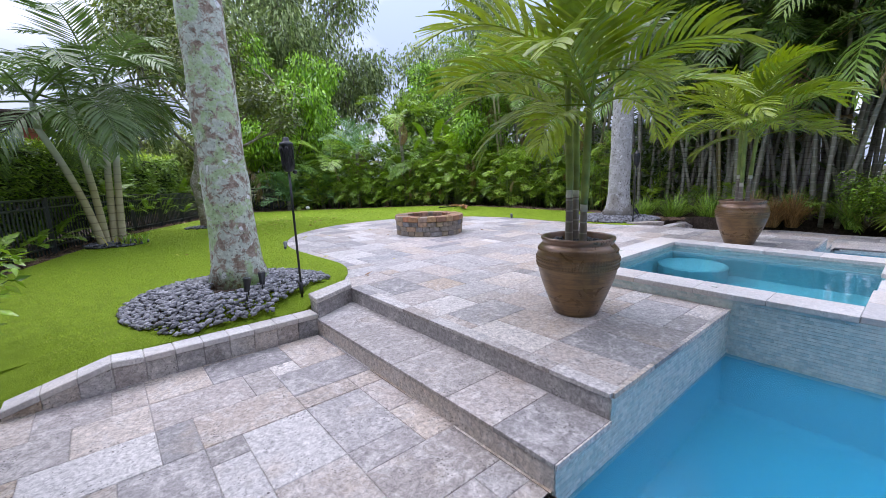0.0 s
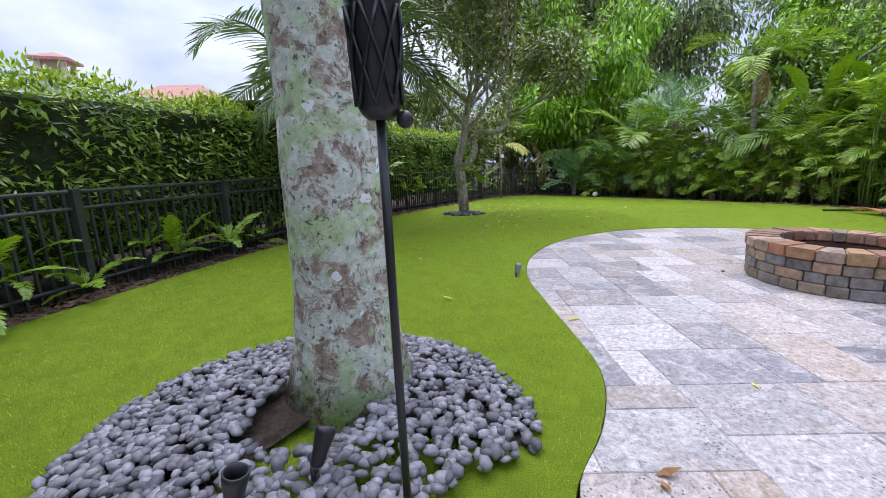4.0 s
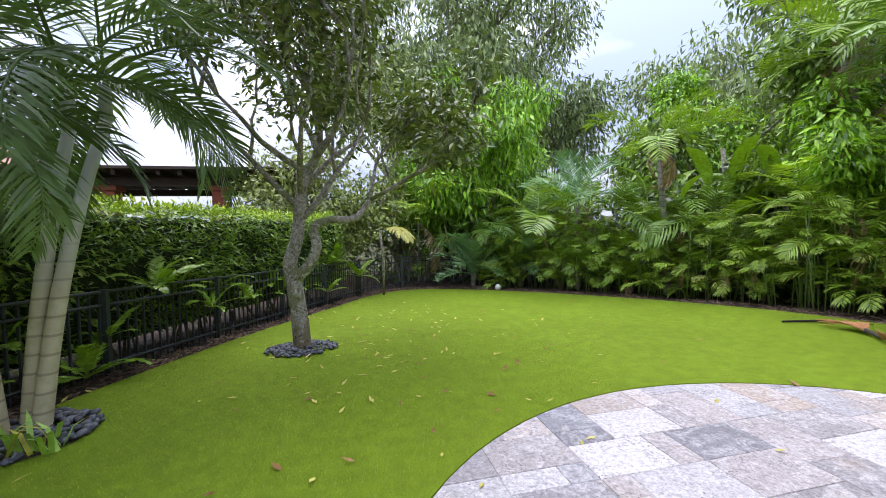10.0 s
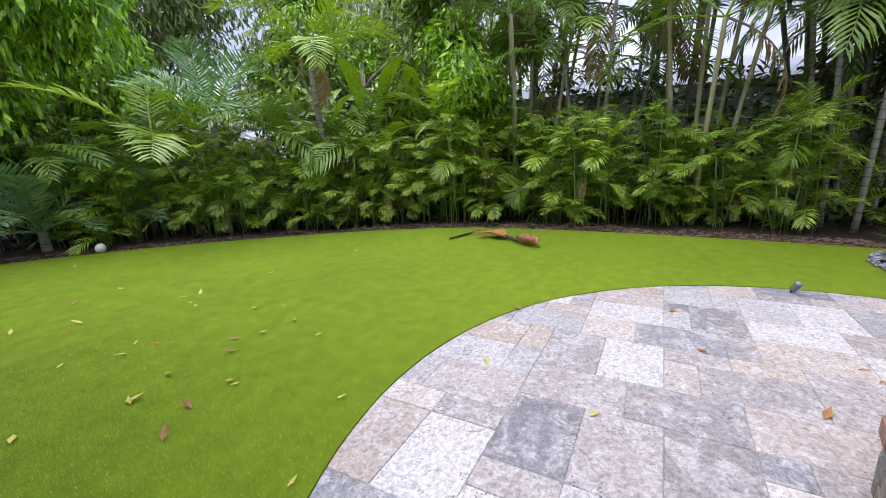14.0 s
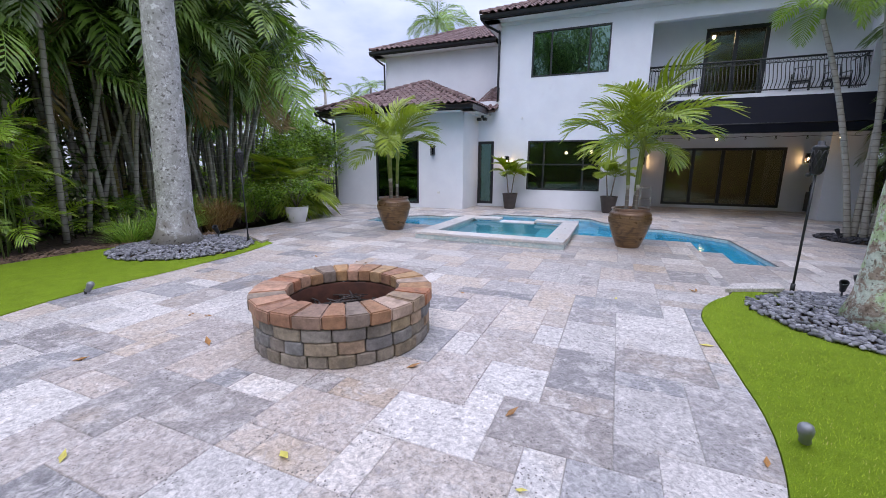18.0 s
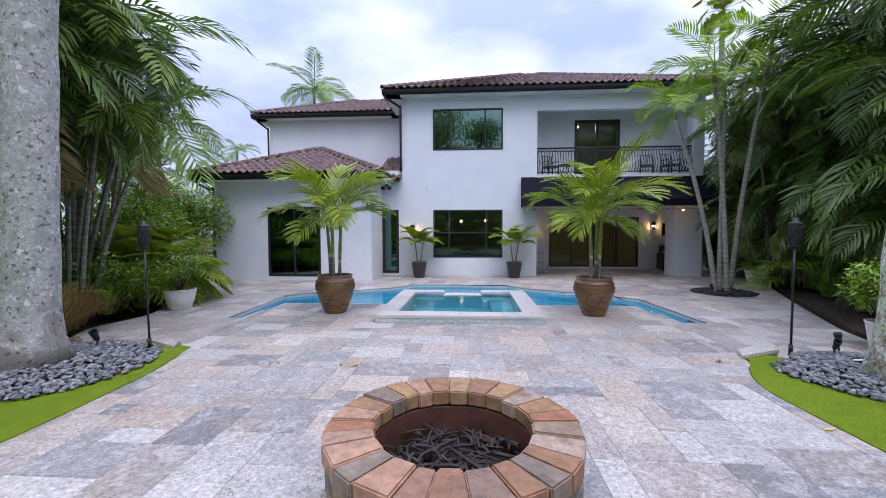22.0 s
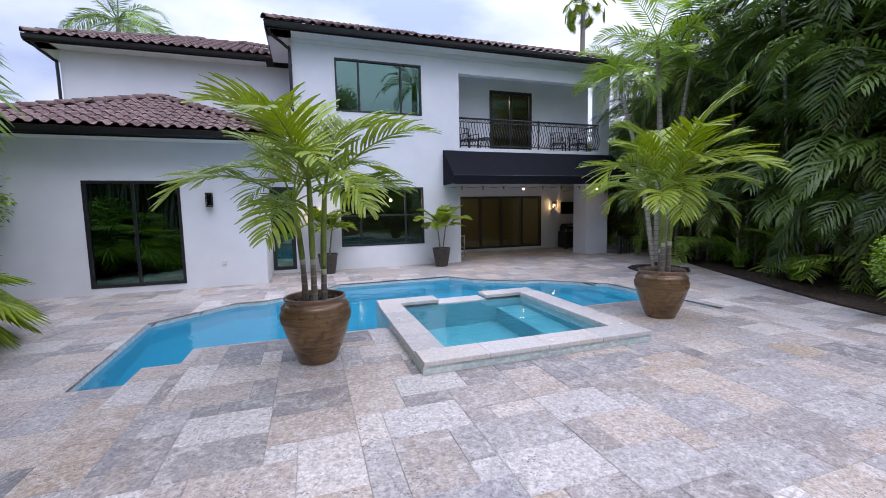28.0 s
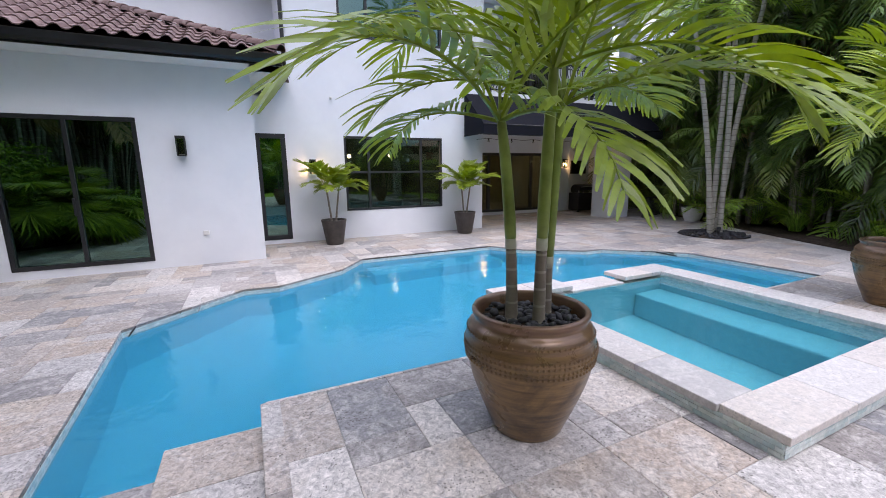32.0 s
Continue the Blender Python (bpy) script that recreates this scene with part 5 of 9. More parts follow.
def hip_roof(name, x0, x1, y0, y1, z, k, slopes, label):
    """A hip roof over a rectangle; slopes: the faces that get tiles, with how many single ones."""
    ob = thing(name, label, "roof", kind="structure")
    ob.parent = None
    w, d = x1 - x0, y1 - y0
    h = min(w, d) / 2
    if w >= d:
        ra, rb = Vector((x0 + h, (y0 + y1) / 2, z + k * h)), Vector((x1 - h, (y0 + y1) / 2, z + k * h))
    else:
        ra, rb = Vector(((x0 + x1) / 2, y0 + h, z + k * h)), Vector(((x0 + x1) / 2, y1 - h, z + k * h))
    c = [Vector((x0, y0, z)), Vector((x1, y0, z)), Vector((x1, y1, z)), Vector((x0, y1, z))]
    if w >= d:
        faces = {"s": [c[0], c[1], rb, ra], "n": [c[2], c[3], ra, rb], "e": [c[1], c[2], rb], "w": [c[3], c[0], ra]}
        ends = {0: ra, 1: rb, 2: rb, 3: ra}
    else:
        faces = {"s": [c[0], c[1], ra], "n": [c[2], c[3], rb], "e": [c[1], c[2], rb, ra], "w": [c[3], c[0], ra, rb]}
        ends = {0: ra, 1: ra, 2: rb, 3: rb}
    for key, poly in faces.items():
        under(ob, poly)
        if key in slopes:
            a, b = poly[0], poly[1]
            L = (b - a).length
            along = (b - a).normalized()
            inward = Vector((0, 0, 1)).cross(along)
            up = (inward + Vector((0, 0, k))).normalized()
            sl = math.sqrt(1 + k * k)
            flat = [((p - a).dot(along), (p - a).dot(inward) * sl) for p in poly]
            vmax = max(q[1] for q in flat)
            slope(ob, a, along, up, lambda u, v: inside(flat, u, v), L, vmax, slopes[key])
    ridge(ob, ra, rb)
    for i, e in ends.items():
        ridge(ob, c[i] + Vector((0, 0, 0.05)), e + Vector((0, 0, 0.05)))
    return ob


KR = 0.43
hip_roof("roof_main", -4.45, 8.55, -18.6, -6.38, 7.30, KR, {"n": 300, "e": 60}, "brown clay barrel tile hip roof of the main house")
hip_roof("roof_setback", 6.0, 15.38, -17.2, -9.20, 7.30, KR, {"n": 260, "e": 20}, "brown clay tile hip roof of the set-back block")
hip_roof("roof_wing", 8.18, 15.18, -15.6, -4.58, 3.86, KR, {"n": 300, "w": 120, "e": 60}, "low brown clay tile hip roof of the garden wing")
side_roof = thing("roof_side", "short clay tile roof between wing and main house", "roof", kind="structure")
under(side_roof, [Vector((7.9, -6.42, 3.80)), Vector((7.9, -9.78, 5.24)), Vector((8.9, -9.78, 5.24)), Vector((8.9, -6.42, 3.80))])
slope(side_roof, (7.88, -6.42, 3.80), (1, 0, 0), (0, -1, KR), lambda u, v: 0 <= u < 1.1 and v < 3.7, 1.12, 3.6, 60)

# gutters, fascia, soffits, downpipes
def eave_front(x0, x1, y, z, wall_y, sides=()):
    part("fascia", boxes((x0 + .02, x1 - .02, y - 0.05, y - 0.02, z - 0.20, z - 0.01)), GUTTER, house)
    bm = bmesh.new()
    prof = [(0.0, -0.17), (0.07, -0.17), (0.10, -0.12), (0.115, -0.03), (0.125, -0.02), (0.10, -0.02), (0.09, -0.10), (0.06, -0.15), (0.0, -0.15)]
    va, vb = [bm.verts.new((x0, y - .02 + u, z + w)) for u, w in prof], [bm.verts.new((x1, y - .02 + u, z + w)) for u, w in prof]
    for i in range(len(prof)):
        j = (i + 1) % len(prof)
        bm.faces.new((va[i], va[j], vb[j], vb[i]))
    bm.faces.new(va)
    bm.faces.new(vb[::-1])
    part("gutter", bm, GUTTER, house, "black half-round gutter")
    part("soffit", boxes((x0 + .03, x1 - .03, wall_y - .01, y - 0.05, z - 0.20, z - 0.17)), SOFFIT, house)


eave_front(-4.45, 8.55, -6.38, 7.30, FY)
eave_front(8.75, 15.38, -9.20, 7.30, SY)
eave_front(8.18, 15.18, -4.58, 3.86, WY)
part("fascia", boxes((8.18, 8.21, -6.4, -4.6, 3.66, 3.85), (15.15, 15.18, -12, -4.6, 3.66, 3.85), (8.52, 8.55, -9.2, -6.4, 7.10, 7.29), (15.35, 15.38, -15, -9.2, 7.1, 7.29)), GUTTER, house)
part("soffit", boxes((8.21, 8.74, FY, -4.63, 3.66, 3.69), (14.6, 15.15, -12, -4.63, 3.66, 3.69), (7.86, 8.52, -9.2, -6.43, 7.1, 7.13), (14.79, 15.35, -15, -9.25, 7.1, 7.13)), SOFFIT, house)
part("crown_trim", boxes((PX0, 7.87, FY, FY + 0.05, 6.98, 7.12)), STUCCO, house)
for pts in ([(8.42, -6.40, 7.12), (8.38, -6.5, 6.98), (7.98, -6.86, 6.78), (7.93, -6.90, 6.6), (7.93, -6.90, 4.2)],
            [(15.0, -4.62, 3.70), (14.98, -4.72, 3.55), (14.72, -5.05, 3.35), (14.66, -5.10, 3.2), (14.68, -5.10, 0.05)],
            [(15.2, -9.25, 7.12), (15.15, -9.4, 6.98), (14.9, -9.7, 6.75), (14.86, -9.74, 6.6), (14.86, -9.74, 5.0)]):
    tube("downpipe", smooth_line(pts, 4), 0.045, GUTTER, house, 8, "black downpipe")


def window(name, rect, y, cols, rows_, label, frame=0.055, depth=0.10, glazing=None, bar=0.03):
    """A black framed window in a wall that faces +y: cols and rows are fractions."""
    x0, x1, z0, z1 = rect
    w = thing(name, label, "window", kind="structure")
    yb, yf = y - depth, y + 0.012
    for s, spec in (("window_frame", (x0, x1, yb, yf, z1 - frame, z1)), ("window_frame", (x0, x1, yb, yf, z0, z0 + frame)), ("window_frame", (x0, x0 + frame, yb, yf, z0 + frame, z1 - frame)), ("window_frame", (x1 - frame, x1, yb, yf, z0 + frame, z1 - frame))):
        part(s, boxes(spec, bevel=0.004), BLACK, w)
    xs = [x0 + frame] + [x0 + (x1 - x0) * c for c in cols] + [x1 - frame]
    zs = [z0 + frame] + [z0 + (z1 - z0) * c for c in rows_] + [z1 - frame]
    for c in xs[1:-1]:
        part("mullion", boxes((c - bar, c + bar, yb + .01, yf - .012, z0 + frame, z1 - frame), bevel=0.004), BLACK, w)
    for c in zs[1:-1]:
        for a, b in zip(xs, xs[1:]):
            part("rail", boxes((a + .03, b - .03, yb + .01, yf - .02, c - .025, c + .025), bevel=0.004), BLACK, w)
    for a, b in zip(xs, xs[1:]):
        for c, d in zip(zs, zs[1:]):
            g = part("pane", boxes((a, b, y - .055, y - .049, c, d)), glazing or GLASS, w)
            g.visible_shadow = False
    return w


window("window_lower", W1, FY, (0.23, 0.77), (0.52,), "wide black framed window with a lit room behind", glazing=GLASS_DARK)
window("window_upper", W2, FY, (0.25, 0.74), (), "black framed upstairs window mirroring sky and palms")
window("door_side", D2, FY, (), (), "narrow black framed glass door", 0.11)
window("door_wing", SL, WY, (0.50,), (), "two-panel black sliding glass door in the garden wing", 0.07)
window("door_porch", PS, -9.92, (0.25, 0.5, 0.75), (), "four-panel black sliding glass door on the porch", 0.10, glazing=GLASS_PORCH, bar=0.06)
window("door_balcony", (-1.12, 0.74, 4.02, 6.45), BY, (0.5,), (), "black framed balcony door", 0.12, glazing=GLASS_PORCH, bar=0.06)
for dx in (11.66, 12.56):
    h = part("door_handle", boxes((dx - .015, dx + .015, WY - .03, WY + .035, 1.05, 1.35), bevel=0.006), BLACK, None)
    tagged(h, "black pull handle on the sliding door", "handle")

# rooms behind the glass
def room(x0, x1, y0, y1, z0, z1, wall_mat, lamp=None, power=0):
    bm = bmesh.new()
    box(bm, x0, x1, y0, y1, z0, z1)
    for f in [f for f in bm.faces if f.calc_center_median().y > y1 - 1e-4]:
        bm.faces.remove(f)
    r = part("room", bm, wall_mat, house)
    part("room_floor", boxes((x0 + .01, x1 - .01, y0 + .01, y1 - .01, z0 + 0.01, z0 + 0.03)), ROOM_FLOOR, house)
    if lamp:
        for lx, ly, lz in lamp:
            b = bmesh.new()
            bmesh.ops.create_uvsphere(b, u_segments=12, v_segments=8, radius=0.07)
            o = part("pendant_lamp", b, ROOMLAMP, None, "", True, (lx, ly, lz))
            tagged(o, "small warm glowing room lamp", "lamp", "room lamps")
            l = bpy.data.lights.new("room_light", "POINT")
            l.energy, l.color, l.shadow_soft_size = power, (1, 0.86, 0.58), 0.1
            new("room_light", l).location = (lx, ly, lz - 0.12)


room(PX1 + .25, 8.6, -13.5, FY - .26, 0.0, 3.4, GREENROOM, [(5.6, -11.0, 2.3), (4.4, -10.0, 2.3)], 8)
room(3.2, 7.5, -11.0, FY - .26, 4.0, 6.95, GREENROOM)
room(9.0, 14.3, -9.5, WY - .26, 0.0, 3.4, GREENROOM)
room(PX0 + .3, PX1 - .1, -15.0, -10.15, 0.0, 3.2, ROOM, [(-0.6, -12.0, 2.5)], 16)
room(-3.4, PX1, -12.5, BY - .22, 4.0, 6.9, GREENROOM, [(0.3, -9.6, 6.5)], 16)

# awning over the porch
aw = thing("awning", "black canvas awning with a straight valance over the porch", "awning")
AX0, AX1 = -3.95, 3.12
bm = bmesh.new()
P = lambda x, y, z: bm.verts.new((x, y, z))
for (pa, pb, pc, pd) in (((AX0, FY + .01, 3.92), (AX1, FY + .01, 3.92), (AX1, -5.85, 2.98), (AX0, -5.85, 2.98)),):
    bm.faces.new([P(*pa), P(*pb), P(*pc), P(*pd)])
    bm.faces.new([P(*p) for p in ((pa[0], pa[1], pa[2] - .012), (pb[0], pb[1], pb[2] - .012), (pc[0], pc[1] - .01, pc[2] - .01), (pd[0], pd[1] - .01, pd[2] - .01))])
part("canopy", bm, FABRIC, aw)
part("valance", boxes((AX0, AX1, -5.858, -5.846, 2.72, 2.98)), FABRIC, aw)
for x in (AX0, AX1):
    bm = bmesh.new()
    for dx in (0, 0.01):
        bm.faces.new([bm.verts.new((x - .005 + dx, y, z)) for y, z in ((FY + .01, 3.92), (-5.85, 2.98), (-5.85, 2.72), (FY + .01, 2.72))])
    part("side_panel", bm, FABRIC, aw)
tubes("awning_frame", [([(AX0, -5.85, 2.98), (AX1, -5.85, 2.98)], 0.018), ([(AX0, -5.87, 2.71), (AX1, -5.87, 2.71)], 0.012)], BLACK, aw)
garland = thing("string_lights", "string of small hanging bulbs under the awning", "string lights")
wire = []
for k in range(9):
    x = AX0 + 0.4 + k * 0.78
    b = bmesh.new()
    bmesh.ops.create_uvsphere(b, u_segments=8, v_segments=6, radius=0.03)
    part("bulb", b, BULB if k % 4 == 1 else GLASS_CLEAR, garland, "", True, (x, -6.3, 2.56))
    part("socket", boxes((x - .015, x + .015, -6.315, -6.285, 2.58, 2.64)), RUBBER, garland)
    wire += [(x, -6.3, 2.64), (x + .39, -6.3, 2.60)]
tube("wire", wire, 0.006, RUBBER, garland, 5)

# balcony railing with bellied balusters
rail = thing("balcony_railing", "black wrought-iron railing with bellied balusters", "railing")
RX0, RX1, RY = -3.42, PX1 - .02, FY - 0.10
for z, r in ((5.06, 0.024), (4.93, 0.012), (4.12, 0.016)):
    tube("handrail" if z > 5 else "crossbar", [(RX0, RY, z), (RX1, RY, z)], r * 1.25, BLACK, rail, 8)
k = 0
x = RX0 + 0.06
bal = None
while x < RX1:
    if bal is None:
        prof = [(0, 0.0), (0.02, 0.05), (0.13, 0.18), (0.15, 0.30), (0.08, 0.50), (0.01, 0.66), (0, 0.81)]
        v, f = tube_data([(0, a, b) for a, b in smooth_line(prof, 3)], 0.013, 5)
        b = mesh_obj("baluster", v, f, BLACK, rail, smooth=True)
        bal = b.data
        b.location = (x, RY, 4.12)
    else:
        share("baluster", bal, rail, Matrix.Translation((x, RY, 4.12)))
    x += 0.105
ring_v = []
for i in range(int((RX1 - RX0) / 0.105)):
    cx = RX0 + .06 + i * .105 + .0525
    ring_v.append(([(cx + .04 * math.cos(t), RY, 4.995 + .04 * math.sin(t)) for t in np.linspace(0, 2 * math.pi, 9)], 0.010))
tagged(tubes("scroll_band", ring_v, BLACK, rail, 4), kind="stuff")
for x in (RX0, -0.7, RX1):
    part("post", boxes((x - .02, x + .02, RY - .02, RY + .02, 4.0, 5.1)), IRON, rail)
side = [([(RX0, RY - .02 - .12 * i, 4.12), (RX0 - 0.06, RY - .02 - .12 * i, 4.4), (RX0, RY - .02 - .12 * i, 5.0)], 0.009) for i in range(9)]
tagged(tubes("side_balusters", side + [([(RX0, RY, 5.06), (RX0, BY, 5.06)], 0.02)], IRON, rail, 5), kind="stuff")


def outdoor_chair(x, y, z, rz):
    c = thing("patio_chair", "black metal patio chair with slatted back on the balcony", "chair", "balcony chairs", m=pose(x, y, z, 0, 0, rz))
    part("seat", boxes((-.25, .25, -.25, .25, .40, .44), bevel=0.01), BLACK, c)
    part("cushion", boxes((-.23, .23, -.23, .23, .442, .50), bevel=0.02), CUSHION, c, "grey seat cushion")
    for a in (-.23, .23):
        for b in (-.23, .23):
            part("leg", boxes((a - .02, a + .02, b - .02, b + .02, 0, .40)), BLACK, c)
        tube("armrest", [(a, -.24, .44), (a, -.24, .64), (a, .22, .66), (a, .25, .45)], 0.016, BLACK, c, 6)
    for i in range(6):
        xx = -.2 + .08 * i
        tube("back_slat", [(xx, .24, .44), (xx, .30, .92)], 0.010, BLACK, c, 5)
    tube("back_rail", [(-.23, .25, .45), (-.23, .30, .92), (.23, .30, .92), (.23, .25, .45)], 0.016, BLACK, c, 6)
    return c


c0 = outdoor_chair(1.85, -7.65, 3.98, 200)
copy_thing(c0, pose(-2.0, -7.7, 3.98, 0, 0, 160))
copy_thing(c0, pose(-2.9, -7.65, 3.98, 0, 0, 190))
tb = thing("patio_table", "small round black patio table on the balcony", "table", m=pose(1.2, -7.7, 3.98))
bm = bmesh.new()
lathe(bm, [(0.3, 0.48), (0.31, 0.49), (0.31, 0.51), (0.3, 0.52)], 24, cap_top=True)
part("tabletop", bm, BLACK, tb)
for a in range(3):
    t = a * 2.094
    tube("leg", [(.08 * math.cos(t), .08 * math.sin(t), .48), (.25 * math.cos(t), .25 * math.sin(t), 0)], 0.014, BLACK, tb, 6)


def lantern(x, y, z, face, lit=True):
    l = thing("wall_lantern", "black box wall lantern with clear glass" + (" and a lit bulb" if lit else ""), "lantern", "wall lanterns", m=pose(x, y, z, 0, 0, face))
    part("back_plate", boxes((-.06, .06, 0.0, .02, .02, .34), bevel=0.004), BLACK, l)
    part("cap", boxes((-.075, .075, .02, .17, .30, .34), bevel=0.006), BLACK, l)
    part("base", boxes((-.07, .07, .025, .165, -.02, .0), bevel=0.004), BLACK, l)
    for a in (-.065, .065):
        for b in (.032, .158):
            part("corner_bar", boxes((a - .008, a + .008, b - .008, b + .008, 0, .30)), BLACK, l)
    part("glass_pane", boxes((-.056, .056, .040, .044, 0, .30)), GLASS_CLEAR, l)
    part("glass_pane", boxes((-.056, .056, .146, .150, 0, .30)), GLASS_CLEAR, l)
    if lit:
        b = bmesh.new()
        bmesh.ops.create_uvsphere(b, u_segments=10, v_segments=8, radius=0.03)
        part("bulb", b, BULB, l, "warm glowing bulb", True, (0, .095, .15))
        q = bpy.data.lights.new("lantern_light", "POINT")
        q.energy, q.color, q.shadow_soft_size = 2.5, (1, 0.6, 0.25), 0.04
        new("lantern_light", q).matrix_basis = pose(x, y, z, 0, 0, face) @ pose(0, .10, .08)
    return l


lantern(9.98, WY, 2.08, 0, False)
lantern(7.45, FY, 1.72, 0, True)
lantern(2.30, -9.90, 1.75, 0, True)
lantern(-3.25, -9.90, 1.85, 0, True)
tv = thing("wall_television", "flat black television on the porch wall", "television", m=pose(-4.05, -9.88, 1.85))
part("bezel", boxes((-.42, .42, 0, .05, -.28, .28), bevel=0.006), RUBBER, tv)
part("screen", boxes((-.40, .40, .05, .053, -.26, .26)), plain("black_screen", (0.008, 0.008, 0.01), 0.08, vary=0.05, bump=0), tv)

gr = thing("barbecue_grill", "black and steel barbecue grill cart on the porch", "grill", m=pose(-3.75, -9.2, 0))
part("cart", boxes((-.5, .5, -.28, .28, .08, .80), bevel=0.01), BLACK, gr)
part("cart_door", boxes((-.46, -.01, .282, .296, .12, .76), bevel=0.004), RUBBER, gr)
part("cart_door", boxes((.01, .46, .282, .296, .12, .76), bevel=0.004), RUBBER, gr)
part("control_panel", boxes((-.5, .5, .24, .33, .80, .90), bevel=0.01), STEEL, gr)
for i in range(4):
    b = bmesh.new()
    lathe(b, [(.03, 0), (.03, .03), (.02, .035)], 12, cap_top=True)
    o = part("knob", b, BLACK, gr, "", True)
    o.matrix_basis = pose(-.33 + .22 * i, .33, .85, -90)
bm = bmesh.new()
lathe(bm, [(.27, -.42), (.27, .42)], 24, cap_top=True)
hd = part("hood", bm, BLACK, gr, "", False)
hd.matrix_basis = pose(0, 0, .93, 0, 90) @ Matrix.Diagonal((.8, 1, 1, 1))
tube("hood_handle", [(-.35, .26, 1.03), (-.35, .32, 1.05), (.35, .32, 1.05), (.35, .26, 1.03)], .012, STEEL, gr)
part("side_shelf", boxes((-.85, -.51, -.25, .25, .82, .86), bevel=.006), STEEL, gr)
for a in (-.42, .42):
    b = bmesh.new()
    lathe(b, [(.05, -.02), (.05, .02)], 14, cap_top=True)
    o = part("wheel", b, RUBBER, gr)
    o.matrix_basis = pose(a, .2, .05, 0, 90)
tk = thing("gas_bottle", "white gas bottle standing beside the grill", "gas bottle", m=pose(-4.45, -8.9, 0))
bm = bmesh.new()
lathe(bm, [(.11, 0), (.15, .03), (.15, .30), (.10, .38), (.05, .40)], 20, cap_top=True)
part("tank", bm, WHITEPOT, tk, "", True)
tube("collar", [(.09 * math.cos(t), .09 * math.sin(t), .44) for t in np.linspace(0, 5.2, 12)], .012, WHITEPOT, tk)
part("valve", boxes((-.02, .02, -.02, .02, .40, .46)), STEEL, tk)
cart = thing("bar_cart", "slim steel side shelf standing by the porch wall", "shelf", m=pose(2.15, -8.3, 0))
for z in (.08, .42, .84):
    part("shelf", boxes((-.2, .2, -.3, .3, z, z + .02)), STEEL, cart)
for a in (-.19, .19):
    for b in (-.29, .29):
        part("post", boxes((a - .012, a + .012, b - .012, b + .012, 0, .9)), STEEL, cart)

vent = thing("wall_socket", "small white weatherproof socket box on the wing wall", "socket", m=pose(9.75, WY + .0, 0.62))
part("cover", boxes((-.05, .05, 0, .035, -.04, .04), bevel=.008), WHITEPOT, vent)
cam_box = thing("security_camera", "small white security camera on the facade", "camera", m=pose(6.9, FY, 3.55))
part("mount", boxes((-.03, .03, 0, .02, -.03, .03)), WHITEPOT, cam_box)
part("lens_body", boxes((-.025, .025, .02, .09, -.02, .03), bevel=.006), WHITEPOT, cam_box)
fl = thing("flood_lamp", "black twin flood lamp under the wing eave", "lamp", m=pose(8.45, -6.6, 3.55))
part("bracket", boxes((-.05, .05, -.05, .05, .02, .11)), BLACK, fl)
for a in (-.12, .12):
    part("lamp_head", boxes((a - .08, a + .08, -.02, .16, -.10, .02), bevel=.02), BLACK, fl)

# ================= plants =================
def frond_data(L, pairs, ll, lw, droop, vee, sag=0.3, gap=0.22, seed=0, segs=3, torn=0.0, curl=0.0, blunt=0.05, sweep=0.0):
    """A feather palm leaf that starts at 0 and runs along +x, arching down by droop (radians)."""
    r = random.Random(seed)
    pts, n = [], 10
    p, ang = Vector((0, 0, 0)), 0.0
    for i in range(n + 1):
        pts.append(p.copy())
        ang = -droop * ((i + 1) / n) ** 1.6
        p = p + Vector((math.cos(ang), 0, math.sin(ang))) * (L / n)
    rad = [max(0.003, 0.011 * L * (1 - 0.85 * i / n)) for i in range(n + 1)]
    vs, fs = tube_data(pts, rad, 4)

    def at(t):
        f = t * n
        i = min(n - 1, int(f))
        q = pts[i].lerp(pts[i + 1], f - i)
        return q, (pts[i + 1] - pts[i]).normalized()

    for k in range(pairs):
        t = gap + (0.995 - gap) * k / (pairs - 1)
        q, d = at(t)
        s = (t - gap) / (1 - gap)
        env = (0.55 + 0.45 * min(1, s / 0.25)) * (1.0 if s < 0.6 else 1 - 0.65 * (s - 0.6) / 0.4)
        for side in (-1, 1):
            if r.random() < torn:
                continue
            l = ll * env * r.uniform(0.88, 1.08)
            w = lw * (0.6 + 0.4 * env)
            up = Vector((0, 0, 1))
            lat = Vector((0, side, 0))
            fwd = 0.55 + sweep * 0.5 + (0.75 + sweep) * s + r.uniform(-.08, .08)
            dirn = (lat * 1.0 + d * fwd + up * (vee + r.uniform(-.10, .10))).normalized()
            wide = d.cross(dirn).cross(dirn).normalized()
            wide = (d - dirn * d.dot(dirn)).normalized()
            nrm = dirn.cross(wide)
            tw = r.uniform(-.5, .5) + curl * side
            wide = (wide * math.cos(tw) + nrm * math.sin(tw)).normalized()
            o, c = len(vs), q.copy()
            for j in range(segs + 1):
                f = j / segs
                ww = w * (0.35 if j == 0 else (1.0 if j < segs - 0.5 and f < 0.6 else (0.8 if j < segs else blunt)))
                vs.append(tuple(c - wide * ww / 2))
                vs.append(tuple(c + wide * ww / 2))
                dd = (dirn + Vector((0, 0, -sag * (f + 0.5 / segs) ** 1.5 * 1.6))).normalized()
                c = c + dd * (l / segs)
            fs += [(o + 2 * j, o + 2 * j + 1, o + 2 * j + 3, o + 2 * j + 2) for j in range(segs)]
            fs.append((4 * min(n, round(t * n)) + (1 if side > 0 else 3), o, o + 1))
    return vs, fs


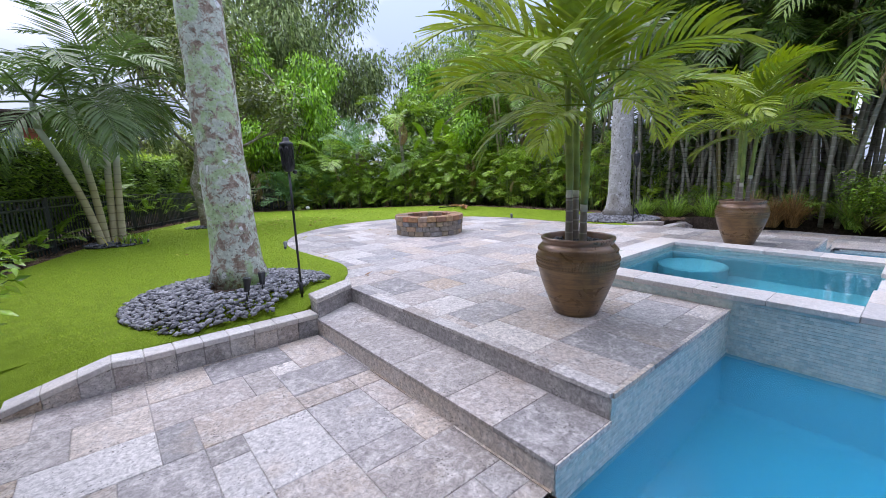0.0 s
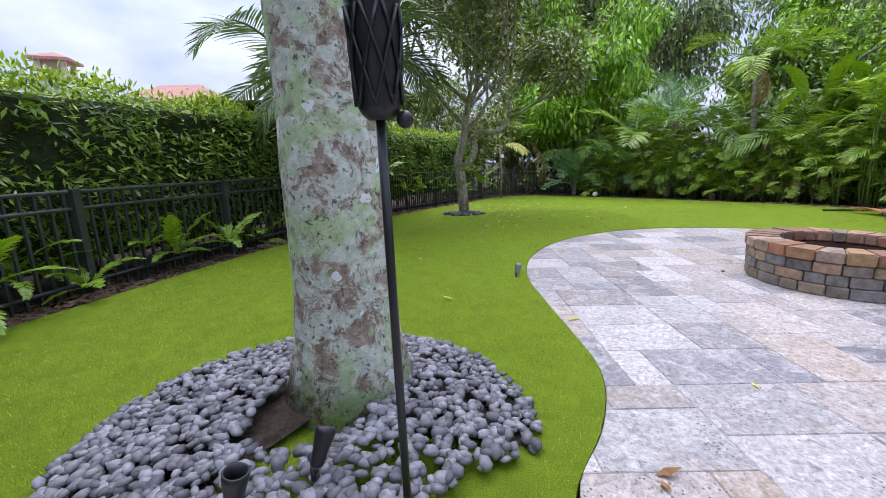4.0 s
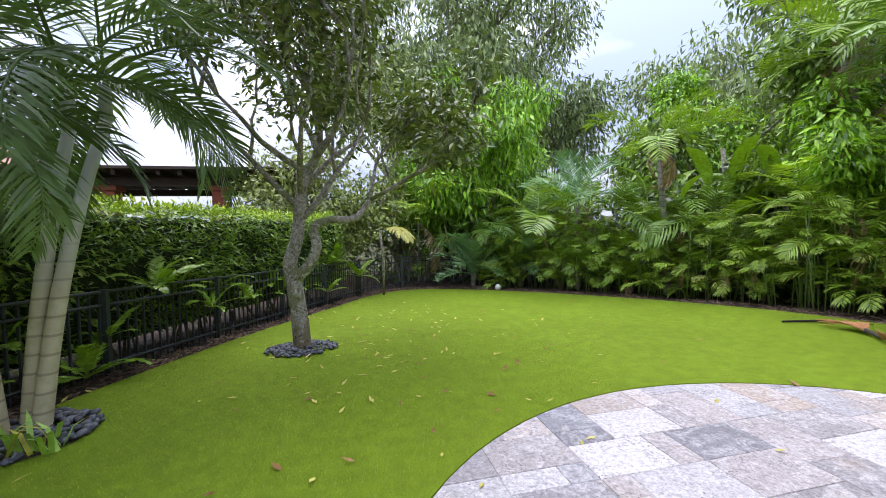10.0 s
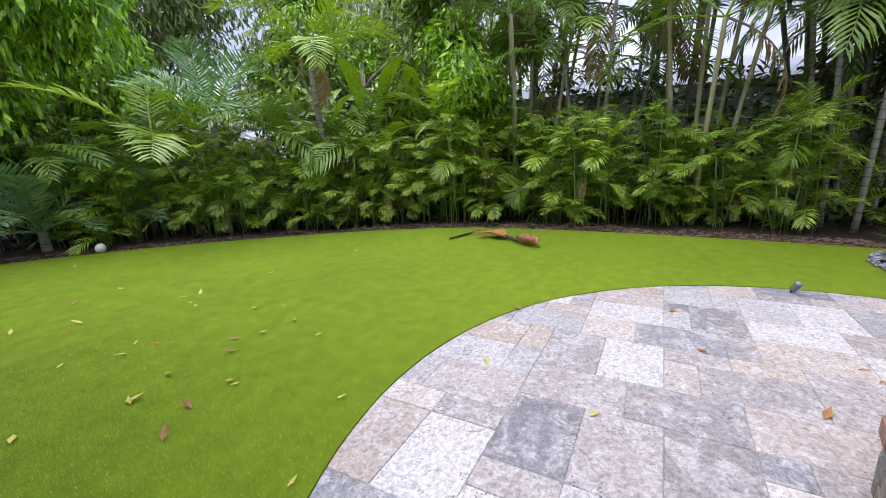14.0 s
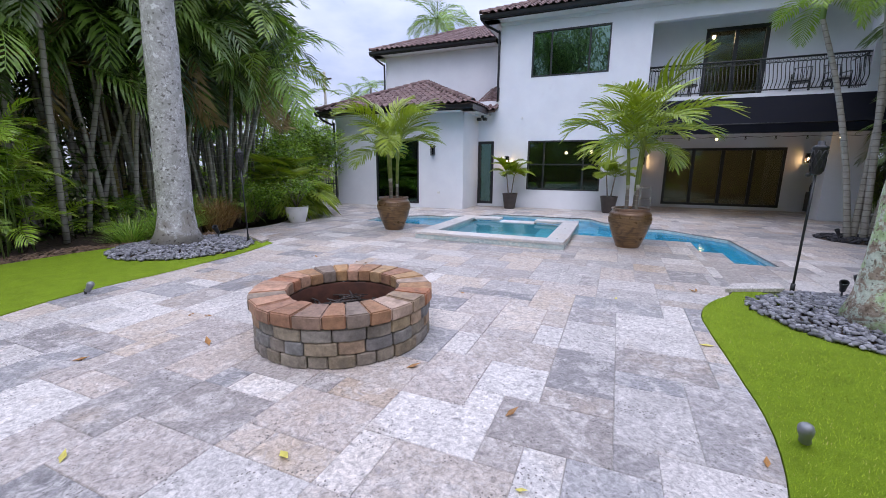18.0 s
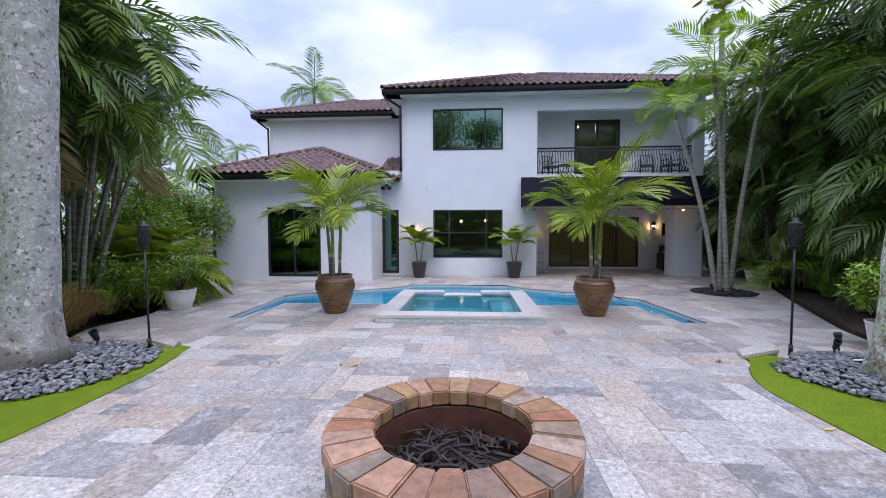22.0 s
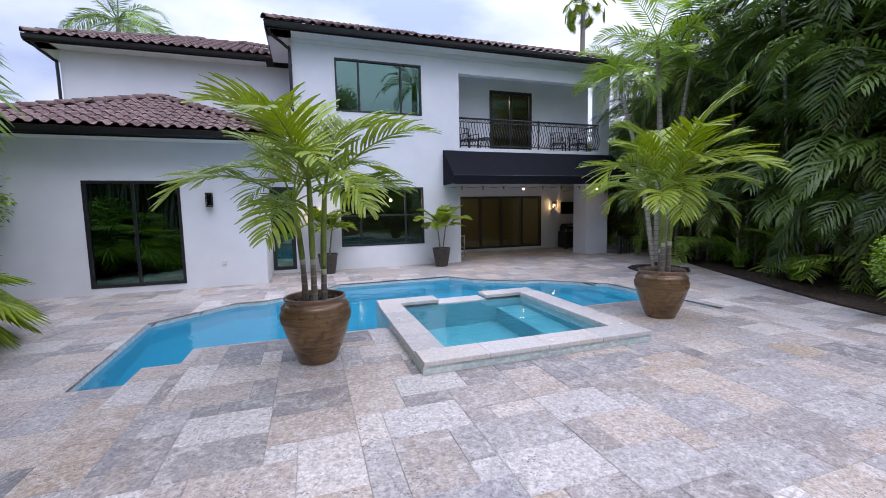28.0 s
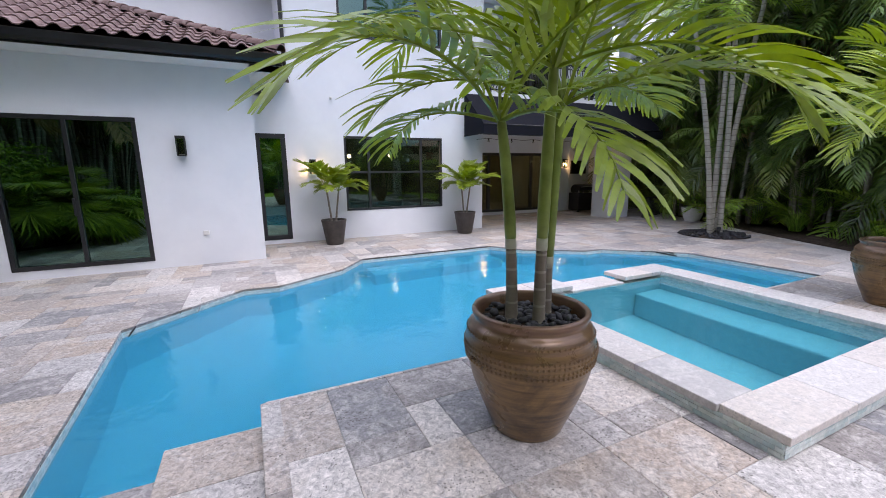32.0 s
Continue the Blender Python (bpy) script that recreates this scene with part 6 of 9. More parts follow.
def frond_set(name, mat, variants, **kw):
    out = []
    for k in range(variants):
        a = dict(kw)
        a["seed"] = 31 * k + len(name)
        a["droop"] = kw["droop"] * (0.75 + 0.5 * k / max(1, variants - 1))
        v, f = frond_data(**a)
        me = bpy.data.meshes.new(name)
        me.from_pydata(v, [], f)
        me.materials.append(mat)
        out.append(me)
    return out


F_POT = frond_set("frond", FROND_POT, 6, L=1.0, pairs=21, ll=0.38, lw=0.027, droop=1.15, vee=0.45, sag=0.60, gap=0.20, segs=4, blunt=0.35, sweep=0.35)
F_SMALL = frond_set("frond", FROND_POT, 3, L=1.0, pairs=22, ll=0.42, lw=0.062, droop=1.0, vee=0.3, sag=0.35, gap=0.22)
F_MID = frond_set("frond", FROND_MID, 4, L=1.0, pairs=20, ll=0.33, lw=0.027, droop=1.1, vee=0.30, sag=0.35, gap=0.22, segs=2)
F_JUNGLE = frond_set("frond", FROND_DARK, 4, L=1.0, pairs=18, ll=0.30, lw=0.027, droop=1.4, vee=0.12, sag=0.6, gap=0.18, segs=2)
F_SHADED = frond_set("frond", FROND_SHADED, 4, L=1.0, pairs=19, ll=0.30, lw=0.027, droop=1.45, vee=0.12, sag=0.65, gap=0.18, segs=2)
F_BLUE = frond_set("frond", FROND_BLUE, 3, L=1.0, pairs=22, ll=0.31, lw=0.026, droop=0.9, vee=0.4, sag=0.2, gap=0.22, segs=2)
F_LAWN = frond_set("frond", FROND_LAWN, 5, L=1.0, pairs=36, ll=0.29, lw=0.0165, droop=1.6, vee=0.15, sag=0.45, gap=0.20)
F_CANE = frond_set("frond", FROND_MID, 4, L=1.0, pairs=12, ll=0.46, lw=0.046, droop=1.0, vee=0.25, sag=0.45, gap=0.22, segs=2, sweep=0.25)
F_DRY = frond_set("frond", FROND_DRY, 2, L=1.0, pairs=24, ll=0.28, lw=0.028, droop=1.9, vee=-0.2, sag=0.8, gap=0.2, segs=2, torn=0.2)
F_YEL = frond_set("frond", FROND_YEL, 1, L=1.0, pairs=20, ll=0.30, lw=0.045, droop=1.4, vee=-0.1, sag=0.6, gap=0.2, segs=2)
F_BIG = frond_set("frond", FROND_DARK, 3, L=1.0, pairs=36, ll=0.24, lw=0.016, droop=1.35, vee=0.15, sag=0.6, gap=0.12, segs=2)


def crown(owner, x, y, z, meshes, count, length, lift=(0.2, 1.2), r=None, lean=(0, 0), dry=0, dry_set=None, a0=0.0, sub=None):
    """Leaves all round a growing point."""
    r = r or rnd
    for k in range(count):
        az = a0 + k * 2.39996 + r.uniform(-.25, .25)
        f = (k + 0.5) / count
        el = lift[1] * (1 - f) + lift[0] * f + r.uniform(-.10, .10)
        L = length * r.uniform(0.82, 1.12) * (0.8 + 0.2 * math.sin(math.pi * min(1, f + .2)))
        me = r.choice(meshes)
        if dry and k >= count - dry:
            me, el = r.choice(dry_set or F_DRY), lift[0] - 0.5
        m = Matrix.Translation((x, y, z)) @ Matrix.Rotation(az, 4, "Z") @ Matrix.Rotation(-el, 4, "Y") @ Matrix.Rotation(r.uniform(-.35, .35), 4, "X") @ Matrix.Scale(L, 4)
        share("frond", me, owner, m)


def crown_set(meshes, count, lift, variants=4, seed=0, dry=0):
    """Whole crowns of fronds, one mesh each, for the palms far from the path."""
    out = []
    r = random.Random(seed)
    for q in range(variants):
        vs, fs, mi = [], [], []
        for k in range(count):
            f = (k + 0.5) / count
            az = k * 2.39996 + r.uniform(-.3, .3)
            el = lift[1] * (1 - f) + lift[0] * f + r.uniform(-.12, .12)
            me, dead = r.choice(meshes), 0
            if k >= count - dry:
                me, el, dead = r.choice(F_DRY), lift[0] - 0.4, 1
            L = r.uniform(0.8, 1.12)
            m = Matrix.Rotation(az, 4, "Z") @ Matrix.Rotation(-el, 4, "Y") @ Matrix.Rotation(r.uniform(-.4, .4), 4, "X") @ Matrix.Scale(L, 4)
            co = np.empty(len(me.vertices) * 3)
            me.vertices.foreach_get("co", co)
            M = np.array(m)
            o = len(vs)
            vs += (co.reshape(-1, 3) @ M[:3, :3].T).tolist()
            fs += [tuple(i + o for i in p.vertices) for p in me.polygons]
            mi += [dead] * len(me.polygons)
        cm = bpy.data.meshes.new("crown")
        cm.from_pydata(vs, [], fs)
        cm.materials.append(meshes[0].materials[0])
        cm.materials.append(FROND_DRY)
        cm.polygons.foreach_set("material_index", mi)
        out.append(cm)
    return out


C_CACHE = {}


def crown_for(meshes, count, lift, dry):
    key = (meshes[0].materials[0].name, len(meshes[0].vertices), count, lift, dry)
    if key not in C_CACHE:
        C_CACHE[key] = crown_set(meshes, count, lift, 3, len(C_CACHE) + 5, dry)
    return C_CACHE[key]


def stem(owner, pts, r0, r1, mat, n=12, flare=0.0):
    pts = smooth_line([tuple(p) for p in pts], 6)
    k = len(pts) - 1
    rad = [r0 + (r1 - r0) * i / k + flare * max(0, 1 - i / (0.12 * k + 1)) ** 2 for i in range(k + 1)]
    return tube("trunk", pts, rad, mat, owner, n)


def palm(name, label, base, trunks, leaf, count, length, mat, r0=0.06, r1=0.045, shaft=None, shaft_len=0.5, lift=(0.1, 1.25), seed=1, group="", dry=0):
    """trunks: list of (dx, dy, height, bend x, bend y)."""
    r = random.Random(seed)
    t = thing(name, label, "palm", group, m=pose(*base))
    for dx, dy, h, bx, by in trunks:
        top = (dx + bx, dy + by, h)
        stem(t, [(dx, dy, -0.05), (dx + bx * .25, dy + by * .25, h * .35), (dx + bx * .6, dy + by * .6, h * .7), top], r0, r1, mat)
        z = h
        if shaft:
            tube("crownshaft", [(top[0], top[1], h - .02), (top[0], top[1], h + shaft_len * .5), (top[0], top[1], h + shaft_len)], [r1 * 1.15, r1 * 1.1, r1 * .55], shaft, t, 10)
            z = h + shaft_len * .8
        crown(t, top[0], top[1], z, leaf, count, length, lift, r, dry=dry, a0=r.uniform(0, 6))
    return t


SHAFT = plain("green_crownshaft", (0.16, 0.24, 0.06), 0.45, vary=0.2, scale=5, bump=0.05)
SHAFT_POT = plain("olive_crownshaft", (0.20, 0.25, 0.06), 0.38, vary=0.35, scale=7, bump=0.05)
SCAR_POT = plain("pale_leaf_scar", (0.48, 0.46, 0.38), 0.6, vary=0.15, scale=9, bump=0.1)
SHAFT_GREY = plain("grey_crownshaft", (0.42, 0.46, 0.40), 0.5, vary=0.15, scale=5, bump=0.05)


# ---- potted palms ----
def urn(x, y, z, scale=1.0):
    """Wide-shouldered glazed urn with a beaded collar."""
    u = thing("planter_urn", "large bronze glazed urn planter with a beaded collar on the terrace", "planter", "bronze urns", m=pose(x, y, z) @ Matrix.Scale(scale, 4))
    prof = [(q * .95, w * .97) for q, w in ((0.205, 0.0), (0.215, 0.012), (0.235, 0.06), (0.29, 0.19), (0.345, 0.34), (0.378, 0.47), (0.388, 0.545), (0.384, 0.585), (0.375, 0.60), (0.377, 0.615), (0.366, 0.655), (0.350, 0.672), (0.336, 0.685), (0.330, 0.70), (0.343, 0.718), (0.348, 0.735), (0.340, 0.748), (0.322, 0.750), (0.312, 0.735), (0.308, 0.66), (0.30, 0.60))]
    bm = bmesh.new()
    lathe(bm, prof, 56)
    part("body", bm, BRONZE, u, "", True)
    for zz, rr, nb in ((0.632, 0.371, 74), (0.560, 0.387, 84), (0.536, 0.3885, 84), (0.500, 0.3835, 84), (0.476, 0.380, 84)):
        vs, fs = [], []
        for k in range(nb):
            a = 2 * math.pi * k / nb
            o = len(vs)
            c = Vector((rr * .95 * math.cos(a), rr * .95 * math.sin(a), zz * .97))
            e1, e2, e3 = Vector((math.cos(a), math.sin(a), 0)), Vector((-math.sin(a), math.cos(a), 0)), Vector((0, 0, 1))
            for d in (e1, e2, -e2, e3 * 1.4, -e3 * 1.4):
                vs.append(tuple(c + d * 0.0095))
            fs += [(o, o + 1, o + 3), (o, o + 3, o + 2), (o, o + 2, o + 4), (o, o + 4, o + 1)]
        mesh_obj("beading", vs, fs, BRONZE, u, smooth=True)
    bm = bmesh.new()
    lathe(bm, [(0.290, 0.640), (0.2, 0.655), (0.001, 0.66)], 24, cap_bottom=False)
    part("soil", bm, MULCH, u)
    return u




def pebble_shape(r, k):
    """A flattened rounded stone."""
    bm = bmesh.new()
    bmesh.ops.create_icosphere(bm, subdivisions=1, radius=1.0)
    rr = random.Random(k)
    for v in bm.verts:
        v.co = Vector((v.co.x * (1 + rr.uniform(-.12, .12)), v.co.y * (0.72 + rr.uniform(-.08, .08)), v.co.z * (0.48 + rr.uniform(-.06, .06)))) * (1 + rr.uniform(-.07, .07))
    vs, fs = [tuple(v.co) for v in bm.verts], [tuple(v.index for v in f.verts) for f in bm.faces]
    bm.free()
    return vs, fs


PEB = [pebble_shape(1, k) for k in range(6)]
PEB_ME = []
for v, f in PEB:
    me = bpy.data.meshes.new("pebble")
    me.from_pydata(v, [], f)
    me.materials.append(PEBBLE)
    me.polygons.foreach_set("use_smooth", [True] * len(me.polygons))
    PEB_ME.append(me)


def pebbles(owner, places, size, mat, single=0, name="pebble_bed", label="loose rounded pebbles"):
    vs, fs = [], []
    r = random.Random(len(places))
    for k, (x, y, z) in enumerate(places):
        s = size * r.uniform(0.65, 1.3)
        m = Matrix.Translation((x, y, z)) @ Euler((r.uniform(-.4, .4), r.uniform(-.4, .4), r.uniform(0, 6.28))).to_matrix().to_4x4() @ Matrix.Diagonal((s, s, s, 1))
        q = r.randrange(len(PEB))
        if k < single:
            share("pebble", PEB_ME[q], owner, m)
        else:
            o = len(vs)
            vs += [tuple(m @ Vector(p)) for p in PEB[q][0]]
            fs += [tuple(i + o for i in f) for f in PEB[q][1]]
    if vs:
        ob = mesh_obj(name, vs, fs, mat, owner, "", True)
        tagged(ob, label, kind="stuff")


def disc(n, r, seed, hole=0.0):
    q = random.Random(seed)
    out = []
    while len(out) < n:
        x, y = q.uniform(-r, r), q.uniform(-r, r)
        if hole < math.hypot(x, y) < r:
            out.append((x, y))
    return out


def potted_palm(x, y, z, rot, seed, scale=1.0):
    u = urn(x, y, z, scale)
    pebbles(u, [(a, b, 0.672) for a, b in disc(110, 0.268, seed)], 0.032, PEBBLE_DARK, name="pebble_mulch", label="black pebbles on the soil")
    r = random.Random(seed)
    p = thing("potted_palm", "multi-stemmed Christmas palm with arching green fronds in an urn", "palm", "palms in bronze urns", m=pose(x, y, z + 0.66 * scale, 0, 0, rot))
    for k, (dx, dy, h, bx, by) in enumerate(((-0.09, 0.03, 1.16, -0.05, 0.02), (0.02, 0.08, 1.30, 0.01, 0.05), (0.09, -0.05, 1.08, 0.07, -0.04))):
        top = (dx + bx, dy + by, h)
        low = 0.24 + 0.06 * k
        at = lambda f: (dx + bx * f * f, dy + by * f * f, h * f)
        stem(p, [(dx, dy, -.02), at(low * .5), at(low)], 0.034, 0.027, STEM_POT, 12, 0.010)
        tube("leaf_scar", [at(low), at(low + .02), at(low + .05)], [.0288, .0298, .0285], SCAR_POT, p, 12, "pale ring below the green shaft")
        tube("crownshaft", smooth_line([at(low + .05), at(.5), at(.75), at(.9), top], 3), [.0285, .030, .031, .031, .030, .029, .028, .027, .026, .025, .023, .021, .018], SHAFT_POT, p, 12)
        crown(p, top[0], top[1], h - .05, F_POT, 8, 1.36, (0.12, 1.38), r, a0=r.uniform(0, 6))
    return p


POTS = ((7.60, 2.13, 10, 5, 0.96), (2.95, 2.15, 75, 9, 0.93))
for x, y, rot, sd, size in POTS:
    potted_palm(x, y, U, rot, sd, size)


def small_pot(x, y, z, seed):
    u = thing("ceramic_planter", "tapered dark ceramic planter beside the house wall", "planter", "dark planters", m=pose(x, y, z) @ Matrix.Scale(1.15, 4))
    bm = bmesh.new()
    lathe(bm, [(0.17, 0), (0.18, 0.02), (0.235, 0.35), (0.25, 0.46), (0.262, 0.50), (0.262, 0.53), (0.245, 0.53), (0.235, 0.47)], 32)
    part("body", bm, DARKPOT, u, "", True)
    bm = bmesh.new()
    lathe(bm, [(0.24, 0.48), (0.001, 0.49)], 20, cap_bottom=False)
    part("soil", bm, MULCH, u)
    r = random.Random(seed)
    p = thing("small_potted_palm", "young green palm in a dark planter", "palm", "palms in dark planters", m=pose(x, y, z + 0.55))
    for dx, dy, bx, by, h in ((-.05, 0, -.10, .02, .75), (.05, .03, .10, .04, .85)):
        stem(p, [(dx, dy, -.02), (dx + bx * .5, dy + by * .5, h * .5), (dx + bx, dy + by, h)], 0.026, 0.020, STEM_POT, 8)
        crown(p, dx + bx, dy + by, h, F_SMALL, 8, 0.92, (0.2, 1.3), r, a0=r.uniform(0, 6))


small_pot(7.12, -6.25, 0, 3)
small_pot(3.45, -6.30, 0, 4)


# ---- leaves in bulk ----
def leaf_cloud(points, size, aspect=2.6, seed=0, droop=0.4, normals=None, fold=True):
    """Many small folded leaves at the given points, each a kite of four triangles."""
    r = np.random.default_rng(seed)
    n = len(points)
    P = np.asarray(points, float)
    az, el, ro = r.uniform(0, 6.283, n), r.uniform(-0.9, 0.6, n) - droop, r.uniform(-0.9, 0.9, n)
    if normals is not None:
        N = np.asarray(normals, float)
        az = np.arctan2(N[:, 1], N[:, 0]) + r.normal(0, 0.9, n)
    L = size * r.uniform(0.65, 1.3, n)
    D = np.stack([np.cos(az) * np.cos(el), np.sin(az) * np.cos(el), np.sin(el)], 1)
    S = np.stack([-np.sin(az), np.cos(az), np.zeros(n)], 1)
    Nn = np.cross(D, S)
    S2 = S * np.cos(ro)[:, None] + Nn * np.sin(ro)[:, None]
    N2 = np.cross(D, S2)
    w = (L / aspect)[:, None]
    L = L[:, None]
    v = np.stack([P, P + D * L * .45 - S2 * w / 2 + N2 * w * .12, P + D * L * 0.5 - N2 * w * .08, P + D * L * .45 + S2 * w / 2 + N2 * w * .12, P + D * L], 1).reshape(-1, 3)
    o = np.arange(n)[:, None] * 5
    f = np.concatenate([o + [0, 1, 2], o + [0, 2, 3], o + [1, 4, 2], o + [2, 4, 3]], 1).reshape(-1, 3)
    return v, f


def cloud_obj(name, points, size, mat, parent, label="", **kw):
    v, f = leaf_cloud(points, size, **kw)
    me = bpy.data.meshes.new(name)
    me.vertices.add(len(v))
    me.vertices.foreach_set("co", v.ravel())
    me.loops.add(len(f) * 3)
    me.loops.foreach_set("vertex_index", f.ravel().astype(np.int32))
    me.polygons.add(len(f))
    me.polygons.foreach_set("loop_start", np.arange(len(f), dtype=np.int32) * 3)
    me.update(calc_edges=True)
    me.materials.append(mat)
    ob = new(name, me)
    if parent is not None:
        ob.parent = parent
    if label:
        tagged(ob, label)
    return ob


def clumps(centres, radius, per, seed, flat=0.8, hollow=0.35):
    """Points in clumps round the centres."""
    r = np.random.default_rng(seed)
    C = np.repeat(np.asarray(centres, float), per, 0)
    rad = np.repeat(np.asarray(radius if hasattr(radius, "__len__") else [radius] * len(centres), float), per)
    d = r.normal(size=C.shape)
    d /= np.linalg.norm(d, axis=1)[:, None]
    q = (hollow + (1 - hollow) * r.random(len(C)) ** 0.6) * rad
    p = C + d * q[:, None] * [1, 1, flat]
    return p, d


def tree(name, label, base, height, spread, trunk_r, leaf_mat, leaf, seed, n_limb=7, per=110, first=0.3, category="tree", clump_r=0.5, crown_h=None, trunk_mat=None, droop=0.4, aspect=2.6, levels=3, trunk_pts=None, arms=()):
    """A tapered trunk with forking limbs and a crown of leaf clumps at their ends."""
    r = random.Random(seed)
    t = thing(name, label, category, m=pose(*base))
    lines, ends = [], []

    def grow(p, d, length, rad, level):
        pts = [p]
        q, e = Vector(p), Vector(d)
        for i in range(4):
            e = (e + Vector((r.uniform(-.28, .28), r.uniform(-.28, .28), r.uniform(-.05, .20)))).normalized()
            q = q + e * (length / 4)
            pts.append(tuple(q))
            if level >= levels - 1 and i >= 1:
                ends.append(tuple(q))
        lines.append((pts, [rad * (1 - .16 * i) for i in range(5)]))
        if level < levels:
            for _ in range(r.choice([2, 3])):
                b = (e + Vector((r.uniform(-.9, .9), r.uniform(-.9, .9), r.uniform(-.25, .6)))).normalized()
                grow(pts[r.choice([2, 3, 4])], b, length * r.uniform(.55, .8), rad * .55, level + 1)
        else:
            ends.append(tuple(q))

    h0 = height * first
    tp = [(0, 0, -0.05), (r.uniform(-.05, .05), r.uniform(-.05, .05), h0 * .5), (r.uniform(-.1, .1), r.uniform(-.1, .1), h0), (r.uniform(-.2, .2), r.uniform(-.2, .2), height * .7)]
    tl = smooth_line(trunk_pts or tp, 4)
    tube("trunk", tl, [trunk_r * (1 - 0.7 * i / len(tl)) + (0.25 * trunk_r if i == 0 else 0) for i in range(len(tl))], trunk_mat or LIMB, t, 10)
    for k in range(n_limb):
        f = first + (0.68 - first) * k / max(1, n_limb - 1)
        i = min(len(tl) - 1, int(f / 0.7 * (len(tl) - 1)))
        if trunk_pts:
            i = int((first + (0.99 - first) * k / (n_limb - 1)) * (len(tl) - 1))
        a = k * 2.4 + r.uniform(-.4, .4)
        up = r.uniform(.2, .8) + f * .6
        grow(tl[i], Vector((math.cos(a), math.sin(a), up)).normalized(), spread * r.uniform(.45, .65), trunk_r * .42, 1)
    for pts, rad in arms:
        line = smooth_line(pts, 4)
        tube("limb", line, [rad * (1 - .55 * i / len(line)) for i in range(len(line))], trunk_mat or LIMB, t, 9)
        for d in ((1, .3, .5), (.7, -.6, .3), (.2, .4, .8)):
            grow(pts[-1], Vector(d).normalized(), spread * .45, rad * .4, 1)
    tubes("branching", lines, trunk_mat or LIMB, t, 5)
    pts, nr = clumps(ends, clump_r, per, seed)
    cloud_obj("crown", pts, leaf, leaf_mat, t, seed=seed, normals=nr, droop=droop, aspect=aspect)
    return t

# ---- big royal palm trunks with pebble rings ----
def royal(name, x, y, z, lean, mat, label, seed, h=8.5, r=0.27, flare=0.10):
    t = thing(name, label, "palm", m=pose(x, y, z))
    n, pts, rad = 28, [], []
    for i in range(n + 1):
        f = i / n
        pts.append((lean[0] * f, lean[1] * f, -0.06 + h * f))
        rad.append(r * (1 - 0.30 * f) + flare * math.exp(-f * h / 0.22) + 0.006 * math.sin(i * 2.1))
    vs, fs = tube_data(pts, rad, 28)
    rr = random.Random(seed)
    vs = [(a + 0.012 * noise.noise((a * 4, b * 4, c * 2.5)), b + 0.012 * noise.noise((a * 4 + 9, b * 4, c * 2.5)), c) for a, b, c in vs]
    mesh_obj("trunk", vs, fs, mat, t, "", True)
    tube("crownshaft", [(lean[0], lean[1], h - .05), (lean[0], lean[1], h + .5), (lean[0], lean[1], h + 1.1)], [r * .72, r * .66, r * .35], SHAFT, t, 14)
    crown(t, lean[0], lean[1], h + 0.95, F_BIG, 13, 3.0, (-0.2, 1.2), rr)
    return t


royal("royal_palm", 0.985, 5.34, 0.36, (-0.2, 0.15), ROYAL, "thick grey royal palm trunk with lichen and mossy foot", 3, 8.5, 0.25, 0.11)
royal("royal_palm", 9.95, 5.33, 0.36, (-0.30, -0.15), ROYAL_PALE, "pale grey royal palm trunk with white lichen spots", 5, 9.0, 0.258, 0.19)


def pebble_ring(name, x, y, rx, ry, z, n, size, hole, mat, single, label, seed, dome=0.06, squash=None):
    p = thing(name, label, "pebbles", kind="stuff")
    r = random.Random(seed)
    pl = []
    while len(pl) < n:
        a, b = r.uniform(-1, 1), r.uniform(-1, 1)
        d = math.hypot(a, b)
        if d > 1 or math.hypot(a * rx, b * ry) < hole:
            continue
        X, Y = x + a * rx, y + b * ry
        if squash and not squash(X, Y):
            continue
        pl.append((X, Y, z + lawn_z(X, Y) - .325 * (z > .2) - lawn_z(X, Y) * (z < .2) + dome * (1 - d * d) + r.uniform(0, 0.02)))
    pebbles(p, pl, size, mat, single, label="smooth dark grey river pebbles")
    bm = bmesh.new()
    ring = [bm.verts.new((x + rx * 1.0 * math.cos(t), y + ry * 1.0 * math.sin(t), z - .012)) for t in np.linspace(0, 2 * math.pi, 40)[:-1]]
    c = bm.verts.new((x, y, z + dome - .045))
    for k in range(len(ring)):
        if squash is None or squash(*ring[k].co.xy):
            bm.faces.new((ring[k], ring[(k + 1) % len(ring)], c))
    for v in bm.verts:
        v.co.z += (lawn_z(v.co.x, v.co.y) - .325) if z > .2 else 0
    part("bed_base", bm, MULCH, p)
    return p


pebble_ring("pebble_ring", 0.86, 5.02, 1.03, 1.0, 0.335, 2600, 0.033, 0.27, PEBBLE_J, 300, "ring of grey river pebbles round the royal palm", 3, 0.09, lambda X, Y: Y > 4.25 and not (X > 1.0 and Y < 4.30 + (X - 1.0) * .62))
pebble_ring("pebble_ring", 9.75, 5.35, 1.05, 1.05, 0.335, 2200, 0.033, 0.28, PEBBLE_J, 200, "ring of grey pebbles round the pale royal palm", 4, 0.07, lambda X, Y: Y > 4.35 and X < 10.75)
pebble_ring("pebble_ring", -0.02, 10.65, 0.52, 0.48, 0.345, 260, 0.045, 0.1, PEBBLE_SLATE, 0, "small ring of dark slate pebbles at the palm foot", 5, 0.03)
pebble_ring("pebble_ring", 1.92, 12.72, 0.48, 0.42, 0.335, 260, 0.040, 0.1, PEBBLE_SLATE, 0, "small ring of dark slate pebbles at the citrus foot", 6, 0.03)
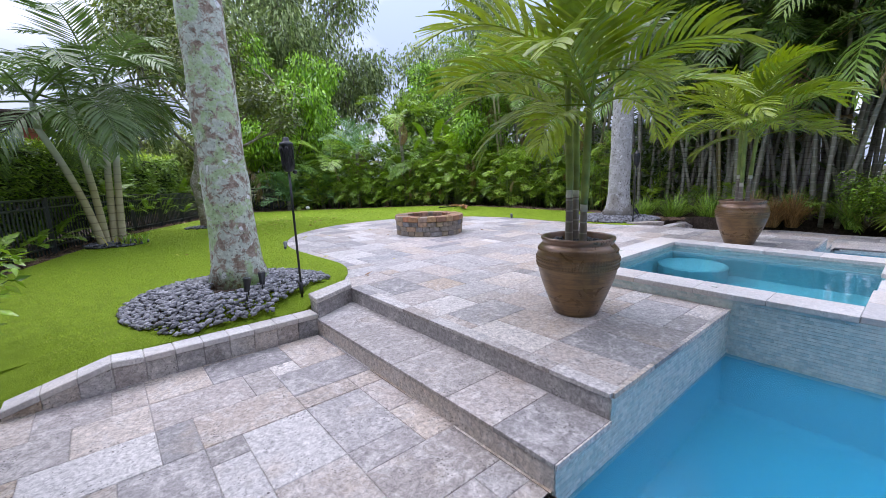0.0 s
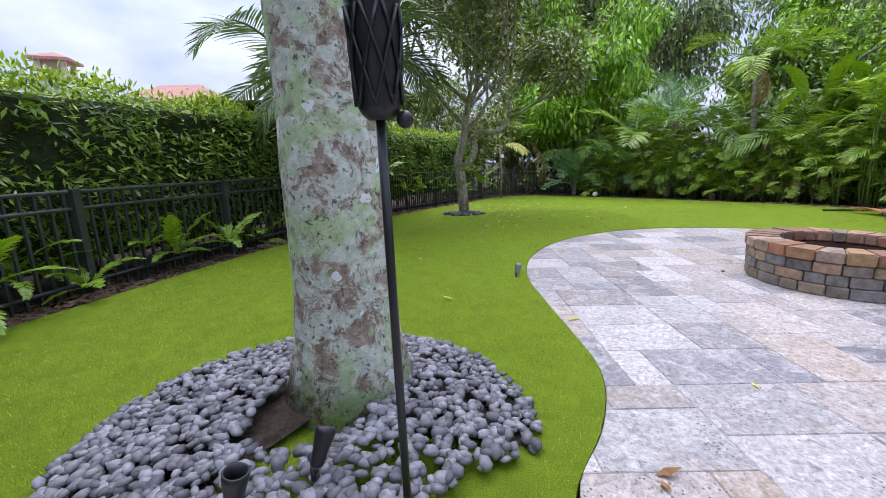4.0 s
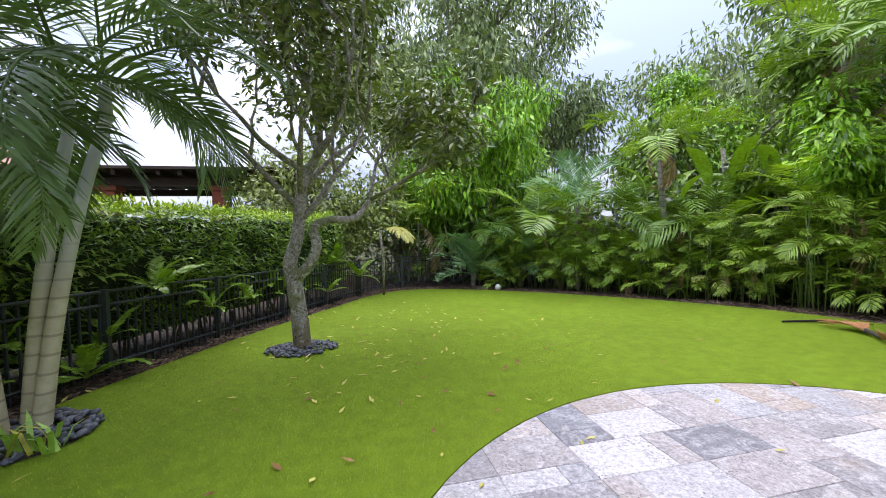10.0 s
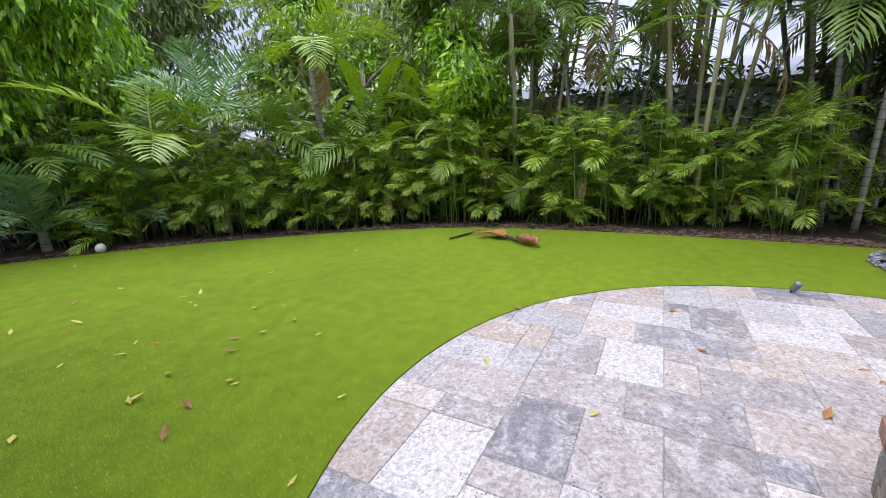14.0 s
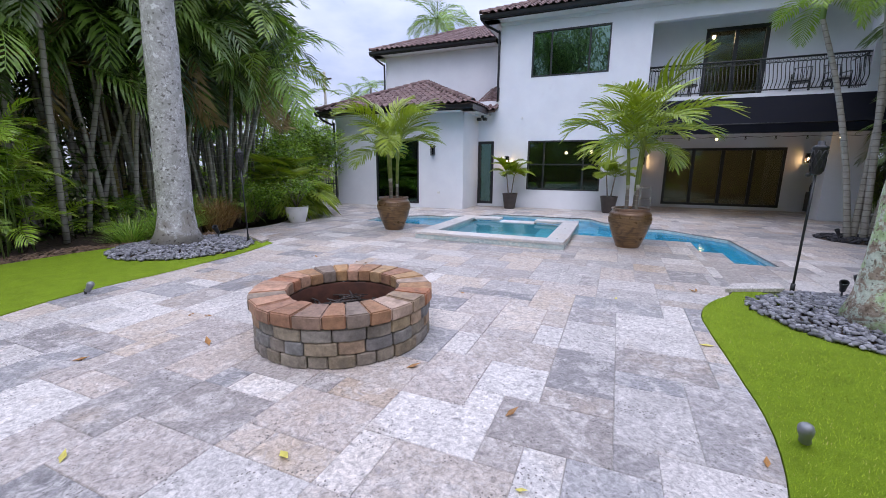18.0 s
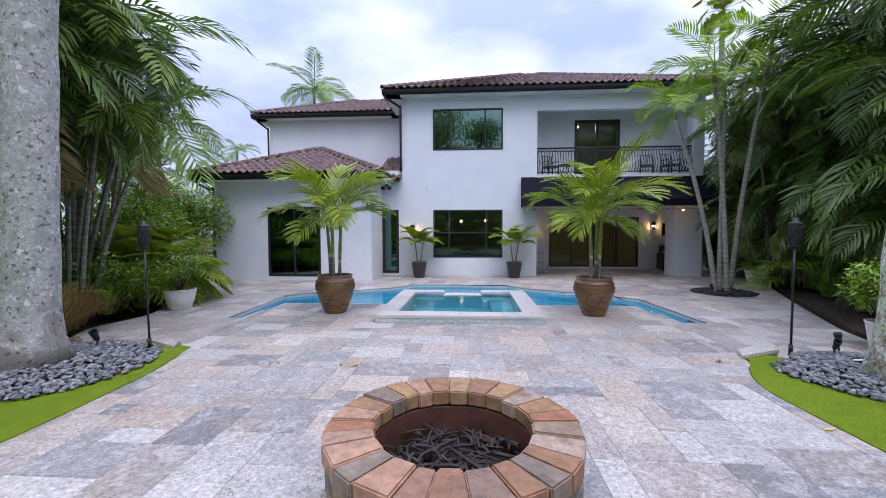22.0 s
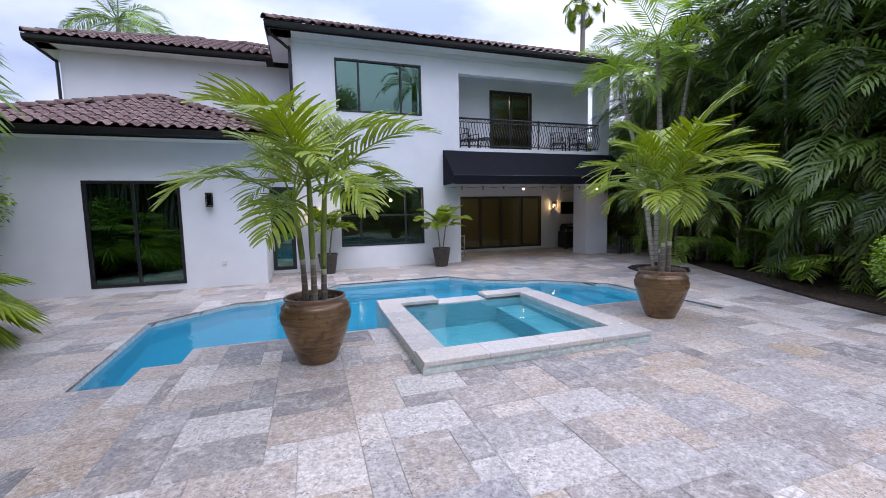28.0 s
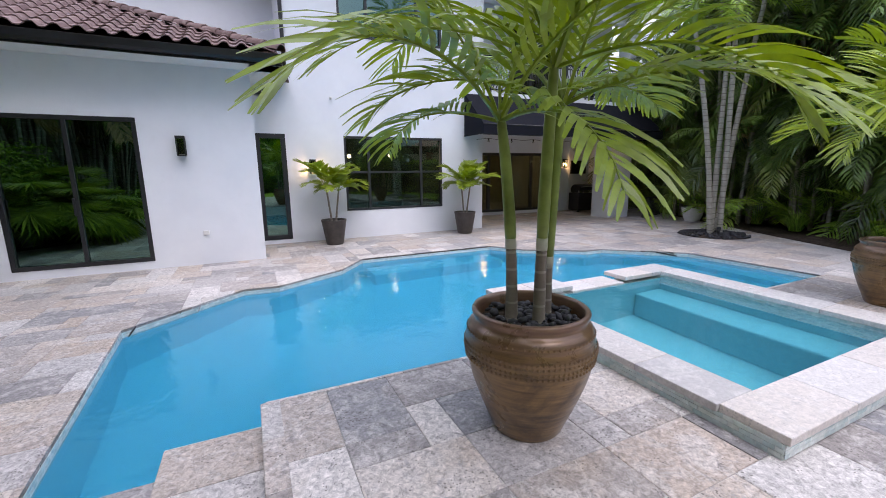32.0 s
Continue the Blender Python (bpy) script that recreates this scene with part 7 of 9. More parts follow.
pebble_ring("pebble_ring", -2.15, -2.75, 0.80, 0.80, 0.015, 420, 0.050, 0.1, PEBBLE_DARK, 0, "black pebble island round three palm stems", 7, 0.05)

# clump of areca palms on the lawn
palm("areca_palm", "clump of tall areca palms with ringed pale stems on the lawn", (-0.02, 10.70, 0.33),
     [(-0.20, -0.10, 2.2, -0.60, -0.20), (-0.14, -0.02, 2.2, -0.18, -0.14), (-0.02, 0.10, 2.6, 0.18, 0.42), (0.10, 0.02, 2.75, 0.26, 0.70)], F_LAWN, 9, 2.35, STEM_ARECA, 0.072, 0.050, SHAFT_GREY, 0.55, (-0.35, 1.2), 21)
bm_leaf = thing("bromeliad", "yellow-green spiky bromeliads at the palm foot", "plant", m=pose(0.15, 10.35, 0.34))
for k in range(26):
    a, l = rnd.uniform(0, 6.28), rnd.uniform(.15, .3)
    x0, y0 = rnd.uniform(-.3, .3), rnd.uniform(-.12, .12)
    w = 0.018
    q = [Vector((x0, y0, 0)), Vector((x0 + .35 * l * math.cos(a), y0 + .35 * l * math.sin(a), l * .7)), Vector((x0 + .8 * l * math.cos(a), y0 + .8 * l * math.sin(a), l * .9))]
    s = Vector((-math.sin(a), math.cos(a), 0)) * w
    mesh_obj("leaf", [q[0] - s, q[0] + s, q[1] + s, q[1] - s, q[2]], [(0, 1, 2, 3), (3, 2, 4)], GRASS_ORN if k % 3 else FROND_YEL, bm_leaf)

# island of three slim palms
palm("slim_palm", "three slim grey-stemmed palms growing from a pebble island", (-2.15, -2.75, 0.0),
     [(-0.02, 0.14, 5.9, 0.55, 0.1), (0.12, 0.0, 5.3, -0.15, -0.2), (-0.22, -0.08, 6.7, -0.85, 0.15)], F_MID, 11, 1.75, STEM_GREY, 0.072, 0.048, SHAFT, 0.6, (-0.35, 1.2), 31)
palm("slim_palm", "slim grey-stemmed palm leaning towards the balcony", (-2.15, -2.75, 0.0), [(0.22, 0.05, 5.0, 1.15, -0.2)], F_MID, 12, 1.6, STEM_GREY, 0.07, 0.048, SHAFT, 0.6, (-0.35, 1.2), 33)

# citrus tree on the lawn
ct = tree("citrus_tree", "small gnarled citrus tree with pale blotched bark on the lawn", (1.93, 12.75, 0.33), 4.9, 2.9, 0.125, LEAF_CITRUS, 0.14, 12, n_limb=11, per=22, first=0.52, clump_r=0.36, droop=0.3, levels=3,
          trunk_pts=[(0, 0, -.05), (-.03, 0, .45), (-.09, .02, .95), (-.13, .03, 1.2), (-.02, .02, 1.55), (.03, 0, 1.95), (.10, -.03, 2.35), (.30, 0, 2.75), (.34, .05, 3.4), (.55, .1, 4.2)],
          arms=[([(-.07, 0, .98), (.12, -.06, 1.14), (.24, -.10, 1.40), (.22, -.10, 1.68), (.45, -.12, 1.78), (.78, -.15, 1.80), (.98, -.12, 2.05)], .085)])

# ---- fence and hedge on the garden's west side ----
fence_line = smooth_line([(-2.0, 3.6), (-2.25, 4.9), (-2.2, 6.2), (-1.95, 7.6), (-1.55, 9.0), (-1.02, 10.5), (-0.45, 12.0), (0.25, 13.6), (1.1, 15.5), (2.0, 17.4), (2.9, 19.2)], 6)
back_line = [(2.9, 19.2), (4.4, 20.4), (6.0, 20.6), (7.6, 19.6)]


def run_points(line, step):
    out, carry = [], 0.0
    for a, b in zip(line, line[1:]):
        L = math.dist(a, b)
        s = carry
        while s < L:
            f = s / L
            out.append((a[0] + (b[0] - a[0]) * f, a[1] + (b[1] - a[1]) * f))
            s += step
        carry = s - L
    return out


def fence(name, line, ztop=1.28, label="", pick=0.115):
    f = thing(name, label, "fence", "garden fences")
    g = lambda x, y: bed_z(x, y)
    posts = run_points(line, 1.83)
    pk = bpy.data.meshes.new("picket")
    bm = boxes((-.012, .012, -.012, .012, 0, 1.0))
    bm.to_mesh(pk)
    bm.free()
    pk.materials.append(IRON)
    po = bpy.data.meshes.new("post")
    bm = boxes((-.04, .04, -.04, .04, 0, 1.06), (-.046, .046, -.046, .046, 1.06, 1.085))
    bm.to_mesh(po)
    bm.free()
    po.materials.append(IRON)
    for x, y in posts:
        share("post", po, f, Matrix.Translation((x, y, ztop - 1.06 - (0.325 - lawn_z(x, y)))))
    for x, y in run_points(line, pick):
        share("picket", pk, f, Matrix.Translation((x, y, ztop - 1.0 - (0.325 - lawn_z(x, y)))))
    for dz in (0.0, -0.16, -0.88):
        pts = [(x, y, ztop + dz - (0.325 - lawn_z(x, y))) for x, y in line]
        tube("rail", pts, 0.024, IRON, f, 4)
    return f


fence("fence", fence_line, 1.30, "black iron picket fence along the hedge")
fence("fence", back_line, 1.30, "black iron picket fence at the garden's far end", 0.15)
fence("fence", [(-4.0, -6.4), (-5.6, -6.9)], 1.0, "short black fence beside the porch")
fence("fence", [(14.7, -5.6), (15.6, -5.4), (17.0, -5.6)], 1.0, "short black fence beside the wing")


def hedge(name, line, off, thick, z0, z1, density, seed, label, leaf=0.085, top=True):
    """A clipped hedge: a solid core, dark for inner twigs and shade, and leaves on its faces."""
    h = thing(name, label, "hedge")
    r = np.random.default_rng(seed)
    pts = [Vector(p) for p in line]
    vs, fs, P, N, TP = [], [], [], [], []
    prof = [(-.5, z0), (-.52, z0 + (z1 - z0) * .5), (-.45, z1 - .12), (-.3, z1 - .04), (.3, z1 - .04), (.45, z1 - .12), (.52, z0 + (z1 - z0) * .5), (.5, z0)]
    for i, p in enumerate(pts):
        d = (pts[min(i + 1, len(pts) - 1)] - pts[max(i - 1, 0)]).normalized()
        nn = Vector((-d.y, d.x))
        for k, (a, z) in enumerate(prof):
            w = 0.80 + 0.12 * noise.noise((i * .9, k * 1.7, seed))
            q = p + nn * (off + a * thick * w)
            vs.append((q.x, q.y, z + .06 * noise.noise((i * 1.3, k, seed + 4)) - .05))
    m = len(prof)
    for i in range(len(pts) - 1):
        for k in range(m - 1):
            fs.append((i * m + k, (i + 1) * m + k, (i + 1) * m + k + 1, i * m + k + 1))
    fs += [tuple(range(m)), tuple((len(pts) - 1) * m + k for k in range(m))]
    mesh_obj("shade_core", vs, fs, CORE, h)
    for a, b in zip(pts, pts[1:]):
        L = (b - a).length
        d = (b - a) / L
        nn = Vector((-d.y, d.x))
        for side, cnt in ((-1, 1.0), (1, 0.35)):
            c = int(L * (z1 - z0) * density * cnt)
            u, z = r.random(c), z0 + (z1 - z0) * r.random(c)
            bulge = r.normal(0, .07, c)
            for j in range(c):
                bu = 0.46 * noise.noise((a.x * 1.3 + u[j] * L * d.x * 1.3, a.y * 1.3 + u[j] * L * d.y * 1.3, z[j] * 1.7 + seed))
                bu = min(bu + bulge[j], .10) if side < 0 else bu + bulge[j]
                q = a + d * (u[j] * L) + nn * (off + side * (thick * .5 + bu))
                P.append((q.x, q.y, z[j]))
                N.append((nn.x * side, nn.y * side, .3))
        c = int(L * thick * density * 1.1)
        u, w = r.random(c), r.random(c) - .5
        for j in range(c):
            q = a + d * (u[j] * L) + nn * (off + w[j] * thick)
            TP.append((q.x, q.y, z1 - .05 + abs(r.normal(0, .08)) + .22 * noise.noise((q.x * 1.1, q.y * 1.1, seed))))
    cloud_obj("foliage", P, leaf * 1.55, LEAF_HEDGE, h, normals=N, seed=seed, droop=.1, aspect=3.6)
    # leaves on the top take a brighter green than the sides
    cloud_obj("new_growth", TP, leaf, LEAF_HEDGE_TOP if top else LEAF_HEDGE, h, seed=seed + 1, droop=-.9)
    return h


hedge("hedge", run_points([(-2.6, 3.0)] + fence_line, 0.7), 0.85, 1.2, 0.60, 2.32, 640, 3, "tall clipped green hedge with brighter leaves on top")

# bare trunks of the hedge and the neighbour's pale deck glimpsed between the pickets
hl = thing("hedge_stems", "thin bare stems under the clipped hedge", "hedge", kind="stuff")
hr = random.Random(77)
tubes("stems", [([(x - .85 + hr.uniform(-.4, .4), y + hr.uniform(-.2, .2), .15), (x - .85 + hr.uniform(-.5, .5), y + hr.uniform(-.3, .3), 1.2)], hr.uniform(.012, .03)) for x, y in run_points(fence_line, .22)], LIMB, hl, 5)
nd = tagged(part("neighbour_patio", slab(bmesh.new(), [(-9.5, 4.5), (-3.7, 4.5), (-3.5, 8.0), (-9.0, 9.5)], .16, .20), plain("pale_patio_stone", (.30, .31, .31), .8, vary=.25, scale=3)), "pale stone patio of the neighbouring garden", "patio", kind="structure")
npool = tagged(mesh_obj("neighbour_pool", [(-7.5, 6.0, .205), (-4.4, 6.0, .205), (-4.2, 7.8, .205), (-6.5, 8.2, .205)], [(0, 1, 2, 3)], plain("neighbour_pool_water", (.05, .36, .42), .08, vary=.1, bump=.1)), "blue-green pool in the neighbouring garden", "water", kind="structure")

# ferns and low plants in front of the hedge
F_FERN = frond_set("frond", LEAF_SHRUB, 3, L=1.0, pairs=24, ll=0.20, lw=0.05, droop=0.9, vee=0.1, sag=0.2, gap=0.12, segs=2)


def fern(x, y, z, n, L, seed, label="green sword fern arching out of the hedge", meshes=None, name="fern", cat="fern", lift=(.2, 1.2)):
    r = random.Random(seed)
    t = thing(name, label, cat, "ferns and low palms", m=pose(x, y, z))
    crown(t, 0, 0, 0, meshes or F_FERN, n, L, lift, r, a0=r.uniform(0, 6))
    return t


for k, (x, y) in enumerate(run_points(fence_line[8:], 0.5)):
    hgt = rnd.uniform(0.3, 1.3) if y > 11 else rnd.uniform(.25, .7)
    fern(x + rnd.uniform(-.25, .15), y + rnd.uniform(-.2, .2), hgt, 7, rnd.uniform(.45, .8), 40 + k)
for k, (x, y) in enumerate(run_points(fence_line[:14], 0.9)):
    fern(x - .35, y, 0.28, 6, rnd.uniform(.4, .65), 90 + k, "low fern behind the fence")

# ---- jungle: areca clumps, palms with stems, thickets ----
def areca(x, y, z, h, seed, stems=6, leaves=5, meshes=None, L=1.9, mat=None, spread=0.6, label="clump of areca palms with arching fronds", low=8, dry=0, lowL=1.3, lift=(-0.1, 1.25), mid=0, lean=1.0):
    r = random.Random(seed)
    t = thing("areca_clump", label, "palm", "areca clumps", m=pose(x, y, z))
    for k in range(stems):
        a = k * 2.4 + r.uniform(-.3, .3)
        d = spread * math.sqrt((k + .5) / stems)
        hh = h * r.uniform(.65, 1.05)
        dx, dy = d * math.cos(a), d * math.sin(a)
        bx, by = lean * dx * r.uniform(.5, 1.3), lean * dy * r.uniform(.5, 1.3)
        stem(t, [(dx, dy, -.05), (dx + bx * .3, dy + by * .3, hh * .4), (dx + bx, dy + by, hh)], .030 + .004 * h, .022 + .003 * h, mat or STEM_DARK, 7)
        cm = r.choice(crown_for(meshes or F_JUNGLE, leaves, lift, 1 if r.random() < dry else 0))
        share("crown", cm, t, Matrix.Translation((dx + bx, dy + by, hh)) @ Matrix.Rotation(r.uniform(0, 6.28), 4, "Z") @ Matrix.Rotation(r.uniform(-.2, .2), 4, "X") @ Matrix.Scale(L * r.uniform(.85, 1.15), 4))
        for q in range(mid):
            f = r.uniform(.3, .75)
            share("hanging_fronds", r.choice(crown_for(meshes or F_JUNGLE, 5, (-.6, .6), 0)), t, Matrix.Translation((dx + bx * f, dy + by * f, hh * f)) @ Matrix.Rotation(r.uniform(0, 6.28), 4, "Z") @ Matrix.Scale(L * r.uniform(.7, 1.0), 4))
    if low:
        cm = r.choice(crown_for(F_MID if r.random() < .75 else F_JUNGLE, low, (.35, 1.35), 0))
        share("low_fronds", cm, t, Matrix.Translation((0, 0, .1)) @ Matrix.Rotation(r.uniform(0, 6.28), 4, "Z") @ Matrix.Scale(lowL, 4))
    return t


sd = 200
# back and east side, low front row along the lawn
front = smooth_line([(6.6, 19.3), (8.3, 17.7), (9.9, 15.4), (11.0, 12.9), (11.5, 10.7), (11.65, 9.0), (11.7, 7.4), (11.6, 6.0)], 6)
def cane_clump(x, y, z, h, n, seed):
    """Many thin green canes with short fronds at every height."""
    r = random.Random(seed)
    t = thing("cane_palm", "clump of thin-caned bright green palms at the lawn's edge", "palm", "cane palms", m=pose(x, y, z))
    lines = []
    for k in range(n):
        a, d = r.uniform(0, 6.28), .38 * math.sqrt(r.random())
        hh = h * r.uniform(.12, 1.0)
        dx, dy = d * math.cos(a), d * math.sin(a)
        tx, ty = dx + r.uniform(-.15, .15), dy + r.uniform(-.15, .15)
        lines.append(([(dx, dy, -.03), ((dx + tx) / 2, (dy + ty) / 2, hh * .5), (tx, ty, hh)], .011))
        cm = r.choice(crown_for(F_CANE if r.random() < .9 else F_MID, 6, (-.1, 1.1), 1 if r.random() < .12 else 0))
        share("crown", cm, t, Matrix.Translation((tx, ty, hh)) @ Matrix.Rotation(r.uniform(0, 6.28), 4, "Z") @ Matrix.Scale(r.uniform(.48, .72), 4))
    tagged(tubes("cane_stand", lines, SHAFT, t, 5), "thin green canes", kind="stuff")
    return t


for x, y in run_points(front, 0.52):
    sd += 1
    q = rnd.uniform(-.05, .75)
    cane_clump(x + q, y + q * .6, lawn_z(x, y), rnd.uniform(1.5, 2.3), 11, sd)
# second row, taller
back = smooth_line([(5.5, 22.0), (8.6, 20.3), (10.6, 17.4), (12.2, 14.6), (13.1, 11.6), (13.2, 8.8), (13.2, 6.2), (13.6, 4.0)], 6)
for k, (x, y) in enumerate(run_points(back, 1.9)):
    sd += 1
    tall = 2.2 if y > 13.5 else rnd.uniform(4.2, 6.4)
    areca(x + rnd.uniform(-.4, .4), y + rnd.uniform(-.4, .4), lawn_z(x, y), tall, sd, 6 if tall > 3 else 5, 6, F_JUNGLE if k % 3 else F_MID, 1.9, STEM_YEL if k % 2 else STEM_GREY, .75, "tall areca clump with bare stems and drooping fronds", 5, .4, 1.7)
third = smooth_line([(14.8, 12.0), (15.3, 8.0), (14.8, 4.5), (14.9, 2.4), (15.9, 0.6), (17.4, -1.4), (18.6, -3.5)], 4)
for k, (x, y) in enumerate(run_points(third, 3.4)):
    sd += 1
    areca(x, y, .2, rnd.uniform(5.6, 7.2), sd, 6, 6, F_JUNGLE, 2.2, STEM_DARK, .8, "tall areca clump with bare stems and drooping fronds", 0, .4)

# tall stand on the east side by the deck
EAST = ((13.3, 1.9, 6.2), (14.3, 2.5, 7.0), (13.1, 3.6, 5.6), (13.9, 2.9, 5.9), (14.2, 1.2, 6.0), (14.5, 3.7, 7.0), (14.5, .3, 6.4), (13.5, 5.2, 6.4), (15.3, 5.6, 7.6), (16.0, -.6, 6.6), (16.4, 2.4, 8.0), (13.3, 4.3, 5.0), (17.2, -2.6, 5.4), (15.0, 2.0, 6.4))
for k, (x, y, hh) in enumerate(EAST):
    sd += 1
    areca(x, y, .1, hh, sd, 8, 9, F_SHADED if k % 4 else F_JUNGLE, 2.2, STEM_GREY if k % 2 else STEM_DARK, .48, "tall areca clump with bare grey stems and drooping fronds", 8, .5, 1.4, (-.45, 1.2), 0, 2.6)
# heavy palms on the west side by the deck
# their shade is put into the leaf colour
WEST = ((-3.9, 1.4, 6.4), (-4.5, -.3, 6.8), (-4.9, -1.8, 6.6), (-5.6, -3.3, 6.0), (-6.1, -4.9, 6.2), (-4.8, -3.9, 6.8), (-5.3, -5.5, 6.6), (-6.7, -6.6, 5.6), (-7.2, -8.6, 4.8), (-6.2, -9.8, 3.4), (-8.4, -10.6, 5.4), (-5.7, -.9, 7.2), (-6.6, -3.0, 7.6), (-7.3, -5.4, 7.6), (-5.2, 2.2, 6.2))
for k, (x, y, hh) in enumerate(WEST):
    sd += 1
    areca(x, y, .1, hh, sd, 8, 9, F_SHADED, 2.4, STEM_DARK, .6, "tall palm with heavy drooping fronds in shaded green", 9, .5, 1.9, (-.7, 1.1), 1 if k % 2 else 2)

# single palms against the far hedge
palm("bluish_palm", "bluish palm with dry lower fronds at the far hedge", (9.1, 17.4, .2), [(0, 0, 2.5, .1, .1)], F_BLUE, 13, 1.9, STEM_GREY, .09, .07, None, 0, (-.1, 1.3), 51, dry=3)
palm("feather_palm", "feather palm with browning fronds at the far hedge", (10.4, 15.4, .25), [(0, 0, 3.4, -.15, .1)], F_MID, 11, 1.9, STEM_GREY, .085, .06, SHAFT, .5, (-.3, 1.2), 52, dry=3)
palm("feather_palm", "young palm with upright fronds at the far fence", (6.6, 19.6, .1), [(0, 0, .4, 0, 0)], F_BLUE, 14, 2.0, STEM_GREY, .09, .08, None, 0, (.2, 1.35), 53)
palm("feather_palm", "young palm with upright fronds at the far fence", (8.0, 19.0, .1), [(0, 0, .6, 0, 0)], F_BLUE, 12, 1.9, STEM_GREY, .09, .08, None, 0, (.2, 1.35), 54)
palm("feather_palm", "slender palm with a yellow hanging frond", (13.2, 13.2, .25), [(0, 0, 4.6, -.5, -.2), (.5, .3, 5.6, -.2, .2)], F_MID, 10, 2.2, STEM_GREY, .09, .06, SHAFT, .6, (-.3, 1.2), 55, dry=2)
sap = thing("staked_sapling", "thin sapling with a yellow palm frond at the far fence", "sapling", m=pose(3.55, 18.5, .1))
tube("trunk", [(0, 0, 0), (.03, 0, 1.0), (-.05, 0, 1.9)], .035, LIMB, sap, 6)
share("frond", F_YEL[0], sap, pose(.1, -.1, 1.9, 0, -15, -70) @ Matrix.Scale(1.5, 4))
pts_, nr_ = clumps([(0, 0, 1.9), (-.4, .1, 1.75), (.3, .2, 2.0), (-.7, 0, 1.6)], .3, 60, 4)
cloud_obj("crown", pts_, .10, LEAF_OLIVE, sap, seed=4, normals=nr_)

# west side of the house: wall of drooping palms
west = smooth_line([(-2.7, 4.0), (-3.6, 1.6), (-4.8, -1.0), (-6.2, -3.8), (-7.6, -7.0), (-8.8, -10.0)], 6)
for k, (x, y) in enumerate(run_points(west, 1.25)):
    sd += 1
    areca(x - 1.3 + rnd.uniform(-.3, .3), y + rnd.uniform(-.3, .3), .1, rnd.uniform(3.6, 5.2), sd, 6, 7, F_SHADED, 2.4, STEM_DARK, .7, "tall palm with heavy drooping fronds in shaded green", 6, .3, 1.6, (-.5, 1.1))
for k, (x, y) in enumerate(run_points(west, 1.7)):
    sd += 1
    areca(x - 3.2 + rnd.uniform(-.4, .4), y + rnd.uniform(-.4, .4), .1, rnd.uniform(6.2, 8.2), sd, 6, 8, F_SHADED, 2.7, STEM_DARK, .9, "tall palm with heavy drooping fronds in shaded green", 0, .3, 1.5, (-.5, 1.1))
for k, (x, y) in enumerate(run_points(west[6:], .9)):
    sd += 1
    fern(x - .45, y, .05, 9, rnd.uniform(.4, .75), sd, "low fern along the deck's edge")


def thicket(name, line, depth, z0, z1, n, leaf, mat, seed, label):
    r = np.random.default_rng(seed)
    pts = run_points(line, .5)
    P = []
    base = np.array([pts[i] for i in r.integers(0, len(pts), n)])
    off = r.normal(0, depth / 2, (n, 2))
    z = z0 + (z1 - z0) * r.random(n) ** 1.2
    top = np.array([1 + .35 * noise.noise((float(b[0]) * .35, float(b[1]) * .35, seed)) for b in base])
    P = np.concatenate([base + off, (z * top)[:, None]], 1)
    t = cloud_obj(name, P, leaf, mat, None, seed=seed, droop=.3)
    return tagged(t, label, "thicket", kind="stuff")


# first four: leaf backing added to close gaps, shade put into its colour
thicket("thicket", [(4.0, 23.0), (9.0, 22.0), (12.5, 18.0), (15.0, 13.0), (15.6, 7.0), (15.8, 3.0)], 1.6, 0, 3.2, 13000, .30, LEAF_DEEP, 3, "dense undergrowth backing behind the palms, coloured dark as shade")
thicket("thicket", [(9.6, 18.9), (12.2, 15.2), (13.4, 11.5), (13.5, 7.5), (13.3, 5.0)], .9, 0, 2.1, 9000, .20, LEAF_DEEP, 5, "dense undergrowth backing behind the palms, coloured dark as shade")
thicket("thicket", [(-5.6, 5.2), (-7.4, 0), (-9.5, -5), (-11.5, -11)], 1.6, 0, 6.2, 15000, .32, LEAF_DEEP, 4, "dense undergrowth backing west of the house, coloured dark as shade")
thicket("thicket", [(-4.4, 4.2), (-5.6, -.2), (-7.6, -4.2), (-9.6, -9)], .8, 0, 2.4, 8000, .22, LEAF_DEEP, 6, "dense undergrowth backing west of the house, coloured dark as shade")
thicket("thicket", [(-8, 7), (-7, 14), (-4.5, 21), (-2, 26), (4, 26)], 2.0, 0, 1.9, 5000, .24, LEAF_OLIVE, 7, "garden shrubs beyond the hedge")
thicket("thicket", [(17, 2), (18.5, -1), (20, -6), (21, -12)], 1.5, 0, 5.5, 9000, .26, LEAF_SHRUB, 8, "bright green shrubs beside the house")

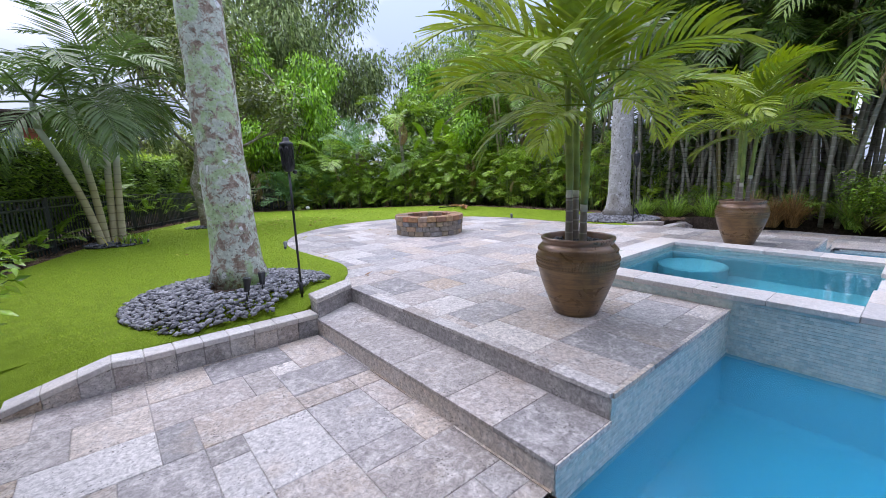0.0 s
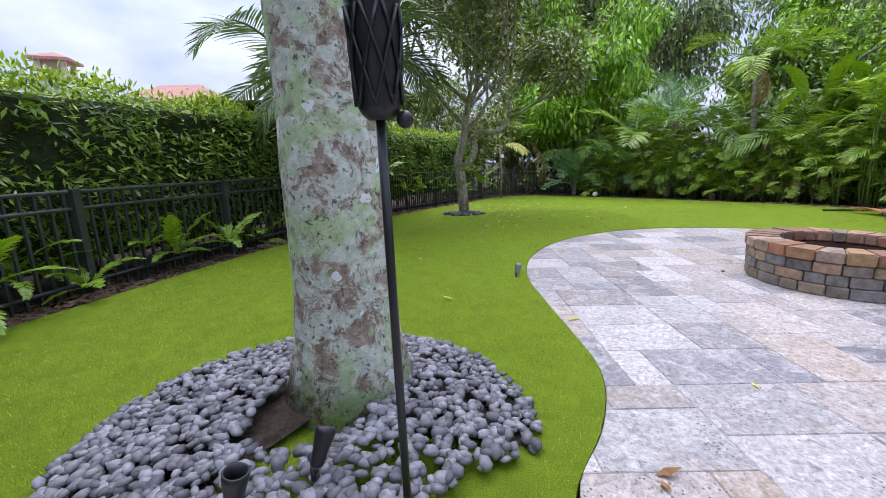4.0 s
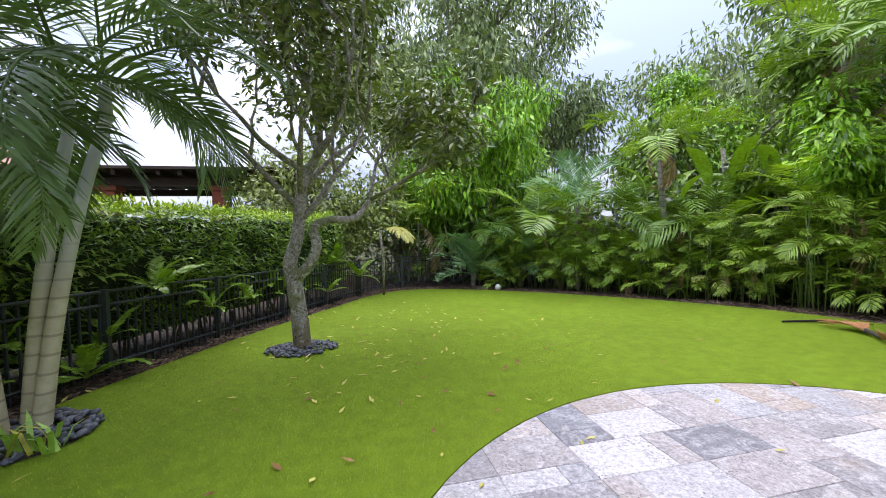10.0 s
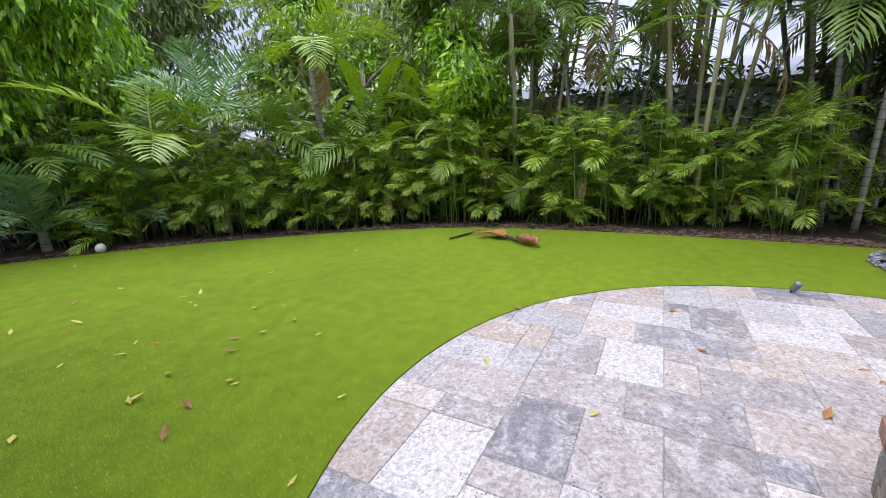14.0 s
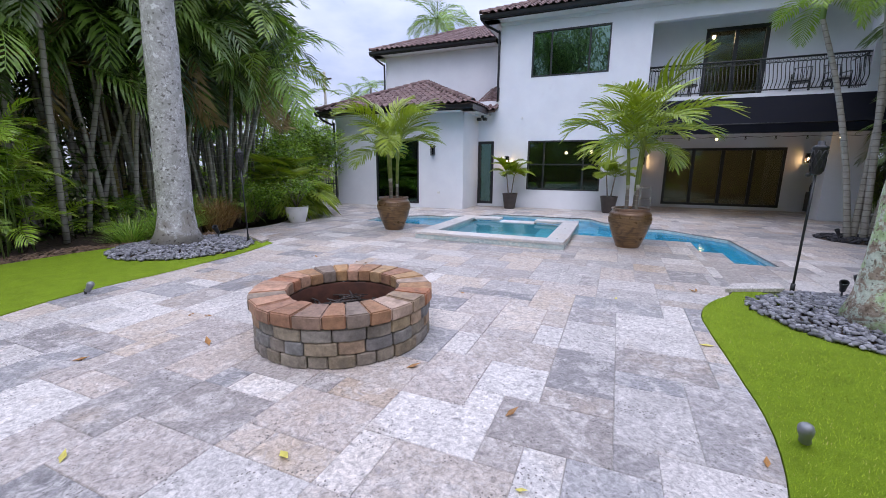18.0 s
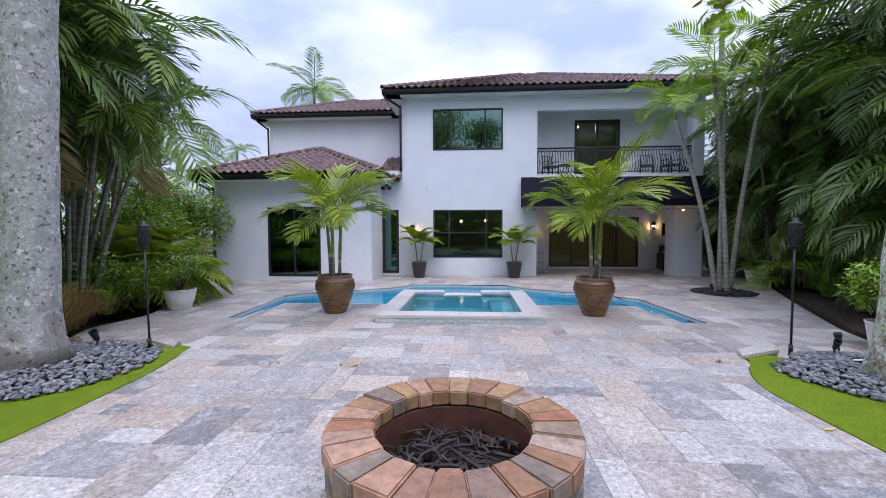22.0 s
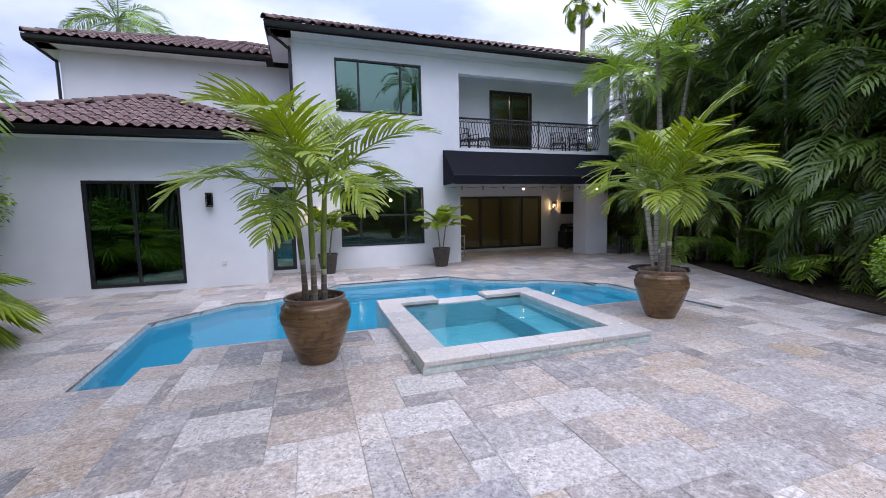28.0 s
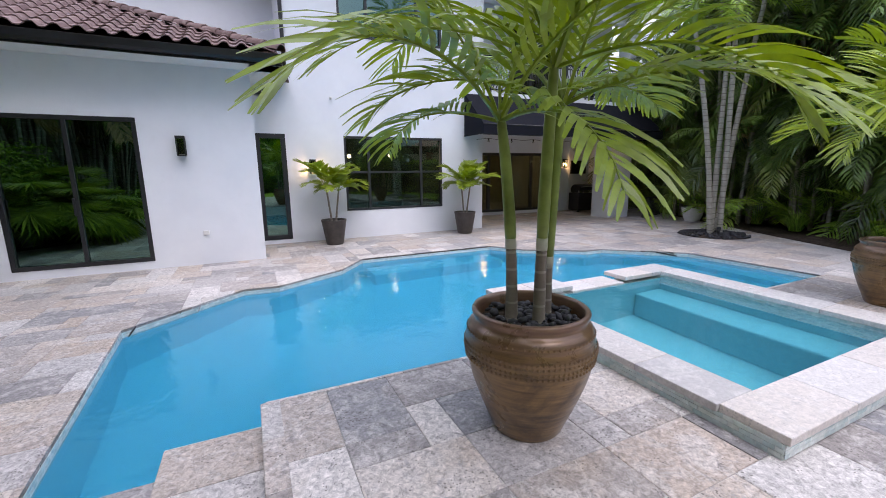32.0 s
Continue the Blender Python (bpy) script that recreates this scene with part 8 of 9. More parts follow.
# paddle-leaved clump behind the cane palms
def paddles(x, y, z, n, L, seed):
    r = random.Random(seed)
    t = thing("paddle_leaf_plant", "tall clump of upright paddle-shaped green leaves", "plant", "paddle-leaf plants", m=pose(x, y, z))
    for k in range(n):
        a, h = k * 2.4 + r.uniform(-.3, .3), r.uniform(1.6, 2.9)
        d = Vector((math.cos(a), math.sin(a), 0))
        s = Vector((-math.sin(a), math.cos(a), 0))
        p0 = d * .12
        p1 = d * r.uniform(.3, .6) + Vector((0, 0, h))
        tube("leaf_stalk", [tuple(p0), tuple(p0.lerp(p1, .5)), tuple(p1)], [.03, .022, .014], SHAFT, t, 6)
        vs, fs, l = [], [], L * r.uniform(.8, 1.15)
        for j in range(9):
            f = j / 8
            w = .19 * math.sin(math.pi * min(1, f * .93 + .07)) ** .6
            c = p1 + d * (l * f * (.25 + .35 * f)) + Vector((0, 0, l * f * (1 - .45 * f)))
            vs += [tuple(c - s * w + d * .05), tuple(c), tuple(c + s * w + d * .05)]
        for j in range(8):
            o = 3 * j
            fs += [(o, o + 1, o + 4, o + 3), (o + 1, o + 2, o + 5, o + 4)]
        mesh_obj("leaf_blade", vs, fs, LEAF_SHRUB, t, smooth=True)


paddles(11.9, 15.3, .2, 9, 1.5, 3)
paddles(12.5, 14.2, .2, 9, 1.6, 4)
paddles(11.2, 16.6, .2, 7, 1.3, 5)

# broadleaf trees beyond the lawn
tree("mango_tree", "dense mango tree with hanging bright green leaves", (8.0, 22.2, 0), 8.6, 4.2, .22, LEAF_MANGO, .30, 61, n_limb=10, per=75, first=.18, clump_r=.8, droop=.9, aspect=3.6)
tree("broadleaf_tree", "dark green broadleaf tree behind the palms", (13.6, 16.6, 0), 6.0, 3.4, .18, LEAF_HEDGE, .26, 62, n_limb=8, per=70, first=.2, clump_r=.7, droop=.5)
tree("broadleaf_tree", "spreading tree with pinnate pale leaves", (13.0, 12.6, 0), 4.6, 2.4, .12, LEAF_MANGO, .22, 63, n_limb=7, per=64, first=.3, clump_r=.55, droop=.6, aspect=3.2)
tree("tall_tree", "tall airy tree with fine grey-green leaves", (5.2, 27.5, 0), 17, 6.0, .32, LEAF_FAR, .40, 64, n_limb=10, per=46, first=.35, clump_r=1.75, droop=.8, aspect=3.4)
tree("tall_tree", "tall airy tree with fine grey-green leaves", (9.5, 30.0, 0), 19, 6.2, .34, LEAF_FAR, .40, 65, n_limb=11, per=46, first=.32, clump_r=1.75, droop=.8, aspect=3.4)
tree("tall_tree", "tall grey-green tree beyond the garden", (21.0, 25.5, 0), 12.0, 4.6, .3, LEAF_FAR, .40, 66, n_limb=10, per=46, first=.3, clump_r=1.75, droop=.8, aspect=3.4)
tree("tall_tree", "tall grey-green tree beyond the garden", (21.0, 19.0, 0), 13.0, 5.0, .3, LEAF_FAR, .40, 67, n_limb=10, per=46, first=.3, clump_r=1.75, droop=.8, aspect=3.4)
tree("tall_tree", "tall airy tree with fine grey-green leaves", (13.4, 30.5, 0), 18, 6.2, .33, LEAF_FAR, .40, 75, n_limb=11, per=46, first=.3, clump_r=1.75, droop=.8, aspect=3.4)
tree("bright_tree", "bright green broadleaf tree beyond the palms", (15.6, 20.5, 0), 8.6, 4.0, .22, LEAF_MANGO, .24, 77, n_limb=9, per=70, first=.25, clump_r=.8, droop=.6, aspect=3.0)
tree("olive_tree", "dark small-leaved tree behind the far fence", (4.6, 22.6, 0), 6.4, 4.4, .2, LEAF_OLIVE, .22, 68, n_limb=9, per=40, first=.22, clump_r=1.0, droop=.4)
tree("olive_tree", "dark small-leaved tree behind the hedge", (1.6, 21.6, 0), 4.4, 2.6, .2, LEAF_OLIVE, .22, 69, n_limb=8, per=40, first=.24, clump_r=1.0, droop=.4)

# palms seen over the roofs
palm("coconut_palm", "coconut palm rising behind the roof", (17.6, -22.0, 0), [(0, 0, 12.8, -.3, 0)], F_BIG, 17, 4.2, STEM_GREY, .16, .11, None, 0, (-.5, 1.0), 71)
palm("distant_palm", "distant palm crown over the low roof", (26.9, -24, 0), [(0, 0, 7.9, 0, 0)], F_BIG, 12, 2.6, STEM_GREY, .15, .1, None, 0, (-.4, 1.2), 73)
palm("distant_palm", "distant palm crown over the low roof", (24.9, -24, 0), [(0, 0, 8.6, 0, 0)], F_BIG, 12, 2.4, STEM_GREY, .15, .1, None, 0, (-.4, 1.2), 74)

# ---- plants beside the deck ----
def grass_clump(x, y, z, n, L, mat, seed, label):
    r = random.Random(seed)
    t = thing("ornamental_grass", label, "grass", "ornamental grasses", m=pose(x, y, z))
    vs, fs = [], []
    for k in range(n):
        a, l = r.uniform(0, 6.28), L * r.uniform(.6, 1.1)
        b = r.uniform(.2, .9)
        p = Vector((r.uniform(-.1, .1), r.uniform(-.1, .1), 0))
        s = Vector((-math.sin(a), math.cos(a), 0)) * .008
        o = len(vs)
        for j in range(4):
            f = j / 3
            q = p + Vector((math.cos(a), math.sin(a), 0)) * (l * b * f ** 1.3) + Vector((0, 0, l * (f - .62 * b * f * f)))
            vs += [tuple(q - s * (1.3 - f)), tuple(q + s * (1.3 - f))]
        fs += [(o + 2 * j, o + 2 * j + 1, o + 2 * j + 3, o + 2 * j + 2) for j in range(3)]
    mesh_obj("blades", vs, fs, mat, t)
    return t


for k, (x, y, m, L) in enumerate(((11.9, 3.9, GRASS_ORN, 1.0), (12.6, 3.2, GRASS_ORN, 1.1), (12.55, 2.3, GRASS_DRY, 1.0), (12.15, 3.05, GRASS_DRY, 1.0), (12.35, 2.65, GRASS_DRY, .9), (12.9, 1.3, GRASS_ORN, 1.1), (12.8, .5, GRASS_ORN, .9), (11.5, 4.6, GRASS_ORN, 1.0), (13.4, 2.4, GRASS_ORN, 1.1), (11.3, 5.3, GRASS_ORN, .9), (-4.3, -1.9, GRASS_ORN, .7), (-5.0, -3.2, GRASS_ORN, .7), (-3.4, .1, GRASS_ORN, .7))):
    grass_clump(x, y, .05, 420, L, m, 300 + k, "arching green ornamental grass" if m is GRASS_ORN else "dry tan ornamental grass")


def shrub(x, y, z, rad, h, n, leaf, mat, seed, label, flowers=0, name="shrub"):
    t = thing(name, label, "shrub", m=pose(x, y, z))
    r = random.Random(seed)
    lines, ends = [], []
    for k in range(14):
        a, e = r.uniform(0, 6.28), r.uniform(.3, 1)
        q = (rad * e * math.cos(a), rad * e * math.sin(a), h * r.uniform(.55, 1))
        lines.append(([(0, 0, 0), (q[0] * .4, q[1] * .4, q[2] * .5), q], [.018, .012, .006]))
        ends += [q, (q[0] * .7, q[1] * .7, q[2] * .75)]
    tubes("branching", lines, LIMB, t, 5)
    p, nr = clumps(ends, rad * .42, n // len(ends), seed)
    cloud_obj("foliage", p, leaf, mat, t, normals=nr, seed=seed, droop=.1, aspect=2.2)
    for k in range(flowers):
        q = r.choice(ends)
        vs, fs = [], []
        c = Vector(q) + Vector((r.uniform(-.2, .2), r.uniform(-.2, .2), r.uniform(.0, .2))) * rad * 1.6
        for j in range(5):
            a = j * 1.257
            d, s = Vector((math.cos(a), math.sin(a), .35)), Vector((-math.sin(a), math.cos(a), 0))
            o = len(vs)
            vs += [tuple(c), tuple(c + d * .022 - s * .014), tuple(c + d * .045), tuple(c + d * .022 + s * .014)]
            fs.append((o, o + 1, o + 2, o + 3))
        mesh_obj("flower", vs, fs, PETAL, t, "white five-petalled flower")
    return t


def bowl(x, y, z, r, h, label):
    u = thing("white_planter", label, "planter", "white planters", m=pose(x, y, z))
    bm = bmesh.new()
    lathe(bm, [(r * .62, 0), (r * .66, .01), (r * .86, h * .45), (r * .97, h * .8), (r, h * .97), (r * 1.03, h), (r * .95, h), (r * .92, h * .85)], 36)
    part("body", bm, WHITEPOT, u, "", True)
    bm = bmesh.new()
    lathe(bm, [(r * .93, h * .86), (.001, h * .9)], 20, cap_bottom=False)
    part("soil", bm, MULCH, u)


bowl(11.90, .42, 0, .34, .48, "white bowl planter with a flowering shrub")
shrub(11.90, .42, .42, .55, .85, 900, .09, LEAF_SHRUB, 401, "leafy shrub with small white flowers in a white planter", 16)
wp = thing("white_planter", "tall tapered white planter at the deck's edge", "planter", "white planters", m=pose(-1.0, 3.05, 0) @ Matrix.Scale(.9, 4))
bm = bmesh.new()
lathe(bm, [(.17, 0), (.18, .01), (.215, .24), (.25, .47), (.262, .48), (.262, .50), (.24, .50), (.228, .44)], 36)
part("body", bm, WHITEPOT, wp, "", True)
bm = bmesh.new()
lathe(bm, [(.23, .45), (.001, .46)], 20, cap_bottom=False)
part("soil", bm, MULCH, wp)
shrub(-.97, 3.05, .40, .52, .86, 3200, .088, LEAF_GARDENIA, 402, "glossy gardenia with white flowers in a white planter", 14)
bowl(-4.5, -4.9, 0, .34, .46, "white bowl planter under the palms")
shrub(-4.5, -4.9, .4, .5, .6, 500, .12, LEAF_HEDGE, 404, "dark leafy plant in a white planter", 0)
shrub(12.75, 1.1, .05, .8, 1.15, 3000, .09, LEAF_SHRUB, 405, "bushy shrub with white flowers beside the deck", 20)
shrub(14.2, -1.0, .05, 1.2, 2.2, 6000, .12, LEAF_SHRUB, 406, "bright green bushes beside the wing", 0)
shrub(15.8, -2.6, .05, 1.2, 2.6, 6000, .12, LEAF_SHRUB, 407, "bright green bushes beside the wing", 0)
shrub(15.2, -4.4, .05, 1.3, 3.0, 6500, .13, LEAF_SHRUB, 408, "tall green bushes beside the wing", 0)
shrub(17.4, -5.8, .05, 1.6, 3.4, 7000, .14, LEAF_SHRUB, 409, "tall green bushes beside the wing", 0)


def fan_palm(x, y, z, n, L, seed, label, trunk=0.0, leaf=1.0, low=.1):
    """Shrub of palmate leaves."""
    r = random.Random(seed)
    t = thing("fan_palm", label, "palm", m=pose(x, y, z))
    vs, fs = [], []
    k = 22
    for j in range(k):
        a = -2.0 + 4.0 * j / (k - 1)
        l = .62 * (1 - .12 * abs(a))
        d, s = Vector((math.cos(a), math.sin(a), 0)), Vector((-math.sin(a), math.cos(a), 0))
        o = len(vs)
        vs += [(.0, 0, 0), tuple(d * l * .5 - s * .028 + Vector((0, 0, .01))), tuple(d * l + Vector((0, 0, -.10 * l))), tuple(d * l * .5 + s * .028 + Vector((0, 0, .01)))]
        fs += [(o, o + 1, o + 2), (o, o + 2, o + 3)]
    me = bpy.data.meshes.new("fan_leaf")
    me.from_pydata(vs, [], fs)
    me.materials.append(GRASS_FAN)
    for i in range(n):
        az, el = i * 2.4 + r.uniform(-.3, .3), r.uniform(low, 1.35)
        l = L * r.uniform(.5, 1)
        tip = Vector((math.cos(az) * math.cos(el), math.sin(az) * math.cos(el), math.sin(el))) * l
        tip.z += trunk
        tube("leaf_stalk", [(0, 0, trunk + .05), (tip.x * .6, tip.y * .6, trunk + (tip.z - trunk) * .6 + .1), tuple(tip)], .009 + .004 * leaf, GRASS_FAN, t, 4)
        share("fan_leaf", me, t, Matrix.Translation(tip) @ Matrix.Rotation(az, 4, "Z") @ Matrix.Rotation(-el + .9, 4, "Y") @ Matrix.Scale(leaf, 4))
    if trunk:
        stem(t, [(0, 0, -.05), (.05, 0, trunk * .5), (0, 0, trunk)], .2, .15, STEM_GREY)
    return t


GRASS_FAN = leafy("fan_palm_leaf", (0.09, 0.17, 0.02), (0.24, 0.33, 0.05), (0.36, 0.40, 0.08), .42, .3)
fan_palm(13.1, -.35, .1, 46, 1.45, 9, "yellow-green fan palm beside the deck", 0.3, 1.3)
fan_palm(13.8, -1.2, .1, 40, 1.5, 10, "yellow-green fan palm beside the deck", 0.5, 1.25)
fan_palm(-10.5, -17.5, 0, 34, 1.7, 12, "tall fan palm behind the house with hanging leaves", 15.4, 1.15, -1.2)

# ---- neighbours beyond the hedge ----
pg = thing("pergola", "neighbour's dark pergola with brick-red pillars", "pergola", m=pose(-3.4, 23.6, 0))
for x in (1.6, -1.9, -5.4):
    part("pillar", boxes((x - .26, x + .26, -.9, -.38, 0, 3.55), bevel=.02), PILLAR_RED, pg)
    part("pillar_cap", boxes((x - .34, x + .34, -.98, -.30, 3.55, 3.72), bevel=.02), PILLAR_RED, pg)
part("beam", boxes((-6.6, 4.6, -.85, -.45, 3.74, 4.0)), WOOD_DARK, pg)
part("beam", boxes((-6.6, 4.6, 3.1, 3.4, 3.74, 4.0)), WOOD_DARK, pg)
for k in range(18):
    part("rafter", boxes((-6.5 + .64 * k, -6.38 + .64 * k, -1.6, 4.2, 4.0, 4.16)), WOOD_DARK, pg)
part("roof_sheet", boxes((-6.9, 4.9, -1.8, 4.4, 4.17, 4.26)), WOOD_DARK, pg)


def neighbour(name, x, y, w, d, h, wall, roof, label, rot=0, rise=1.5):
    n = thing(name, label, "house", m=pose(x, y, 0, 0, 0, rot))
    part("wall", boxes((-w / 2, w / 2, -d / 2, d / 2, 0, h)), wall, n)
    bm = bmesh.new()
    e, k = .6, rise
    lo = [bm.verts.new(p) for p in ((-w / 2 - e, -d / 2 - e, h), (w / 2 + e, -d / 2 - e, h), (w / 2 + e, d / 2 + e, h), (-w / 2 - e, d / 2 + e, h))]
    hi = [bm.verts.new((-w / 2 + d / 2, 0, h + k)), bm.verts.new((w / 2 - d / 2, 0, h + k))]
    for f in ((lo[0], lo[1], hi[1], hi[0]), (lo[2], lo[3], hi[0], hi[1]), (lo[1], lo[2], hi[1]), (lo[3], lo[0], hi[0]), tuple(lo[::-1])):
        bm.faces.new(f)
    part("roof", bm, roof, n)
    for q in (-.3, 0, .3):
        part("window", boxes((q * w - .6, q * w + .6, -d / 2 - .04, -d / 2 - .01, 1.0, 2.2)), BLACK, n)
    return n


neighbour("neighbour_house", -20.2, 25.6, 14, 8, 4.15, plain("pale_grey_stucco", (.50, .52, .53), .85, vary=.08), GREYROOF, "neighbour's pale house with a grey tile roof", 0, 1.9)
neighbour("neighbour_house", -18.2, 35.6, 11, 8, 4.9, CREAM, PINKROOF, "neighbour's cream house with a pink clay roof", 0, 2.6)
ch = thing("chimney", "cream stucco chimney with an arched top on the neighbour's roof", "chimney", m=pose(-18.3, 25.6, 5.3, 0, 0, 20))
part("shaft", boxes((-.6, .6, -.6, .6, 0, 1.0)), CREAM, ch)
for a in (-.5, .5):
    for b in (-.5, .5):
        part("pier", boxes((a - .1, a + .1, b - .1, b + .1, 1.0, 1.55)), CREAM, ch)
part("core", boxes((-.3, .3, -.3, .3, 1.0, 1.55)), CREAM, ch)
bm = boxes((-.85, .85, -.85, .85, 1.55, 1.68))
v = [bm.verts.new(p) for p in ((-.85, -.85, 1.68), (.85, -.85, 1.68), (.85, .85, 1.68), (-.85, .85, 1.68), (0, 0, 2.05))]
for a in range(4):
    bm.faces.new((v[a], v[(a + 1) % 4], v[4]))
part("cap", bm, PINKROOF, ch)
neighbour("neighbour_house", 22.5, 9.0, 12, 9, 3.4, plain("grey_white_wall", (.55, .57, .60), .8), GREYROOF, "pale neighbouring house glimpsed through the palms", 90)
pole = thing("utility_pole", "grey utility pole with a crossarm in the distance", "utility pole", m=pose(32.5, -27, 0))
tube("mast", [(0, 0, 0), (0, 0, 11.2)], .14, STEM_GREY, pole, 8)
part("crossarm", boxes((-.9, .9, -.06, .06, 10.4, 10.55)), WOOD_DARK, pole)


# ---- torches, garden lights ----
def torch(x, y, z, h, lean=(0, 0), n=1):
    t = thing("garden_torch", "black lattice garden torch on a slim pole", "torch", "garden torches", m=pose(x, y, z, lean[0], lean[1]))
    tube("pole", [(0, 0, -.1), (0, 0, h * .5), (0, 0, h - .28)], .0125, BLACK, t, 8)
    tube("foot", [(0, 0, -.02), (0, 0, .10)], .022, BLACK, t, 8)
    bm = bmesh.new()
    lathe(bm, [(.028, h - .30), (.045, h - .285), (.052, h - .27), (.060, h - .05), (.066, h - .04), (.066, h - .02), (.05, h - .01), (.03, h + .0), (.03, h + .03), (.018, h + .04)], 20, cap_top=True)
    part("head", bm, BLACK, t, "", True)
    lines = []
    for k in range(8):
        for s in (-1, 1):
            pts = []
            for j in range(6):
                f = j / 5
                a = k * math.pi / 4 + s * f * 1.1
                rr = .056 + .008 * f
                pts.append((rr * math.cos(a), rr * math.sin(a), h - .265 + .21 * f))
            lines.append((pts, .0055))
    tubes("lattice", lines, BLACK, t, 4)
    o = bmesh.new()
    bmesh.ops.create_uvsphere(o, u_segments=10, v_segments=8, radius=.022)
    part("knob", o, BLACK, t, "", True, (.06, 0, h - .30))
    return t


torch(1.36, 4.43, .36, 1.55, (1, -1))
torch(9.18, 4.58, .36, 1.55, (0, 1))
torch(-1.10, 4.12, .12, 1.60, (2, 1))
torch(12.9, 3.2, .05, 1.5)
torch(-2.9, 4.6, .2, 1.5)


def spot(x, y, z, rz, tilt, size=1.0, grey=False, label="small black garden spotlight on a stake"):
    s = thing("garden_spotlight", label, "spotlight", "garden spotlights", m=pose(x, y, z, 0, 0, rz))
    mt = GREYMETAL if grey else BLACK
    tube("stake", [(0, 0, -.08), (0, 0, .07)], .012 * size, mt, s, 8)
    tube("bracket", [(0, -.018, .05), (0, -.02, .10)], .008, mt, s, 6)
    bm = bmesh.new()
    lathe(bm, [(.025 * size, 0), (.032 * size, .012), (.034 * size, .05), (.046 * size, .10 * size + .03), (.047 * size, .14 * size + .02), (.040 * size, .14 * size + .02), (.036 * size, .12 * size)], 20)
    o = part("lamp_head", bm, mt, s, "", True)
    o.matrix_basis = pose(0, 0, .09, tilt, 0, 0)
    bm = bmesh.new()
    lathe(bm, [(.036 * size, .0), (.001, .004)], 16, cap_bottom=False)
    g = part("lens", bm, GLASS_CLEAR, s)
    g.matrix_basis = pose(0, 0, .09, tilt, 0, 0) @ pose(0, 0, .12 * size)
    return s


def bullet_spot(x, y, z, rz, tilt):
    """A grey bullet-shaped spotlight bowed over its short stake."""
    s = thing("garden_spotlight", "grey bullet-shaped garden spotlight on the turf beside the terrace", "spotlight", "garden spotlights", m=pose(x, y, z, 0, 0, rz))
    tube("stake", [(0, .02, -.08), (0, .02, .05)], .012, BLACK, s, 8)
    bm = bmesh.new()
    lathe(bm, [(.020, .004), (.024, 0), (.027, .004), (.024, .025), (.031, .06), (.035, .085), (.031, .105), (.020, .116), (.006, .120), (.001, .120)], 20, cap_bottom=False)
    o = part("lamp_head", bm, GREYMETAL, s, "", True)
    o.matrix_basis = pose(0, 0, .025, tilt, 0, 0)
    bm = bmesh.new()
    lathe(bm, [(.023, .0), (.001, .003)], 16, cap_bottom=False)
    g = part("lens", bm, BLACK, s, "dark lens")
    g.matrix_basis = pose(0, 0, .025, tilt, 0, 0) @ pose(0, 0, .006)


bullet_spot(2.22, 7.42, lawn_z(2.22, 7.42), 150, 22)
bullet_spot(8.30, 7.45, lawn_z(8.30, 7.45), -60, 30)
spot(9.75, 4.72, .38, 20, -35)
spot(1.02, 4.60, .38, -20, -35, .8)
spot(.82, 4.42, .38, 100, 10, .85)
spot(12.15, -.1, .02, 0, 40)
spot(-1.6, -2.3, .06, 120, 30)

# fallen palm frond on the lawn
ff = thing("fallen_frond", "dry orange-brown palm frond with a dark sheath on the turf", "frond", m=pose(9.62, 10.88, .33, 0, 0, 60))
lines = []
fr = random.Random(3)
for k in range(34):
    a = -.55 + 1.1 * k / 33
    l = .62 * fr.uniform(.75, 1.05)
    lines.append(([(0, 0, .05), (l * .5 * math.cos(a), l * .5 * math.sin(a), .10 + .05 * abs(a)), (l * math.cos(a * 1.15), l * math.sin(a * 1.15), .02 + fr.uniform(0, .08))], [.010, .008, .004]))
tubes("flower_stalk", lines, plain("dry_flower_stalk", (.46, .21, .08), .75, vary=.4, scale=14), ff, 5)
tube("stalk", [(.05, 0, .06), (-.12, 0, .05), (-.28, .02, .03)], [.03, .028, .02], TWIG, ff, 6)
vs, fs = [], []
for j in range(9):
    f = j / 8
    for i in range(7):
        u = -1 + 2 * i / 6
        w = .11 * math.sin(math.pi * (.12 + .8 * f)) ** .7
        vs.append((-.26 - .42 * f, w * u, .02 + .13 * u * u * (1 - .3 * f) + .03 * f))
fs = [(7 * j + i, 7 * j + i + 1, 7 * j + i + 8, 7 * j + i + 7) for j in range(8) for i in range(6)]
sh = mesh_obj("sheath", vs, fs, plain("dry_palm_sheath", (.33, .14, .06), .7, vary=.6, scale=12, bump=.3), ff, "dark brown curled sheath", True)
sol = sh.modifiers.new("thickness", "SOLIDIFY")
sol.thickness = .008
tagged(tube("fallen_stick", [(9.35, 11.82, .345), (9.7, 11.72, .35), (10.15, 11.62, .345)], [.018, .02, .016], CHAR, None, 6), "dark stick lying on the turf", "stick")
ball = bmesh.new()
bmesh.ops.create_uvsphere(ball, u_segments=14, v_segments=10, radius=.09)
tagged(part("white_ball", ball, WHITEPOT, None, "", True, (6.9, 18.1, lawn_z(6.9, 18.1) + .09)), "small white ball at the lawn's far edge", "ball")

